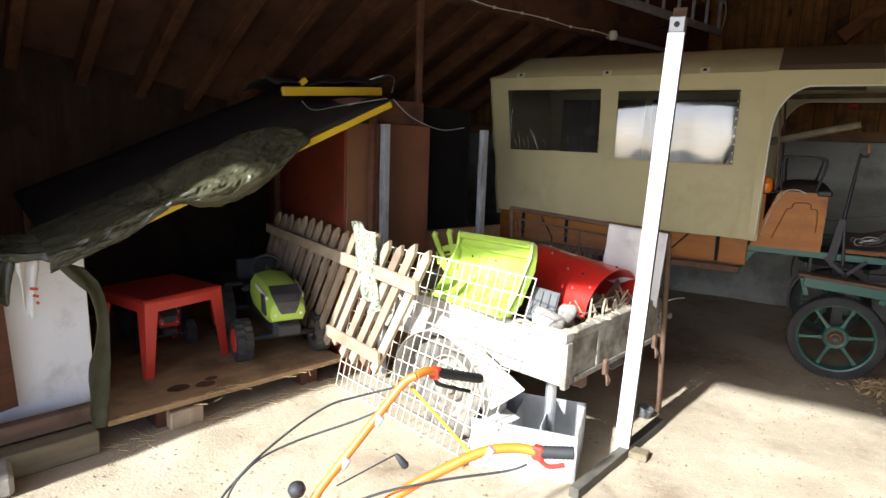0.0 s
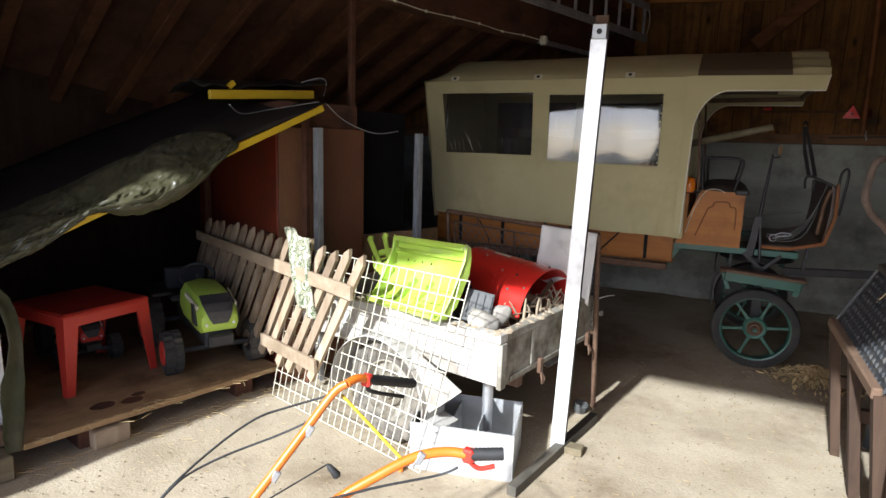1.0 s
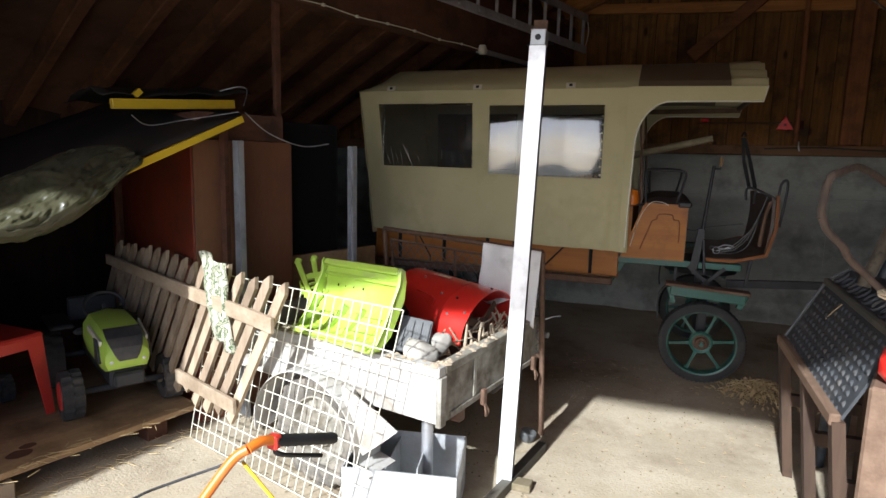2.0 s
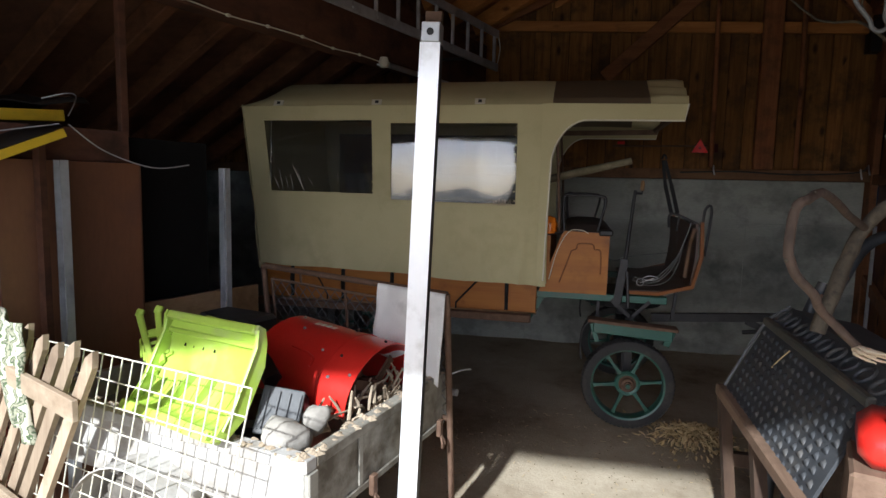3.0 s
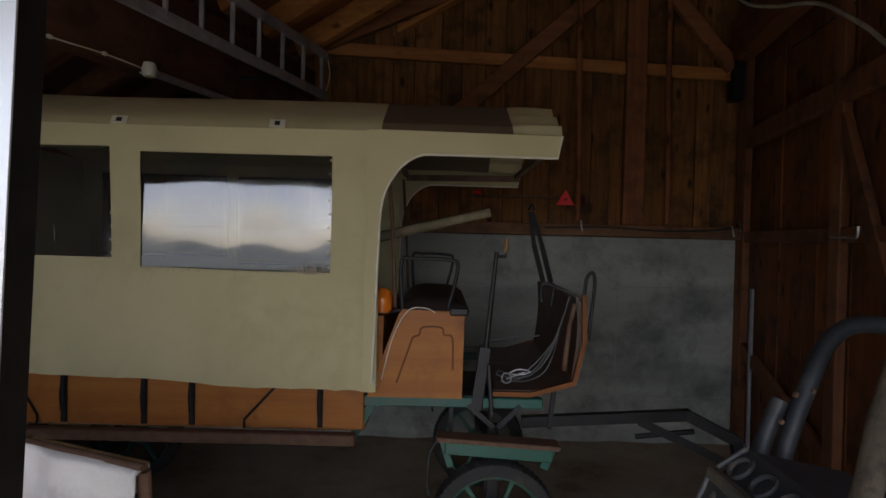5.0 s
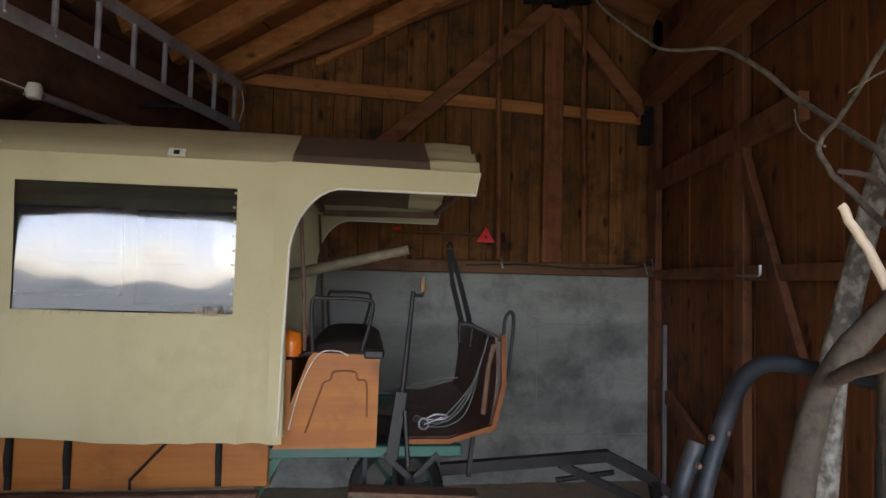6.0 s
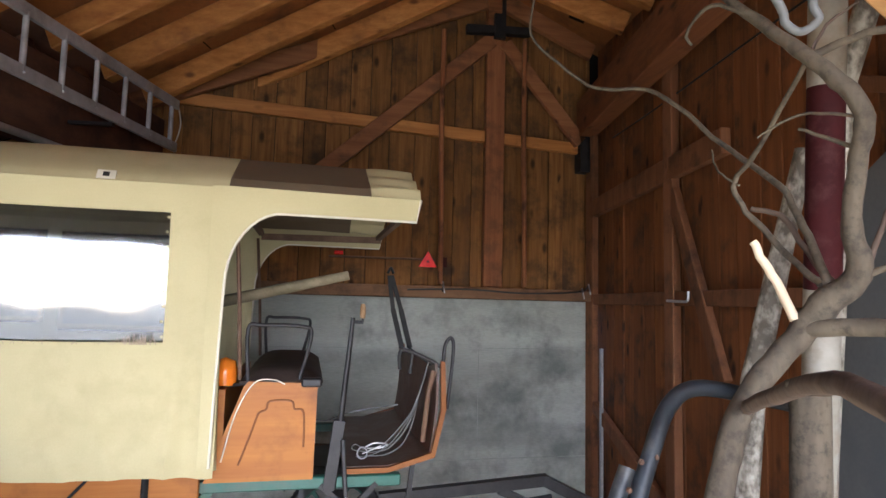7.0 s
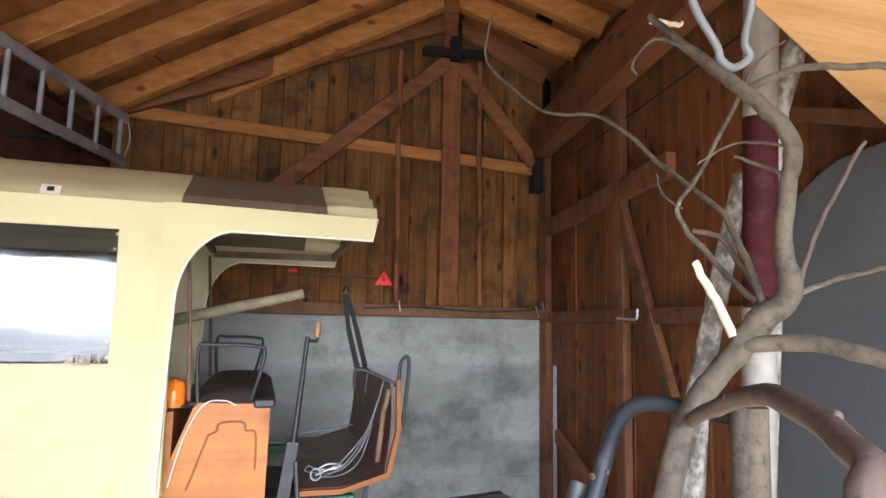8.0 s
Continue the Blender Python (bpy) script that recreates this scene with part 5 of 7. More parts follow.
for k, (z0, z1, y0_, y1_) in enumerate(((0.372, 0.405, -0.062, 0.0), (0.325, 0.345, -0.008, 0.03), (-0.006, 0.035, -0.105, 0.02))):
    b = B()
    box(b, (-0.33 if k == 2 else -0.31, y0_, z0), (0.31, y1_, z1), bev=0.007)
    part(("top_flange", "step", "ledge")[k], b, M_LIME, lime, "", 40)
for x0 in (-0.17, -0.02):
    b = B()
    prism(b, [(x0, 0.035), (x0 + 0.055, 0.035), (x0 + 0.13, 0.19), (x0 + 0.10, 0.20)], 0.0, 0.09)
    bmesh.ops.recalc_face_normals(b, faces=b.faces[:])
    bmesh.ops.bevel(b, geom=b.edges[:], offset=0.006, segments=2, affect="EDGES")
    part("rib", b, M_LIME, lime, "", 40)
for x0 in (-0.20, -0.13, -0.06, 0.02):
    b = B()
    box(b, (x0, 0.055, 0.285), (x0 + 0.004, 0.075, 0.297))
    part("slot", b, M_DARK, lime)
for (xa, za), (xb, zb_) in (((-0.52, 0.40), (-0.30, 0.20)), ((-0.67, 0.37), (-0.32, 0.15))):
    b = B()
    tube(b, [(xa, 0.06, za), (xb, 0.05, zb_)], [0.02, 0.017], 8)
    lathe(b, [(0, -0.012), (0.026, -0.01), (0.029, 0.014), (0.024, 0.024), (0, 0.026)], pose(xa, 0.06, za), 10)
    part("post", b, M_LIME, lime, "lime plastic post with a round head", 60)
for k in range(6):
    f = k / 5
    b = B()
    bar(b, (-0.56 + 0.20 * f, 0.07, 0.30 - 0.10 * f), (-0.43 + 0.16 * f, 0.065, 0.33 - 0.10 * f + 0.02 * (k % 2)), 0.010, 0.014)
    bar(b, (-0.58 + 0.22 * f, 0.075, 0.27 - 0.12 * f), (-0.50 + 0.20 * f, 0.07, 0.20 - 0.06 * f), 0.010, 0.012)
    part("lattice_bar", b, M_LIME, lime)
b = B()
bar(b, (-0.50, 0.06, 0.30), (-0.30, 0.04, 0.335), 0.03, 0.035)
part("arm", b, M_LIME, lime)
b = B()
box(b, (-0.20, -0.06, 0), (0.20, 0.06, 0.34), bev=0.03)
box(b, (-0.17, -0.066, 0.10), (0.0, -0.06, 0.22), bev=0.002)
limebox = part("toy_hood", b, M_LIME)
limebox.matrix_world = pose(-1.66, 2.93, 0.62, 0, 0, -25)
tagged(limebox, "lime green plastic toy tractor hood lying in the trailer", "toy part")
b = B()
box(b, (-0.19, -0.11, 0.0), (0.19, 0.11, 0.30), bev=0.02)
tagged(part("chest", b, M_BLACKP), "dark grey plastic case behind the trailer load", "case").matrix_world = pose(-1.80, 3.28, 0.62, 0, 0, -15)
b = B()
for k in range(7):
    box(b, (-0.15 + k * 0.045, -0.01, 0.0), (-0.12 + k * 0.045, 0.01, 0.02))
box(b, (-0.19, -0.14, 0), (0.19, 0.14, 0.62), bev=0.01)
tagged(part("wooden_crate", b, M_PLY), "plain brown wooden crate standing under the case", "crate").matrix_world = pose(-1.80, 3.28, 0.0, 0, 0, -15)

# ---- leaning gate with chain link ----
gate = thing("mesh_gate", "rusty tube gate with chain link leaning beside the trailer", "gate")
GA, GB = Vector((-1.80, 3.56, 1.14)), Vector((-0.61, 3.08, 1.13))
GD = Vector((0.02, 0.12, -1.0)).normalized()
gl = (GB - GA).length
gx = (GB - GA).normalized()


def gp(u, v):
    return GA + gx * (u * gl) + GD * v


for p, q, r in ((gp(0, 0), gp(1, 0), 0.016), (gp(0, 0), gp(0.0, 1.13), 0.016), (gp(1, 0), gp(1, 1.12), 0.016), (gp(0, 0.62), gp(1, 0.62), 0.013), (gp(0.05, 0.07), gp(1, 0.07), 0.008), (gp(0.05, 0.07), gp(0.05, 0.62), 0.008), (gp(0.5, 0.07), gp(0.5, 0.62), 0.008), (gp(0.24, 0), gp(0.24, 0.07), 0.007)):
    b = B()
    tube(b, [p, q], r, 8)
    part("gate_tube", b, M_RUST, gate, "", 60)
for fam in (1, -1):
    for k in range(-9, 26):
        u0, v0, u1, v1 = k * 0.055, 0.08, k * 0.055 + fam * 0.54 / gl * 0.9, 0.60
        a0, a1 = sorted(((u0, v0), (u1, v1)))
        if a1[0] < 0.06 or a0[0] > 0.99:
            continue
        f0 = max(0, (0.05 - a0[0]) / (a1[0] - a0[0]))
        f1 = min(1, (1.0 - a0[0]) / (a1[0] - a0[0]))
        pa, pb = Vector(a0).lerp(Vector(a1), f0), Vector(a0).lerp(Vector(a1), f1)
        b = B()
        tube(b, [gp(*pa), gp(*pb)], 0.0023, 4)
        part("wire", b, M_HOOK, gate)


def drape(u, v):
    p = gp(0.70 + 0.31 * u, 0)
    w_ = 0.02 * nz(u * 4, v * 3) + 0.012 * math.sin(u * 9)
    if v < 0.12:
        return p + Vector((-0.02, 0.05, -0.10 + v * 0.9))
    t_ = (v - 0.12) / 0.88
    return p + Vector((-0.012 - 0.02 * t_, -0.03 - 0.03 * t_ + w_, 0.022 - t_ * (0.33 + 0.03 * math.sin(u * 7) + 0.09 * (u > 0.72))))


b = B()
sheet(b, drape, 24, 26, 0.004)
tagged(part("white_towel", b, M_CLOTH, smooth=180), "grubby white towel draped over the gate", "towel")

# ---- picket fence and wire grid ----
fence = thing("picket_fence", "leaning bare wooden picket fence section", "fence")
FT0, FD = Vector((-1.544, 2.054, 1.078)), Vector((-0.915, 0.403, 0.0))
LEAN = Vector((-0.461, 0.129, -0.815))
rng = random.Random(3)
for k in range(17):
    top = FT0 + FD * (0.132 * k)
    top.z += rng.uniform(-0.02, 0.02) - 0.004 * k
    ln = LEAN * (0.95 + rng.uniform(-0.03, 0.03))
    b = B()
    m, n_ = along(top, top + ln, (0.403, 0.915, 0))
    prism(b, [(0.0, 0.0), (0.05, -0.028), (n_, -0.028 + rng.uniform(-0.004, 0.004)), (n_, 0.028), (0.05, 0.028)], -0.010, 0.010, m @ pose(0, 0, 0, -90 + 90, 0, 0) @ pose(0, 0, 0, 90, 0, 0))
    part("picket", b, M_PICKET, fence)
for a0, a1, f, w_ in ((-0.08, 1.25, 0.255, 0.075), (1.05, 2.15, 0.25, 0.07), (-0.05, 0.62, 0.83, 0.075), (0.55, 1.6, 0.42, 0.06)):
    b = B()
    p = FT0 + FD * a0 + LEAN * f + Vector((-0.014, -0.032, 0))
    q = FT0 + FD * a1 + LEAN * (f + (0.03 if a1 < 1 else 0)) + Vector((-0.014, -0.032, 0))
    if f == 0.42:
        p, q = p + Vector((0.028, 0.064, 0)), q + Vector((0.028, 0.064, 0))
    bar(b, p, q, 0.022, w_, bev=0.003)
    part("fence_rail", b, M_RAIL, fence)


def rag_fn(u, v):
    c = Vector((-2.20, 2.315, 1.10)) + FD * ((0.5 - u) * (0.30 - 0.10 * v)) + Vector((0.05, -0.055, 0.01))
    return c + Vector((0.11 * v + 0.012 * math.sin(u * 8 + v * 5), -0.035 * v + 0.02 * math.sin(u * 11 + 2) - 0.012 * nz(u * 5, v * 6), -0.45 * v + 0.02 * math.sin(u * 5)))


M_RAG = bpy.data.materials.new("patterned_rag")
M_RAG.use_nodes = True
rb = M_RAG.node_tree.nodes["Principled BSDF"]
rb.inputs["Roughness"].default_value = 0.95
rt = M_RAG.node_tree.nodes.new("ShaderNodeTexCoord")
rv = M_RAG.node_tree.nodes.new("ShaderNodeTexWave")
rv.inputs["Scale"].default_value = 7
rv.inputs["Distortion"].default_value = 9
rv.inputs["Detail"].default_value = 3
rv.inputs["Detail Scale"].default_value = 3
rr_ = M_RAG.node_tree.nodes.new("ShaderNodeValToRGB")
for p_, c_ in ((0.0, (0.46, 0.44, 0.33, 1)), (0.35, (0.50, 0.47, 0.36, 1)), (0.5, (0.10, 0.16, 0.06, 1)), (0.75, (0.06, 0.07, 0.045, 1))):
    e_ = rr_.color_ramp.elements.new(p_) if 0 < p_ < 1 else rr_.color_ramp.elements[0]
    e_.position, e_.color = p_, c_
rr_.color_ramp.elements[-1].color = (0.30, 0.30, 0.2, 1)
M_RAG.node_tree.links.new(rt.outputs["Object"], rv.inputs["Vector"])
M_RAG.node_tree.links.new(rv.outputs["Fac"], rr_.inputs["Fac"])
M_RAG.node_tree.links.new(rr_.outputs["Color"], rb.inputs["Base Color"])
b = B()
sheet(b, rag_fn, 18, 28, 0.005)
tagged(part("patterned_cloth", b, M_RAG, smooth=180), "green and cream patterned cloth hung on the picket fence", "cloth")

grid = thing("wire_grid", "white welded wire grid panel leaning on the trailer", "wire panel")
WB0, WB1 = Vector((-2.46, 2.40, 0.01)), Vector((-1.20, 2.03, 0.01))
WT0, WT1 = Vector((-2.20, 2.36, 1.0)), Vector((-0.965, 2.02, 1.014))
for k in range(24):
    f = k / 23
    b = B()
    tube(b, [WB0.lerp(WB1, f), WT0.lerp(WT1, f)], 0.0026, 5)
    part("wire", b, M_PIPING, grid)
for k in range(12):
    f = k / 11
    b = B()
    tube(b, [WB0.lerp(WT0, f) + Vector((0, -0.004, 0)), WB1.lerp(WT1, f) + Vector((0, -0.004, 0))], 0.0026, 5)
    part("wire", b, M_PIPING, grid)

# ---- partition panels under the deep beam ----

def flat_panel(name, s_, a0, a1, z0, z1, th, material, label, cat, kind=""):
    p, q = on_line(s_, a0), on_line(s_, a1)
    b = B()
    bar(b, (*p, (z0 + z1) / 2), (*q, (z0 + z1) / 2), th, z1 - z0, bev=0.004)
    return tagged(part(name, b, material), label, cat, kind=kind)


def run(x, y):
    return (x - RX) * AX[0] + (y - RY) * AX[1]


cab = thing("cabinet", "tall wooden cabinet with a red front and brown side", "cabinet")
CC, CR, CL = Vector((-2.54, 2.585, 0)), Vector((-2.275, 3.15, 0)), Vector((-4.12, 3.41, 0))
for nm, p, q, z1, mt, lab in (("side_panel", CC, CR, 1.70, M_PANEL, "plain brown cabinet side"), ("front_panel", CC + Vector((-0.012, 0.012, 0)), CL, 1.69, M_PANELRED, "dark red cabinet front"), ("back_panel", CR, CR + (CL - CC), 1.69, M_PANEL, ""), ("side_panel", CL, CL + (CR - CC), 1.69, M_PANEL, "")):
    b = B()
    bar(b, p + Vector((0, 0, z1 / 2)), q + Vector((0, 0, z1 / 2)), 0.022, z1, bev=0.002)
    part(nm, b, mt, cab, lab)
b = B()
top = [CC + Vector((-0.02, 0.05, 0)), CR + Vector((-0.03, -0.03, 0)), CR + (CL - CC), CL]
lo = [b.verts.new((v.x, v.y, 1.702)) for v in top]
hi = [b.verts.new((v.x, v.y, 1.86)) for v in top]
b.faces.new(lo)
b.faces.new(hi[::-1])
for i in range(4):
    b.faces.new((lo[i], hi[i], hi[(i + 1) % 4], lo[(i + 1) % 4]))
part("cornice", b, M_DARKBEAM, cab, "dark brown box top")
b = B()
bar(b, CC + Vector((-0.03, -0.012, 1.0)), CL + Vector((0.2, -0.10 + 0.09, 1.0)), 0.012, 0.02)
part("ledge", b, M_PANEL, cab)
# Black sheet fills in for the unlit void between the uprights.
flat_panel("dark_board", -2.74, run(-2.28, 3.15), run(-2.10, 3.62), 0.95, 1.84, 0.02, M_DARK, "black sheet standing in for the dark void between the uprights", "board")
flat_panel("low_board", -2.70, run(-2.28, 3.15), run(-2.0, 3.95), 0.0, 0.95, 0.03, M_PLY, "plain brown board along the floor", "board")
flat_panel("thin_stud", -2.76, run(-2.28, 3.14), run(-2.27, 3.18), 0.0, 2.6, 0.04, M_DARKBEAM, "thin dark stud under the beam", "stud", "structure")
for (ux, uy, uz) in ((-2.355, 2.76, 1.70), (-2.085, 3.63, 1.695)):
    u = thing("steel_upright", "grey steel channel upright", "upright", (ux, uy, 0), -18, group="steel uprights")
    for nm, lo, hi in (("web", (-0.028, 0.006, 0), (0.028, 0.012, uz)), ("flange", (-0.03, -0.024, 0), (-0.024, 0.012, uz)), ("flange", (0.024, -0.024, 0), (0.03, 0.012, uz))):
        b = B()
        box(b, lo, hi)
        part(nm, b, M_ALU, u)

# ---- platform with toys ----
PL = -14.2
deck = thing("platform", "low plywood platform on timber blocks", "platform", (-2.87, 1.14, 0), PL)
b = B()
box(b, (-1.9, 0.0, 0.115), (0.0, 1.44, 0.148), bev=0.003)
part("deck_board", b, M_PLY, deck, "stained brown plywood deck")
for yy in (0.25, 1.15):
    b = B()
    box(b, (-1.85, yy, 0.0), (-0.05, yy + 0.12, 0.114), bev=0.005)
    part("bearer", b, M_DARKBEAM, deck)
b = B()
box(b, (-0.16, 0.30, 0.0), (0.02, 0.48, 0.10), bev=0.006)
part("block", b, M_PICKET, deck)
stain = B()
for cx_, cy_, r_ in ((-0.18, 0.42, 0.05), (-0.14, 0.56, 0.045), (-0.2, 0.62, 0.03)):
    pts = [stain.verts.new((cx_ + r_ * (1 + 0.3 * nz(k * 0.7, cx_ * 9)) * math.cos(k * math.tau / 16), cy_ + 1.3 * r_ * math.sin(k * math.tau / 16), 0.1495)) for k in range(16)]
    stain.faces.new(pts)
part("stain", stain, M_DARKBEAM, deck, "dark oil stains")


def toy_tractor(name, label, body, at, rz, hubm, size=1.0):
    t = thing(name, label, "toy tractor", at, rz)
    t.matrix_world = t.matrix_world @ Matrix.Scale(size, 4)
    # heading along -y
    b = B()
    nose = ((-0.215, 0.085, 0.325), (-0.205, 0.102, 0.365), (-0.17, 0.112, 0.405), (-0.10, 0.118, 0.438), (0.02, 0.122, 0.462), (0.22, 0.122, 0.470))
    low = (0.275, 0.258, 0.245, 0.245, 0.255, 0.26)
    fn = range(9)
    rings = []
    for (y_, hw, zt), z0 in zip(nose, low):
        h = zt - z0
        out = [(-0.86 * hw, z0), (-hw, z0 + 0.35 * h), (-0.96 * hw, z0 + 0.72 * h), (-0.72 * hw, z0 + 0.94 * h), (0, zt + 0.006), (0.72 * hw, z0 + 0.94 * h), (0.96 * hw, z0 + 0.72 * h), (hw, z0 + 0.35 * h), (0.86 * hw, z0)]
        rings.append([b.verts.new((x_, y_, z_)) for x_, z_ in out])
    for r0, r1 in zip(rings, rings[1:]):
        for i in range(len(fn)):
            j = (i + 1) % len(fn)
            b.faces.new((r0[i], r0[j], r1[j], r1[i]))
    b.faces.new(rings[0][::-1])
    b.faces.new(rings[-1])
    hd = part("hood", b, body, t, "", 35)
    b = B()
    gr = [(-0.222, 0.302), (-0.220, 0.328), (-0.210, 0.368), (-0.174, 0.410), (-0.10, 0.447)]
    sheet(b, lambda u, v: ((u - 0.5) * 2 * (0.040 + 0.045 * min(1, v * 1.4)), gr[round(v * 4)][0], gr[round(v * 4)][1]), 4, 4, 0.006)
    part("grille", b, M_BLACKP, hd, "black grille")
    for s_ in (-1, 1):
        b = B()
        prism(b, [(-0.03, 0.29), (0.06, 0.29), (0.07, 0.40), (0.02, 0.40)], -s_ * 0.112, -s_ * 0.124, pose(0, 0, 0, 0, 0, 90) @ pose(0, 0, 0))
        ob = part("side_vent", b, M_BLACKP, hd)
        ob.matrix_basis = pose(0, -0.14, 0, 0, 0, 0)
        b = B()
        bmesh.ops.create_icosphere(b, subdivisions=2, radius=0.010, matrix=Matrix.Translation((s_ * 0.075, -0.212, 0.298)))
        part("headlight", b, M_WHITE, hd, "clear round headlight", 180)
        b = B()
        bar(b, (s_ * 0.106, -0.15, 0.385), (s_ * 0.121, 0.06, 0.425), 0.010, 0.026)
        part("emblem", b, M_PIPING, hd, "pale plain emblem bar")
    b = B()
    box(b, (-0.08, -0.19, 0.15), (0.08, 0.55, 0.265), bev=0.02)
    box(b, (-0.07, -0.24, 0.17), (0.07, -0.19, 0.24), bev=0.01)
    tube(b, [(-0.20, -0.06, 0.125), (0.20, -0.06, 0.125)], 0.018, 8)
    tube(b, [(-0.20, 0.48, 0.17), (0.20, 0.48, 0.17)], 0.018, 8)
    part("chassis", b, M_BLACKP, t, "black plastic chassis")
    b = B()
    box(b, (-0.14, 0.38, 0.30), (0.14, 0.62, 0.34), bev=0.015)
    box(b, (-0.13, 0.60, 0.33), (0.13, 0.63, 0.48), bev=0.01)
    part("seat", b, M_BLACKP, t)
    for s_ in (-1, 1):
        b = B()
        box(b, (s_ * 0.20 - 0.06, 0.32, 0.36), (s_ * 0.20 + 0.06, 0.64, 0.385), bev=0.01)
        part("fender", b, M_BLACKP, t)
    b = B()
    wheelp = [(0.10 * math.cos(k * math.tau / 20), 0.28 + 0.04 * math.sin(k * math.tau / 20), 0.48 + 0.07 * math.sin(k * math.tau / 20)) for k in range(21)]
    tube(b, wheelp, 0.010, 6, caps=False)
    tube(b, [(0, 0.24, 0.42), (0, 0.28, 0.49)], 0.012, 6)
    part("steering_wheel", b, M_BLACKP, t, "black steering wheel", 60)
    for x_, y_, r_, w_ in ((-0.235, -0.06, 0.125, 0.10), (0.235, -0.06, 0.125, 0.10), (-0.25, 0.48, 0.17, 0.12), (0.25, 0.48, 0.17, 0.12)):
        wh = new("wheel")
        wh.parent = t
        m = pose(x_, y_, r_, 0, 90, 0)
        lug_tyre("tyre", r_ - 0.008, w_, m, 16, M_TYRE, wh, "black lugged plastic tyre", 0.010)
        b = B()
        for s_ in (math.copysign(1, x_),):
            lathe(b, [(r_ * 0.58, s_ * w_ * 0.44), (r_ * 0.54, s_ * w_ * 0.51), (r_ * 0.3, s_ * w_ * 0.42), (0, s_ * w_ * 0.46)], m, 20)
        part("rim", b, hubm, wh, "coloured plastic rim", 40)
    return t


toy_tractor("toy_tractor", "lime green pedal toy tractor with red rims on the platform", M_LIME, (-2.935, 2.362, 0.149), 61, M_REDP, 1.1)
toy_tractor("toy_tractor", "red pedal toy tractor under the red plastic table", M_REDP, (-3.64, 1.98, 0.149), 72, M_BLACKP, 0.66)

tab = thing("toy_table", "red moulded plastic child table on the platform", "table", (-3.46, 1.85, 0.149), -2)
tab.matrix_world = tab.matrix_world @ Matrix.Diagonal((1, 1, 1.05, 1))
b = B()
box(b, (-0.27, -0.27, 0.425), (0.27, 0.27, 0.452), bev=0.012)
part("tabletop", b, M_REDP, tab)
for lo, hi in (((-0.25, -0.262, 0.375), (0.25, -0.252, 0.427)), ((-0.25, 0.252, 0.375), (0.25, 0.262, 0.427)), ((-0.262, -0.25, 0.375), (-0.252, 0.25, 0.427)), ((0.252, -0.25, 0.375), (0.262, 0.25, 0.427))):
    b = B()
    box(b, lo, hi)
    part("apron", b, M_REDP, tab)
for sx_ in (-1, 1):
    for sy_ in (-1, 1):
        b = B()
        a0 = [(0.262, 0.262), (0.262, 0.175), (0.25, 0.175), (0.25, 0.25), (0.175, 0.25), (0.175, 0.262)]
        a1 = [(0.285, 0.285), (0.285, 0.24), (0.275, 0.24), (0.275, 0.275), (0.24, 0.275), (0.24, 0.285)]
        tops = [b.verts.new((x_ * sx_, y_ * sy_, 0.43)) for x_, y_ in a0]
        bots = [b.verts.new((x_ * sx_, y_ * sy_, 0.0)) for x_, y_ in a1]
        b.faces.new(tops)
        b.faces.new(bots[::-1])
        for i in range(6):
            b.faces.new((tops[i], bots[i], bots[(i + 1) % 6], tops[(i + 1) % 6]))
        part("leg", b, M_REDP, tab)

# ---- sloping lid with tarpaulin ----
lid = thing("sloping_lid", "black sloping lid with yellow edge bars over the platform", "lid")
E0, E1 = Vector((-2.86, 0.95, 1.0)), Vector((-2.29, 2.71, 1.82))
BK = Vector((-0.98, 0.318, 0.10))
b = B()
bar(b, E0, E1, 0.03, 0.036)
part("edge_bar", b, M_YELLOW, lid, "yellow edge bar")
b = B()
sheet(b, lambda u, v: E0.lerp(E1, u) + BK * (1.5 * v) + Vector((0, 0, 0.03 + 0.015 * nz(u * 5, v * 4))), 14, 12, 0.006)
part("cover", b, M_BLACKSHEET, lid, "black plastic cover sheet", 180)
for f in (0.02, 0.98):
    b = B()
    bar(b, E0.lerp(E1, f), E0.lerp(E1, f) + BK * 1.5, 0.03, 0.04)
    part("cross_bar", b, M_RUST, lid)
for f, v_ in ((0.03, 0.50), (0.03, 1.45), (0.97, 1.45), (0.97, 0.10)):
    p = E0.lerp(E1, f) + BK * v_
    b = B()
    bar(b, (p.x, p.y, 0.0), p, 0.035, 0.035)
    part("leg", b, M_DARKBEAM, lid)
b = B()
bar(b, (-2.84, 2.33, 1.875), (-2.60, 3.02, 1.93), 0.04, 0.055, bev=0.004)
bar(b, (-2.80, 2.45, 1.93), (-2.79, 2.48, 1.96), 0.03, 0.03)
tagged(part("yellow_bar", b, M_YELLOW), "chipped yellow steel bar lying on the lid", "bar")
b = B()
sheet(b, lambda u, v: Vector((-2.86, 2.30, 1.92)) + Vector((0.30, 0.85, 0.09)) * u + Vector((-0.5, 0.16, -0.02)) * v + Vector((0, 0, 0.03 * nz(u * 6, v * 5) + 0.05 * math.sin(math.pi * v))), 16, 10, 0.006)
tagged(part("black_plastic_sheet", b, M_BLACKSHEET, smooth=180), "crumpled black plastic sheet on the lid", "plastic sheet")
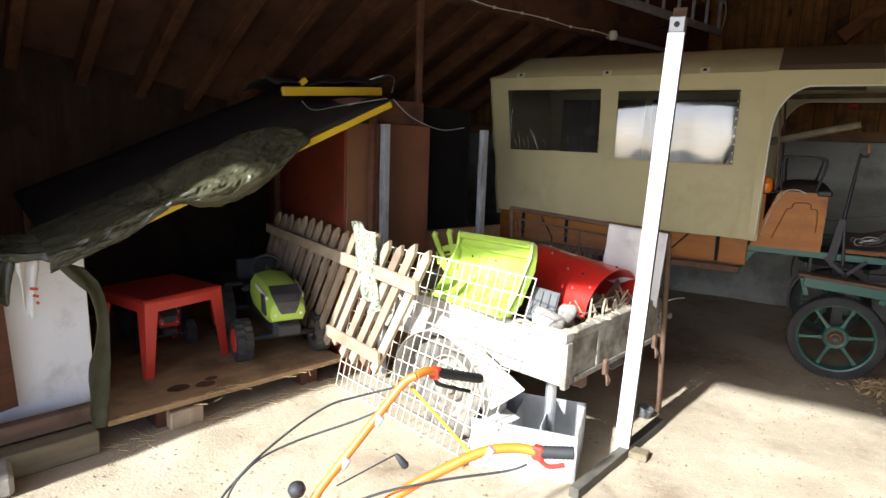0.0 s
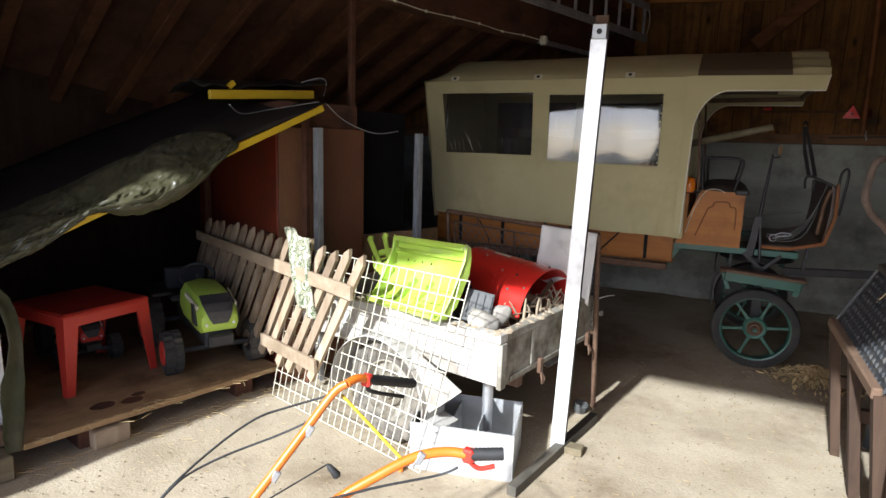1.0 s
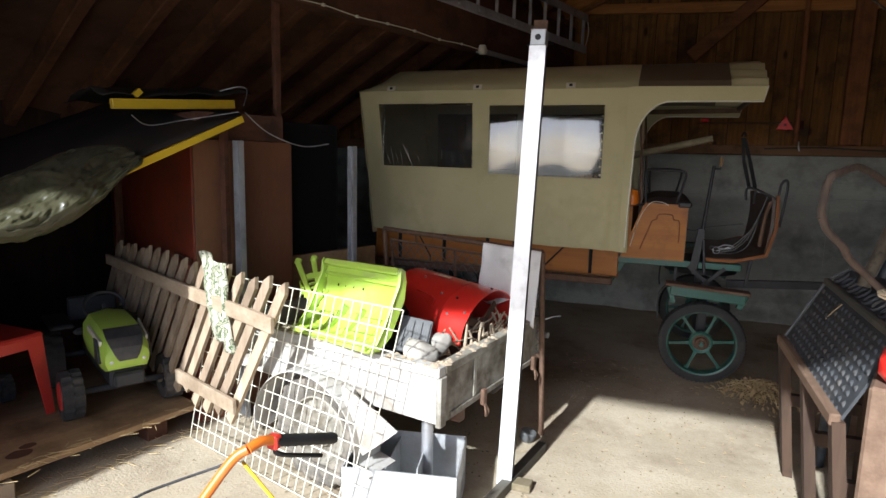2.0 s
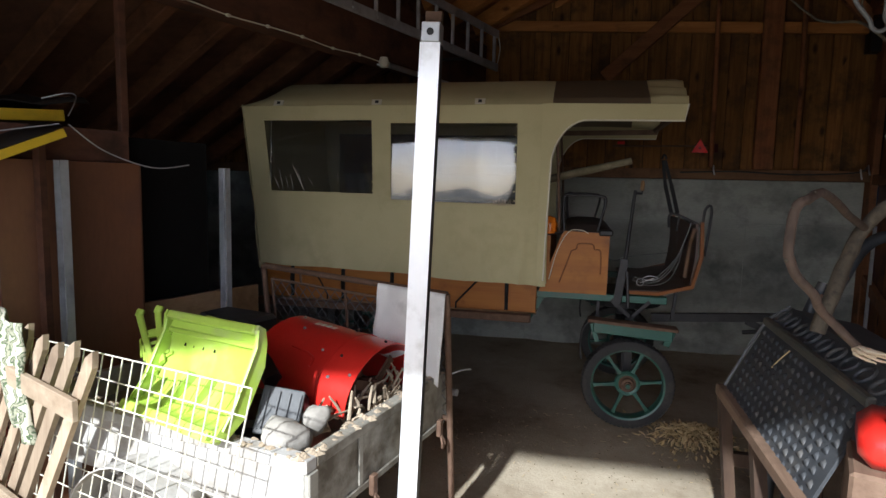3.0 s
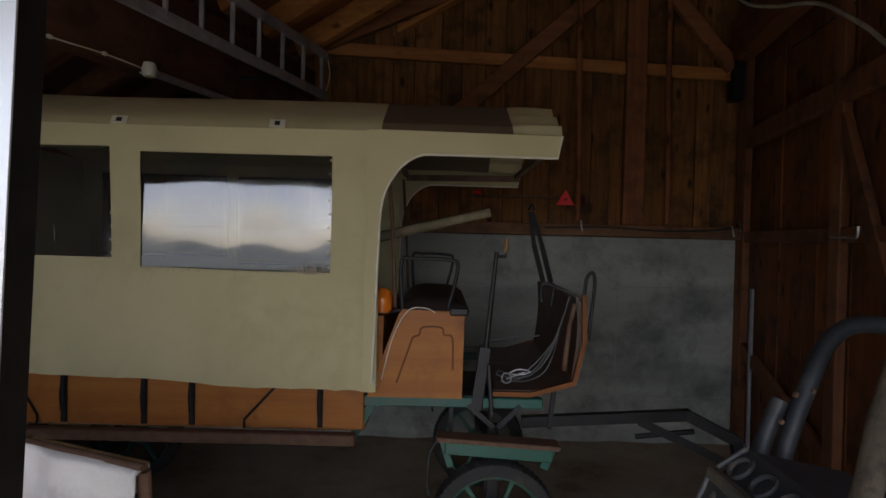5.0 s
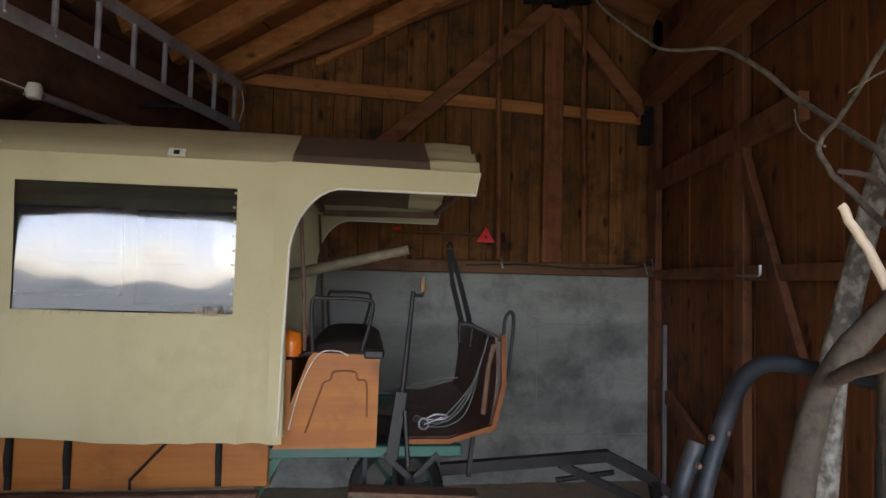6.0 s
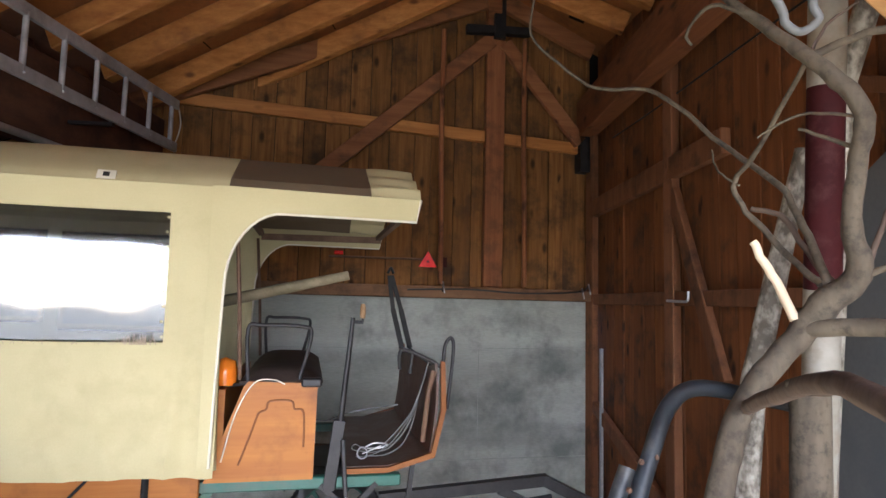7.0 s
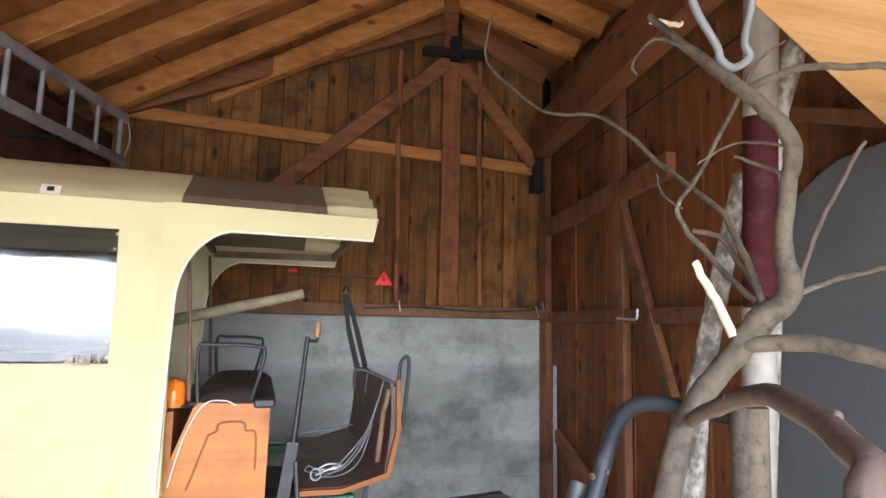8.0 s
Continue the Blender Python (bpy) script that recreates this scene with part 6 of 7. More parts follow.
for k, pts in enumerate(([(-2.30, 2.75, 1.86), (-2.25, 2.9, 1.75), (-2.15, 3.1, 1.68), (-2.05, 3.25, 1.70)], [(-2.32, 2.72, 1.86), (-2.5, 2.5, 1.80), (-2.55, 2.3, 1.76), (-2.5, 2.15, 1.80)], [(-2.6, 2.9, 2.0), (-2.5, 2.95, 2.03), (-2.4, 2.9, 2.0), (-2.33, 2.78, 1.9)])):
    b = B()
    tube(b, spline(pts, 6), 0.003, 5)
    tagged(part("bent_wire", b, M_STEEL), "thin bent wire end above the lid", "wire", group="bent wires")


def ridge(x, y, z=0.0):
    """Sharp folds."""
    return 1 - 2 * abs(nz(x, y, z))


def tarp(u, v):
    """u along the edge from the low end, v from the back over the edge and down."""
    e = E0.lerp(E1, -0.02 + 0.69 * u)
    neck = math.exp(-((u - 0.40) / 0.10) ** 2)
    tip = max(0, (u - 0.86) / 0.14)
    roll = math.sin(math.pi * min(1, max(0, (u - 0.38) / 0.62)))
    low = (0.045 + 0.115 * roll) * (1 - 0.9 * neck) * (1 - 0.5 * tip)
    fat = (0.25 if u < 0.4 else 1.0) * (1 - 0.7 * neck) * (1 - 0.55 * tip * tip)
    if v < 0.6:
        t_ = v / 0.6
        p = e + BK * (0.50 * (1 - t_) * (1 - 0.5 * tip)) + Vector((0.03 * t_, 0, 0.04 + 0.075 * math.sin(math.pi * t_) * fat))
    else:
        t_ = (v - 0.6) / 0.4
        bulge = 0.07 * math.sin(math.pi * min(1, t_ * 0.92)) * fat
        p = e + Vector((0.03 + bulge, -bulge * 0.35, 0.05 - low * t_ - 0.05 * (1 - fat) * t_))
    f = 0.016 * nz(u * 6, v * 4) + 0.013 * ridge(u * 11 + v * 4, v * 8 - u * 5, 2) + 0.007 * ridge(u * 34 + v * 9, v * 20, 5) + 0.016 * neck * math.sin(v * 9)
    return p + Vector((f, -0.3 * f, 0.7 * f))


b = B()
cloth(b, tarp, 150, 80, (-0.003, 0.001, -0.004))
tagged(part("tarpaulin", b, M_TARP, smooth=180), "shiny olive green crumpled tarpaulin thrown over the lid", "tarpaulin")
b = B()
lefts = [0.93, 1.0, 1.075, 1.10, 1.105, 1.09, 1.06, 1.05, 1.05, 1.05, 1.06]
rights = [1.07, 1.135, 1.16, 1.168, 1.168, 1.165, 1.16, 1.15, 1.14, 1.13, 1.12]


def flap(u, v):
    """u across the strip, v from the lid down to the floor."""
    q = min(9.999, v * 10)
    k, f = int(q), q - int(q)
    y0_, y1_ = lefts[k] + (lefts[k + 1] - lefts[k]) * f, rights[k] + (rights[k + 1] - rights[k]) * f
    return Vector((-2.85 + 0.009 * math.sin(u * 5 + v * 4) + 0.012 * nz(u * 2, v * 7), y0_ + (y1_ - y0_) * u, 1.01 - 0.87 * v - 0.05 * u * (1 - v)))


sheet(b, flap, 14, 40, 0.005)
tagged(part("tarpaulin_flap", b, M_FLAP, smooth=180), "narrow olive tarpaulin flap hanging to the floor", "tarpaulin")
b = B()


def bunch(u, v):
    """u from the lid's corner outwards, v from the front hem up and back."""
    p = Vector((-2.845, 0.985, 0.985)).lerp(Vector((-3.36, 0.60, 1.035)), u)
    rise = 0.035 * min(1, v / 0.2)
    back = max(0, v - 0.2) / 0.8
    f = 0.012 * ridge(u * 5 + v * 2, v * 5, 1) + 0.006 * ridge(u * 14, v * 12, 4) + 0.016 * nz(u * 4, v * 3)
    return p + BK * (0.30 * back) + Vector((0.3 * f, -0.3 * f, rise + 0.015 * math.sin(math.pi * 0.6 * back) - 0.03 * u + f))


cloth(b, bunch, 60, 40, (-0.003, 0.001, -0.004))
tagged(part("tarpaulin_bundle", b, M_TARP, smooth=180), "bunched olive tarpaulin at the corner of the lid", "tarpaulin")

# ---- white board, low timbers and rags ----
b = B()
box(b, (-0.012, 0.0, 0.0), (0.012, 0.545, 0.80), bev=0.004)
tagged(part("white_board", b, M_WHITE), "plain white board standing behind the tarpaulin flap", "board").matrix_world = pose(-3.27, 0.70, 0.16, 0, -3, -14)
b = B()
box(b, (-0.03, -0.3, 0.0), (0.03, 0.56, 0.085), bev=0.005)
tagged(part("brown_plank", b, M_OLDPLANK), "worn brown plank under the white board", "plank").matrix_world = pose(-3.14, 0.60, 0.122, 0, 0, -14)
b = B()
box(b, (-0.06, -0.5, 0.0), (0.06, 0.60, 0.12), bev=0.006)
tagged(part("low_beam", b, M_OLDBEAM), "old greenish brown timber lying on the floor", "beam").matrix_world = pose(-3.06, 0.52, 0.0, 0, 0, -14)
b = B()
box(b, (-0.10, -0.14, 0.0), (0.10, 0.14, 0.11), bev=0.02)
tagged(part("concrete_block", b, M_STONE), "worn pale concrete block on the floor", "block").matrix_world = pose(-2.93, 0.58, 0.0, 0, 0, -20)
b = B()
bar(b, (-3.15, 0.80, 0.26), (-3.13, 0.76, 1.02), 0.025, 0.13, (0, 1, 0))
tagged(part("brown_stake", b, M_DARKBEAM), "brown wooden stake beside the white board", "stake")
for k, (yy, mt, lab) in enumerate(((0.86, M_CLOTH, "white rag with red stripes hung under the lid"), (0.76, M_TARP, "dark green rag hung under the lid"))):
    b = B()
    sheet(b, lambda u, v: Vector((-3.05 + 0.02 * math.sin(u * 8 + v * 4), yy + (0.10 - 0.06 * v) * u + 0.04 * v, 1.0 - (0.28 - 0.08 * k) * v + 0.02 * nz(u * 4, v * 4))), 10, 12, 0.004)
    rg = tagged(part("rag", b, mt, smooth=180), lab, "rag", group="rags")
    if not k:
        b = B()
        for q_ in range(3):
            bar(b, (-3.026, yy + 0.05 + 0.012 * q_, 0.86 - 0.035 * q_), (-3.026, yy + 0.085, 0.85 - 0.035 * q_), 0.004, 0.012)
        part("stripe", b, M_REDP, rg)

# ---- motor tiller handles ----
til = thing("tiller", "orange tubular tiller handlebar with black grips", "tiller", (0, 0, -0.018))
arm1 = [(-0.925, 1.0, 0.925), (-0.955, 0.975, 0.90), (-1.005, 0.905, 0.80), (-1.055, 0.815, 0.69), (-1.085, 0.745, 0.615), (-1.09, 0.68, 0.54), (-1.13, 0.58, 0.34), (-1.18, 0.50, 0.16)]
arm2 = [(-0.515, 0.945, 0.835), (-0.565, 0.925, 0.838), (-0.63, 0.88, 0.828), (-0.70, 0.82, 0.79), (-0.80, 0.735, 0.72), (-0.94, 0.63, 0.58), (-1.06, 0.54, 0.40), (-1.17, 0.48, 0.16)]
b = B()
tube(b, spline(arm1, 5), 0.013, 10)
tube(b, spline([(-0.925, 1.0, 0.925), (-0.915, 1.04, 0.93), (-0.905, 1.08, 0.915)], 4), 0.013, 10)
part("handle_tube", b, M_TILLER, til, "", 60)
b = B()
tube(b, spline(arm2, 5), 0.013, 10)
part("handle_tube", b, M_TILLER, til, "", 60)
b = B()
tube(b, [(-0.95, 1.01, 0.88), (-0.675, 0.895, 0.80)], 0.0045, 8)
part("stay", b, M_YELLOW, til, "thin yellow stay", 60)
for p, q in (((-0.905, 1.08, 0.915), (-0.862, 1.30, 0.83)), ((-0.505, 0.948, 0.835), (-0.425, 0.985, 0.84))):
    p, q = Vector(p), Vector(q)
    b = B()
    pts = [p.lerp(q, k / 16) for k in range(17)]
    tube(b, pts, [0.0155 + (0.002 if k % 2 else 0) for k in range(17)], 12)
    gp_ = part("grip", b, M_RUBBER, til, "ribbed black rubber grip", 60)
    b = B()
    d = (q - p).normalized()
    tube(b, spline([p + Vector((0, 0, -0.02)), p + d * 0.03 + Vector((0.0, -0.01, -0.035)), p + d * (q - p).length * 0.8 + Vector((0.0, -0.012, -0.045 if p.x < -0.8 else -0.028))], 5), 0.007, 6)
    part("lever", b, M_RUBBER if p.x < -0.8 else M_REDP, til, "brake lever", 60)
    b = B()
    box(b, (-0.018, -0.014, -0.022), (0.014, 0.014, 0.016), Matrix.Translation(p), 0.005)
    part("clamp", b, M_REDP, til, "red lever clamp")
b = B()
tube(b, [(-1.06, 0.80, 0.62), (-0.90, 0.865, 0.74)], 0.0025, 6)
rod = part("throttle_rod", b, M_IRON, til)
b = B()
tube(b, [(-0.90, 0.865, 0.742), (-0.893, 0.868, 0.735), (-0.872, 0.875, 0.71), (-0.868, 0.876, 0.705)], [0.003, 0.008, 0.0125, 0.007], 10)
part("knob", b, M_RUBBER, rod, "black oval knob", 60)
b = B()
lathe(b, [(0, 0), (0.02, 0.004), (0.026, 0.02), (0.02, 0.035), (0, 0.04)], pose(-1.12, 0.70, 0.62), 14)
tube(b, [(-1.12, 0.70, 0.62), (-1.12, 0.62, 0.42)], 0.006, 6)
part("gear_knob", b, M_RUBBER, til, "round black gear knob", 60)
for pts in ([(-0.95, 1.0, 0.90), (-1.0, 0.975, 0.875), (-1.07, 0.91, 0.855), (-1.129, 0.838, 0.835), (-1.19, 0.735, 0.775), (-1.24, 0.61, 0.69), (-1.25, 0.52, 0.60), (-1.22, 0.49, 0.40), (-1.19, 0.48, 0.2)], [(-0.99, 0.925, 0.83), (-1.065, 0.865, 0.79), (-1.18, 0.735, 0.745), (-1.23, 0.63, 0.705), (-1.24, 0.55, 0.62), (-1.21, 0.49, 0.40), (-1.18, 0.48, 0.2)], [(-0.53, 0.93, 0.80), (-0.579, 0.909, 0.775), (-0.71, 0.785, 0.765), (-0.84, 0.67, 0.735), (-0.95, 0.58, 0.66), (-1.10, 0.5, 0.4), (-1.17, 0.48, 0.2)]):
    b = B()
    tube(b, spline(pts, 7), 0.0036, 6)
    part("cable", b, M_RUBBER, til, "black control cable", 60)
for k, p in enumerate((arm1[2], arm1[3], arm2[2])):
    b = B()
    box(b, (-0.010, -0.006, -0.018), (0.010, 0.006, 0.018), Matrix.Translation(Vector(p) + Vector((0.014, 0.0, 0.0))) @ pose(0, 0, 0, 0, 30, 30), 0.003)
    part("clip", b, M_STEEL, til)
b = B()
box(b, (-1.34, 0.34, 0.018), (-1.06, 0.60, 0.19), bev=0.03)
part("gear_housing", b, M_TILLER, til, "orange gear housing")
b = B()
box(b, (-0.012, -0.03, 0), (0.012, 0.03, 0.045), bev=0.006)
tagged(part("orange_cap", b, M_TILLER), "small orange plastic cap on the floor", "cap").matrix_world = pose(-1.30, 2.02, 0.0, 0, 0, 20)


# ---- overhead: ladder, lamp, hook, beam ----
lad = thing("ladder", "long dull aluminium ladder hung under the roof", "ladder")
A0, A1 = -1.05, -5.2


def lp(a, z):
    return (*on_line(-2.33, a), z)


for z in (2.79, 3.11):
    b = B()
    bar(b, lp(A0, z), lp(A1, z + 0.02), 0.026, 0.07, bev=0.004)
    part("rail", b, M_ALU, lad)
k = 0
a = A0 - 0.08
while a > A1:
    b = B()
    tube(b, [lp(a, 2.80), lp(a, 3.11)], 0.016, 8)
    part("rung", b, M_ALU, lad, "", 60)
    b = B()
    bmesh.ops.create_icosphere(b, subdivisions=1, radius=0.009, matrix=Matrix.Translation(Vector(lp(a, 2.79)) + Vector((0.016, -0.006, 0))))
    part("rivet", b, M_STEEL, lad)
    a -= 0.27
b = B()
tube(b, spline([lp(A0, 3.12), lp(A0 + 0.05, 3.0), lp(A0 + 0.03, 2.9), lp(A0 - 0.02, 2.80)], 5), 0.005, 6)
part("cord", b, M_PIPING, lad)
for a in (-1.8, -4.2):
    b = B()
    bar(b, (*on_line(-2.60, a), 2.75), (*on_line(-2.30, a), 2.735), 0.03, 0.02)
    tagged(part("ladder_bracket", b, M_IRON), "dark iron bracket holding the ladder", "bracket", group="ladder brackets")

lamp = thing("tube_lamp", "unlit tube lamp with a clear holder on the beam", "lamp")
p0, p1 = Vector((*on_line(-2.54, run(-1.60, 5.09)), 2.56)), Vector((*on_line(-2.54, run(-1.60, 5.09) + 1.1), 2.555))
b = B()
tube(b, [p0, p1], 0.022, 12)
part("tube", b, M_STEEL, lamp, "grey unlit tube", 60)
b = B()
lathe(b, [(0, -0.04), (0.03, -0.035), (0.042, 0.0), (0.03, 0.04), (0, 0.045)], Matrix.Translation(p0 + Vector((-0.02, -0.04, 0.01))), 14)
part("holder", b, M_PIPING, lamp, "pale plastic lamp holder", 60)
b = B()
box(b, (-0.03, -0.03, 0), (0.03, 0.03, 0.05), Matrix.Translation(p0 + Vector((-0.06, 0.02, 0.0))))
part("base", b, M_STEEL, lamp)
b = B()
LP = Vector((-1.60, 5.08, 2.575))
pw = [LP + Vector((-0.309, -0.951, 0.002)) * (0.30 * k) + Vector((0, 0, 0.008 * math.sin(k * 2.3))) for k in range(14)]
tube(b, spline(pw, 3), 0.004, 6)
for q in pw[1:]:
    box(b, (-0.008, -0.012, -0.008), (0.008, 0.012, 0.008), Matrix.Translation(q))
tagged(part("cable_wire", b, M_PIPING, smooth=60), "pale electric wire clipped along the beam", "wire")

hk = [(0.735, 2.555, 2.30), (0.734, 2.555, 2.215), (0.781, 2.558, 2.148), (0.791, 2.561, 2.127), (0.809, 2.552, 2.112), (0.823, 2.534, 2.125), (0.811, 2.531, 2.148), (0.801, 2.504, 2.20), (0.803, 2.50, 2.30)]
b = B()
tube(b, spline(hk, 6), 0.0065, 10)
tagged(part("steel_hook", b, M_HOOK, smooth=60), "bent pale steel hook hanging from the timber", "hook")
b = B()
m, n_ = along((0.55, 2.42, 2.35), (2.3, 3.22, 2.35))
box(b, (0, -0.46, -0.035), (n_, 0.055, 0.05), m, 0.006)
tagged(part("timber_shelf", b, M_PINE), "broad orange pine timber overhead", "timber", kind="structure")

# red reflectors on a hanging light bar
rf = thing("light_bar", "thin grey bar with red triangle reflectors on the gable", "light bar")
b = B()
tube(b, [(0.26, 6.61, 2.045), (1.12, 6.61, 2.05)], 0.009, 6)
part("bar", b, M_RUST, rf)
b = B()
box(b, (0.30, 6.58, 2.06), (0.37, 6.60, 2.09), bev=0.004)
part("reflector_strip", b, M_REDREF, rf, "red reflector strip")
for x in (1.055,):
    b = B()
    prism(b, [(x - 0.075, 1.985), (x + 0.075, 1.985), (x, 2.115)], 6.575, 6.595)
    t_ = part("reflector", b, M_REDREF, rf, "red triangle reflector")
    b = B()
    prism(b, [(x - 0.014, 2.022), (x + 0.014, 2.022), (x, 2.046)], 6.571, 6.575)
    part("inner_triangle", b, M_MAROON, t_)
b = B()
tube(b, [(1.2, 6.61, 1.84), (1.2, 6.61, 1.80), (1.2, 6.66, 1.80)], 0.012, 6)
part("lamp_bracket", b, M_RUST, rf)
b = B()
box(b, (1.17, 6.60, 1.99), (1.22, 6.64, 2.07))
part("tail_lamp", b, M_MAROON, rf)
for x, z in ((1.195, 1.82), (2.50, 1.84), (2.44, 1.80)):
    b = B()
    tube(b, spline([(x, 6.62, z + 0.05), (x, 6.60, z), (x + 0.01, 6.60, z - 0.04)], 3), 0.007, 6)
    tagged(part("wall_hook", b, M_STEEL), "small steel hook on the sill", "hook", group="sill hooks")
b = B()
tube(b, spline([(0.9, 6.63, 1.80), (1.4, 6.625, 1.815), (1.9, 6.63, 1.795), (2.4, 6.625, 1.82), (2.5, 6.62, 1.88)], 6), 0.007, 6)
tagged(part("sill_cable", b, M_IRON), "black cable lying along the sill", "cable")

# ---- ribbed crate with cut branches ----
cr = thing("ribbed_crate", "black ribbed plastic crate leaning on a wooden frame", "crate")
C0, C1 = Vector((0.643, 3.29, 0.738)), Vector((0.815, 3.35, 1.046))
CT = Vector((0.085, -0.01, 0.075))
CD = Vector((0.03, -0.92, -0.045))
UP = C1 - C0
NR = CD.cross(UP).normalized()
if NR.x > 0:
    NR = -NR
b = B()
sheet(b, lambda u, v: C0 + CD * u + UP * v + NR * -0.004, 6, 6, 0.012)
part("front_sheet", b, M_BASKET, cr)
for k in range(17):
    for i in range(9):
        b = B()
        p = C0 + CD * ((k + 0.5 + 0.5 * (i % 2)) / 18) + UP * ((i + 0.6) / 9.6)
        q = p + CD * 0.022 - UP * 0.07
        tube(b, [p + NR * 0.002, p.lerp(q, 0.5) + NR * 0.010, q + NR * 0.002], [0.006, 0.011, 0.006], 6)
        part("rib", b, M_BASKET, cr, "", 60)
b = B()
bar(b, C1 + CD * -0.01 + NR * 0.012, C1 + CD + NR * 0.012, 0.03, 0.036, bev=0.006)
part("frame_bar", b, M_CRATEBAR, cr, "dusty olive edge bar")
b = B()
tube(b, [C0 + NR * 0.014 - CD * 0.01, C1 + NR * 0.014 - CD * 0.01, C1 + CT + NR * 0.01], 0.007, 8)
part("edge_rod", b, M_HOOK, cr, "thin pale steel edge rod", 60)
b = B()
bar(b, C0 + CD * -0.03 + NR * 0.015 - UP * 0.04, C0 + CD + NR * 0.015 - UP * 0.04, 0.04, 0.05, bev=0.006)
part("frame_bar", b, M_OLDPLANK, cr, "worn brown lower bar")
b = B()
sheet(b, lambda u, v: C1 + CD * u + CT * v, 8, 6, 0.012)
sheet(b, lambda u, v: C1 + CT + CD * u + Vector((0.26 * v, 0, -0.004 - 0.05 * v)), 8, 6, 0.012)
part("top_sheet", b, M_BASKET, cr)
for k in range(9):
    b = B()
    o = C1 + CD * ((k + 0.5) / 9) + CT * 0.45 + Vector((-0.004, 0, 0.010))
    ring = [o + CT.normalized() * (0.034 * math.cos(i * math.tau / 12)) + CD.normalized() * (0.03 * math.sin(i * math.tau / 12)) for i in range(13)]
    tube(b, ring, 0.007, 6, caps=False)
    part("scallop", b, M_BASKET, cr, "", 60)
b = B()
tube(b, spline([C0 + CD * 0.30 + UP * 0.62 + NR * 0.014, C0 + CD * 0.33 + UP * 0.75 + NR * 0.018, C0 + CD * 0.36 + UP * 0.90 + NR * 0.016], 4), 0.003, 5)
part("straw_stalk", b, M_STRAW, cr)
for f in (0.0, 0.5, 0.98):
    b = B()
    p = C0 + CD * f
    bar(b, (p.x + 0.07, p.y, 0.0), (p.x - 0.01, p.y, p.z - 0.01), 0.045, 0.06)
    bar(b, (p.x + 0.40, p.y, 0.0), (p.x + 0.36, p.y, 1.07), 0.05, 0.07)
    bar(b, (p.x + 0.03, p.y, 0.42), (p.x + 0.36, p.y, 0.42), 0.04, 0.06)
    part("trestle", b, M_DARKBOARD, cr, "dark timber trestle")

can = thing("fuel_can", "glossy red plastic fuel can beside the ribbed crate", "fuel can", (0.83, 2.28, 0.0), -20)
b = B()
box(b, (-0.085, -0.13, 0.90), (0.085, 0.13, 1.02), bev=0.035)
part("body", b, M_REDM, can, "", 80)
b = B()
lathe(b, [(0, 1.05), (0.022, 1.05), (0.026, 1.04), (0.026, 1.015), (0, 1.015)], pose(0, -0.07, 0), 14)
part("cap", b, M_BLACKP, can)
b = B()
box(b, (-0.10, -0.15, 0.0), (0.10, 0.15, 0.898), bev=0.01)
tagged(part("wooden_crate", b, M_OLDPLANK), "worn brown wooden crate standing under the red can", "crate").matrix_world = pose(0.83, 2.28, 0, 0, 0, -20)

limb = thing("cut_branch", "big grey cut tree branch with thin twigs stacked on the crate", "branch")
main = [(0.81, 2.81, 1.13), (0.878, 2.844, 1.33), (0.949, 2.864, 1.508), (1.048, 2.848, 1.628), (1.093, 2.807, 1.711), (1.118, 2.751, 1.768), (1.09, 2.74, 1.857), (1.071, 2.702, 1.973), (1.048, 2.669, 2.052), (1.016, 2.7, 2.125), (0.986, 2.752, 2.199), (0.968, 2.824, 2.282), (0.928, 2.921, 2.408)]
mr = [0.027, 0.026, 0.024, 0.025, 0.028, 0.024, 0.017, 0.016, 0.016, 0.015, 0.013, 0.011, 0.008]


def bough(name, pts, r0, r1, material=None, wob=0.004, parent=limb, rs=None, label=""):
    sp_ = spline(pts, 6)
    n_ = len(sp_)
    rad = []
    for i in range(n_):
        f = i / (n_ - 1)
        if rs:
            q = f * (len(rs) - 1)
            j = min(len(rs) - 2, int(q))
            r = rs[j] + (rs[j + 1] - rs[j]) * (q - j)
        else:
            r = r0 + (r1 - r0) * f
        rad.append(r * (1 + 0.10 * nz(i * 0.9, r0 * 90)))
        sp_[i] = sp_[i] + Vector((nz(i * 0.5, 1.0, r0 * 50), nz(i * 0.5, 5.0, r0 * 50), nz(i * 0.5, 9.0))) * wob
    b = B()
    tube(b, sp_, rad, 12 if (rs or r0 > 0.015) else 7)
    return part(name, b, material or M_BARK, parent, label, 70)


bough("trunk", main, 0.05, 0.01, rs=mr, label="thick grey bark limb")
bough("side_limb", [(1.07, 2.825, 1.665), (1.125, 2.70, 1.67), (1.147, 2.591, 1.645), (1.17, 2.45, 1.60)], 0.018, 0.014)
bough("loop_limb", [(0.71, 2.26, 1.215), (0.607, 2.219, 1.307), (0.546, 2.141, 1.374), (0.474, 2.097, 1.456), (0.483, 2.122, 1.576), (0.515, 2.145, 1.609), (0.628, 2.342, 1.627), (0.784, 2.606, 1.569), (0.94, 2.84, 1.51)], 0.012, 0.013, M_BARKD, label="crooked brown side limb")
bough("twig", [(1.101, 2.80, 1.74), (1.133, 2.893, 1.877), (1.158, 2.986, 1.986), (1.176, 3.194, 2.137), (1.092, 3.373, 2.335), (0.981, 3.534, 2.394), (0.885, 3.644, 2.521), (0.815, 3.684, 2.62), (0.809, 3.619, 2.744)], 0.009, 0.0035)
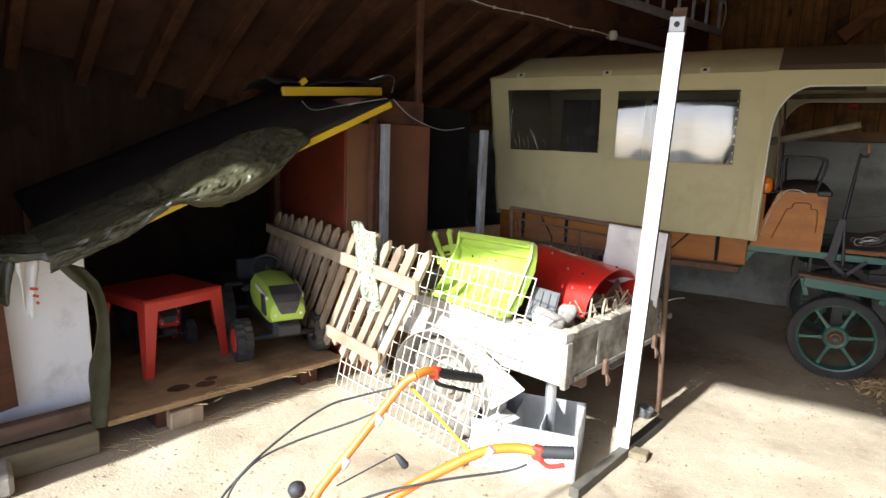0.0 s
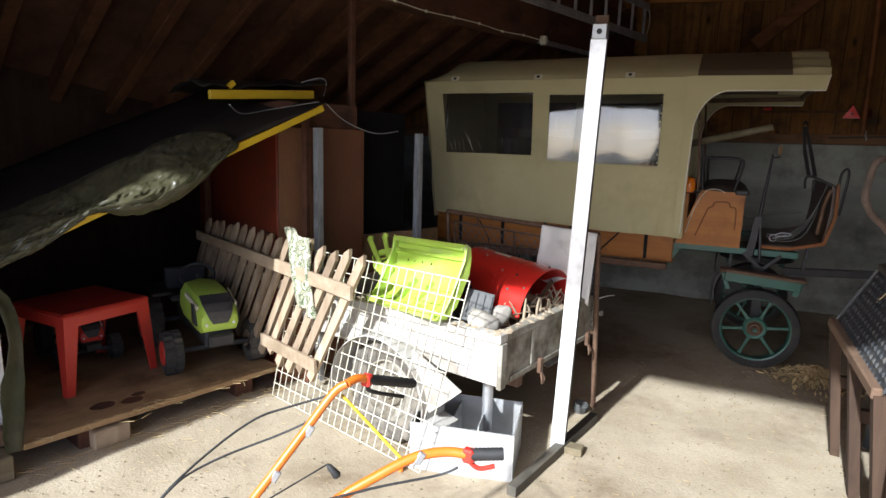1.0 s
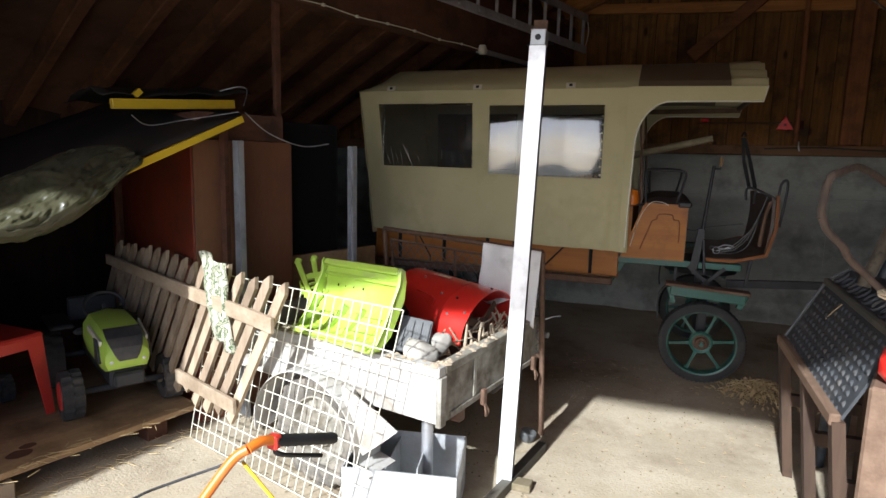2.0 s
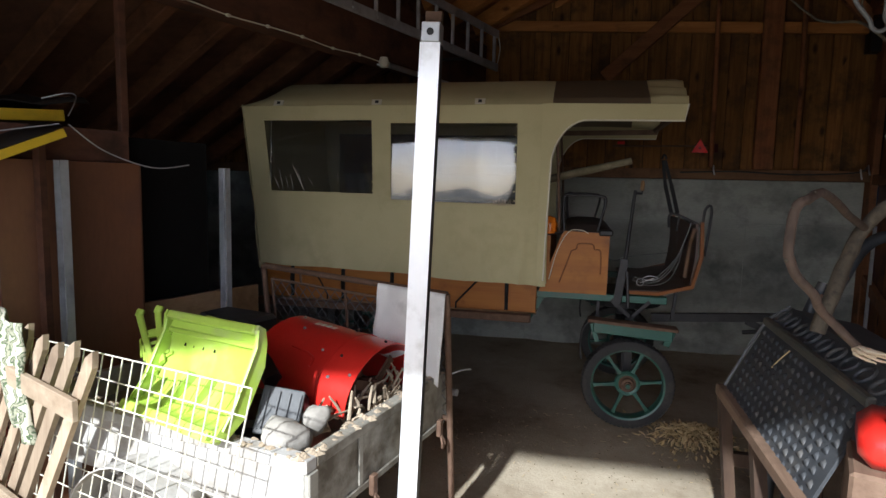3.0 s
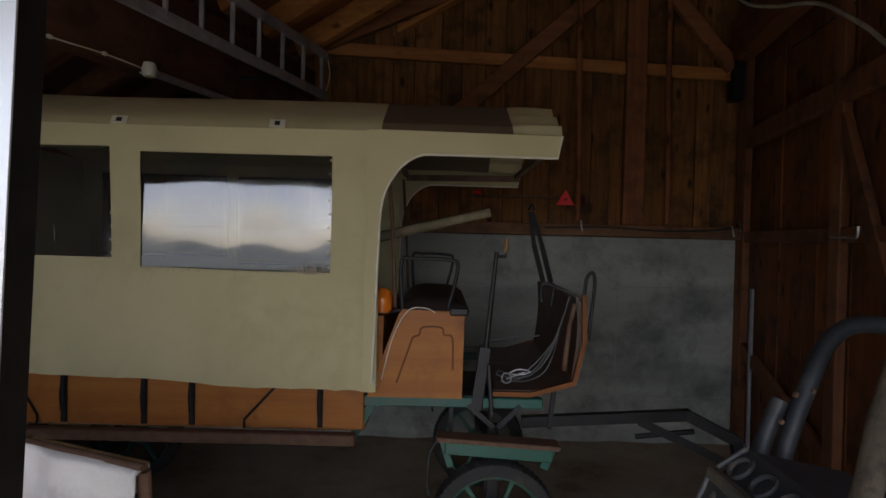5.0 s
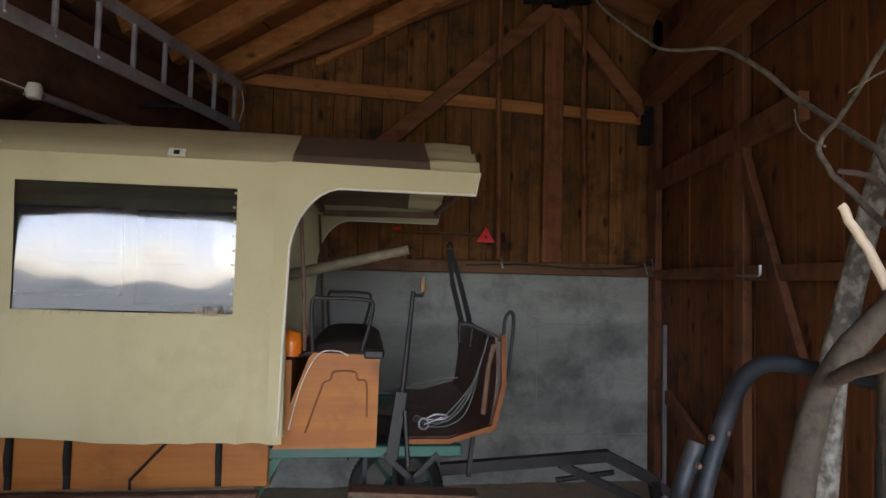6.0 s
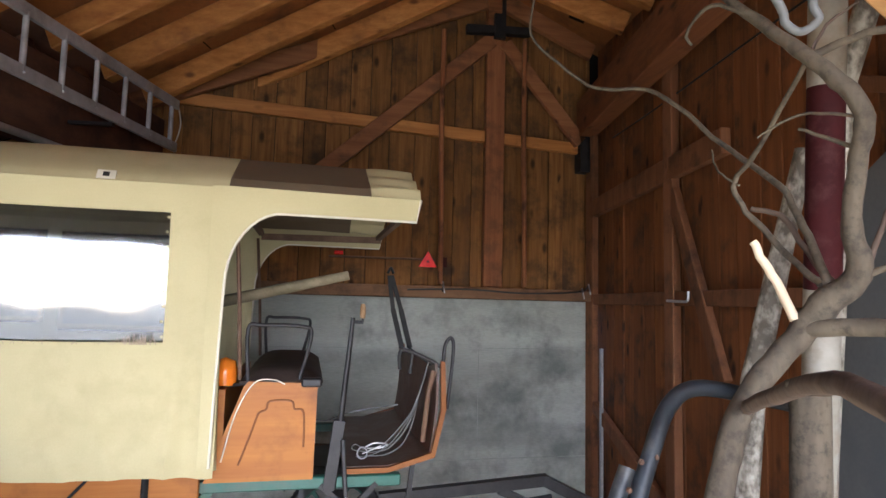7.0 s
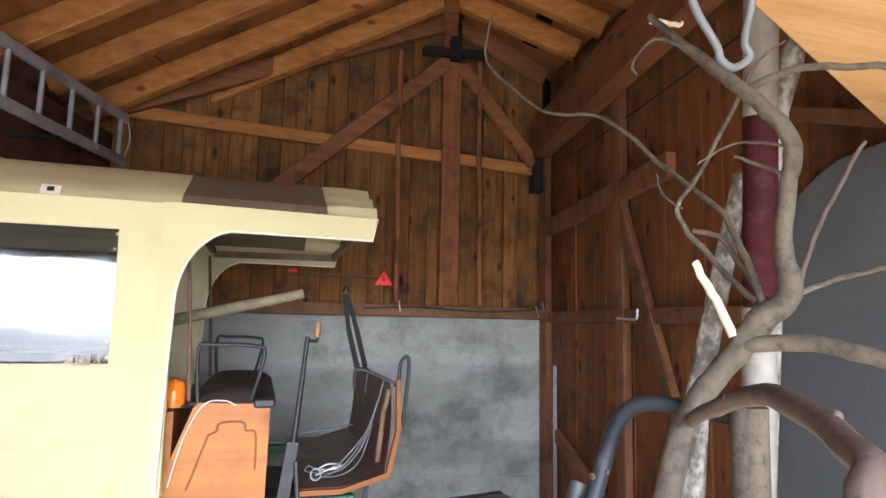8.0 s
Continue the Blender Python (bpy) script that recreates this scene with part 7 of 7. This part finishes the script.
bough("twig", [(1.0, 2.74, 2.16), (1.08, 2.969, 2.046), (1.088, 3.041, 2.005), (1.091, 3.026, 1.945), (1.119, 2.915, 1.813), (1.10, 2.82, 1.75)], 0.005, 0.008)
bough("cut_stub", [(1.05, 2.835, 1.68), (1.028, 2.867, 1.77), (0.999, 2.885, 1.837)], 0.010, 0.0085, M_CUT, label="peeled pale stub")
bough("twig", [(1.125, 2.745, 1.77), (1.139, 2.711, 1.879), (1.173, 2.672, 1.987), (1.2, 2.643, 2.061)], 0.006, 0.004, M_BARKD)
bough("twig", [(1.12, 2.75, 1.765), (1.157, 2.672, 1.797), (1.181, 2.605, 1.811), (1.2, 2.5, 1.83)], 0.007, 0.004)
bough("twig", [(1.0, 2.72, 2.17), (1.047, 2.636, 2.183), (1.1, 2.522, 2.145)], 0.008, 0.006)
bough("twig", [(0.928, 2.921, 2.40), (0.983, 2.894, 2.384), (0.99, 2.89, 2.39)], 0.008, 0.003, M_CUT)
bough("twig", [(1.068, 2.71, 2.0), (1.037, 2.798, 2.054)], 0.005, 0.003)
bough("twig", [(0.968, 2.824, 2.282), (0.923, 2.896, 2.341), (0.92, 2.978, 2.322), (0.93, 2.98, 2.29)], 0.005, 0.003)
bough("twig", [(1.05, 2.675, 2.045), (1.02, 2.78, 2.075), (0.995, 2.86, 2.05)], 0.0035, 0.002)
bough("twig", [(1.09, 3.03, 1.99), (1.075, 3.08, 2.03), (1.07, 3.10, 2.09)], 0.003, 0.002)
bough("twig", [(1.0, 2.735, 2.165), (1.03, 2.72, 2.23), (1.08, 2.70, 2.27)], 0.004, 0.002, M_BARKD)
bough("twig", [(1.095, 3.0, 1.93), (1.13, 2.94, 1.90), (1.145, 2.88, 1.80), (1.13, 2.80, 1.74)], 0.006, 0.007, M_BARKD)
for k in range(7):
    a = k * 0.9
    bough("splinter", [(0.705, 2.262, 1.213), (0.72 + 0.02 * math.cos(a), 2.24 - 0.02 * math.sin(a), 1.205 + 0.012 * math.sin(a)), (0.75 + 0.03 * math.cos(a), 2.20 - 0.03 * math.sin(a), 1.20 + 0.02 * math.sin(a))], 0.010, 0.002, M_CUT)
for k, p in enumerate(((0.474, 2.097, 1.456), (0.49, 2.125, 1.585), (0.56, 2.2, 1.625), (0.546, 2.141, 1.374), (0.607, 2.219, 1.307), (0.70, 2.47, 1.605))):
    b = B()
    bmesh.ops.create_icosphere(b, subdivisions=2, radius=0.006, matrix=Matrix.Translation(Vector(p) + Vector((-0.010, -0.007, 0.003))))
    part("bud_scar", b, M_BARK, limb, "", 180)

# ---- painted pole and pipes ----
pole = thing("painted_pole", "white and maroon banded wooden jump pole standing upright", "pole")
pb, pt = Vector((1.60, 3.42, 0.0)), Vector((1.44, 3.09, 2.78))


def pp(z):
    return pb.lerp(pt, z / 2.78)


for z0, z1, mt in ((0.0, 0.9, M_MAROON), (0.9, 1.76, M_PALE), (1.76, 2.31, M_MAROON), (2.31, 2.78, M_PALE)):
    b = B()
    tube(b, [pp(z0 + (z1 - z0) * k / 6) for k in range(7)], 0.047, 14)
    part("band", b, mt, pole, "maroon painted band" if mt is M_MAROON else "chipped white painted band", 60)
b = B()
tube(b, [(1.40, 3.55, 0.0), (1.478, 3.456, 1.479), (1.536, 3.417, 1.809), (1.60, 3.36, 2.2)], [0.042, 0.038, 0.034, 0.028], 12)
tagged(part("birch_pole", b, M_BIRCH, smooth=60), "flaking white pole leaning beside the painted pole", "pole")
b = B()
tube(b, [(1.66, 3.50, 0.0), (1.634, 3.244, 2.377), (1.618, 3.122, 2.617), (1.61, 3.1, 2.72)], 0.035, 12)
tagged(part("birch_pole", b, M_BIRCH, smooth=60), "thin flaking white pole behind the painted pole", "pole")
b = B()
tube(b, [(0, 0, 0), (0.01, 0.0, 0.5), (0, 0.01, 1.0), (0, 0, 1.50)], [0.055, 0.05, 0.047, 0.045], 12)
tagged(part("log", b, M_BARK, smooth=60), "grey bark log standing behind the branches", "log").matrix_world = pose(1.31, 3.07, 0, 0, 0, 20)

frame_p = thing("pipe_stand", "dark blue-grey bent pipe stand with bolted clamps", "pipe stand")
b = B()
tube(b, spline([(0.98, 3.45, 0.0), (1.0, 3.46, 0.6), (1.07, 3.49, 1.02), (1.17, 3.53, 1.26), (1.26, 3.57, 1.39), (1.37, 3.58, 1.44), (1.58, 3.58, 1.41), (1.75, 3.55, 1.38)], 7), 0.027, 14)
part("bent_tube", b, M_BLUEPIPE, frame_p, "", 60)
b = B()
tube(b, spline([(0.90, 3.48, 0.0), (0.93, 3.49, 0.6), (1.01, 3.51, 1.02), (1.085, 3.53, 1.21)], 7), 0.026, 14)
part("straight_tube", b, M_BLUEPIPE, frame_p, "", 60)
for p in ((1.10, 3.475, 1.24), (1.06, 3.475, 1.16), (1.165, 3.50, 1.245)):
    b = B()
    lathe(b, [(0, 0.012), (0.005, 0.012), (0.006, 0.0), (0.009, 0.0), (0.009, -0.006), (0, -0.006)], Matrix.Translation(p) @ pose(0, 0, 0, 80, 0, -20), 10)
    part("clamp_bolt", b, M_RUST, frame_p, "worn steel bolt", 40)
b = B()
sheet(b, lambda u, v: Vector(at_right(3.85 - 1.65 * u, 0.0, 0.07)) + Vector((0, 0, (2.30 + 0.10 * u - 0.25 * max(0, 0.25 - u) ** 1.5 * 8) * v)), 16, 8, 0.02)
tagged(part("cement_panel", b, M_CEMENT, smooth=60), "plain grey cement panel leaning on the side wall", "panel")

# ---- floor litter ----
rng = random.Random(21)
b = B()
for k in range(700):
    a, r = rng.uniform(0, math.tau), abs(rng.gauss(0, 0.16))
    p = Vector((0.74 + r * math.cos(a) * 1.1, 4.45 + r * math.sin(a), 0.004 + max(0, 0.13 - r * 0.40) * rng.random()))
    m = Matrix.Translation(p) @ Euler((rng.uniform(-1, 1), rng.uniform(-1, 1), a)).to_matrix().to_4x4()
    s_ = rng.uniform(0.015, 0.035)
    vs = [b.verts.new(m @ Vector(v)) for v in ((-s_, 0, 0), (0, -s_ * 0.45, 0.004), (s_, 0, 0), (0, s_ * 0.45, 0.006))]
    b.faces.new(vs)
tagged(part("leaf_litter", b, M_STRAW), "small heap of dry brown leaves on the floor", "leaves", kind="stuff")
b = B()
for k in range(900):
    x, y = rng.uniform(-2.8, 0.9), rng.uniform(0.6, 4.8)
    a, ln = rng.uniform(0, math.tau), rng.uniform(0.010, 0.035)
    bar(b, (x, y, 0.012), (x + ln * math.cos(a), y + ln * math.sin(a), 0.013 + rng.uniform(0, 0.004)), 0.0018, 0.0015)
tagged(part("straw_litter", b, M_STRAW), "scattered straw and chaff on the floor", "straw", kind="stuff")
b = B()
for k in range(160):
    f = rng.random()
    x, y = -2.86 + 0.37 * f + rng.uniform(-0.06, 0.10), 1.14 + 1.38 * f
    a, ln = rng.uniform(0, math.tau), rng.uniform(0.03, 0.09)
    z = 0.155 if rng.random() < 0.3 else 0.014
    bar(b, (x, y, z), (x + ln * math.cos(a), y + ln * math.sin(a), z + 0.004), 0.002, 0.002)
tagged(part("straw_litter", b, M_STRAW), "straw along the platform edge", "straw", kind="stuff")
b = B()
for k in range(2600):
    x, y, s_ = rng.uniform(-2.8, 1.0), rng.uniform(0.3, 4.5), rng.uniform(0.002, 0.007) * (1.6 if rng.random() < 0.06 else 1)
    z = 0.004
    vs = [b.verts.new((x + dx * s_ * rng.uniform(0.7, 1.2), y + dy * s_ * rng.uniform(0.7, 1.2), z + dz * s_)) for dx, dy, dz in ((1, 0, 0), (0, 1, 0), (-1, 0, 0), (0, -1, 0), (0.2, 0.1, 0.9))]
    for i in range(4):
        b.faces.new((vs[i], vs[(i + 1) % 4], vs[4]))
tagged(part("grit", b, M_OLDBEAM), "loose grit and crumbs on the floor", "grit", kind="stuff")
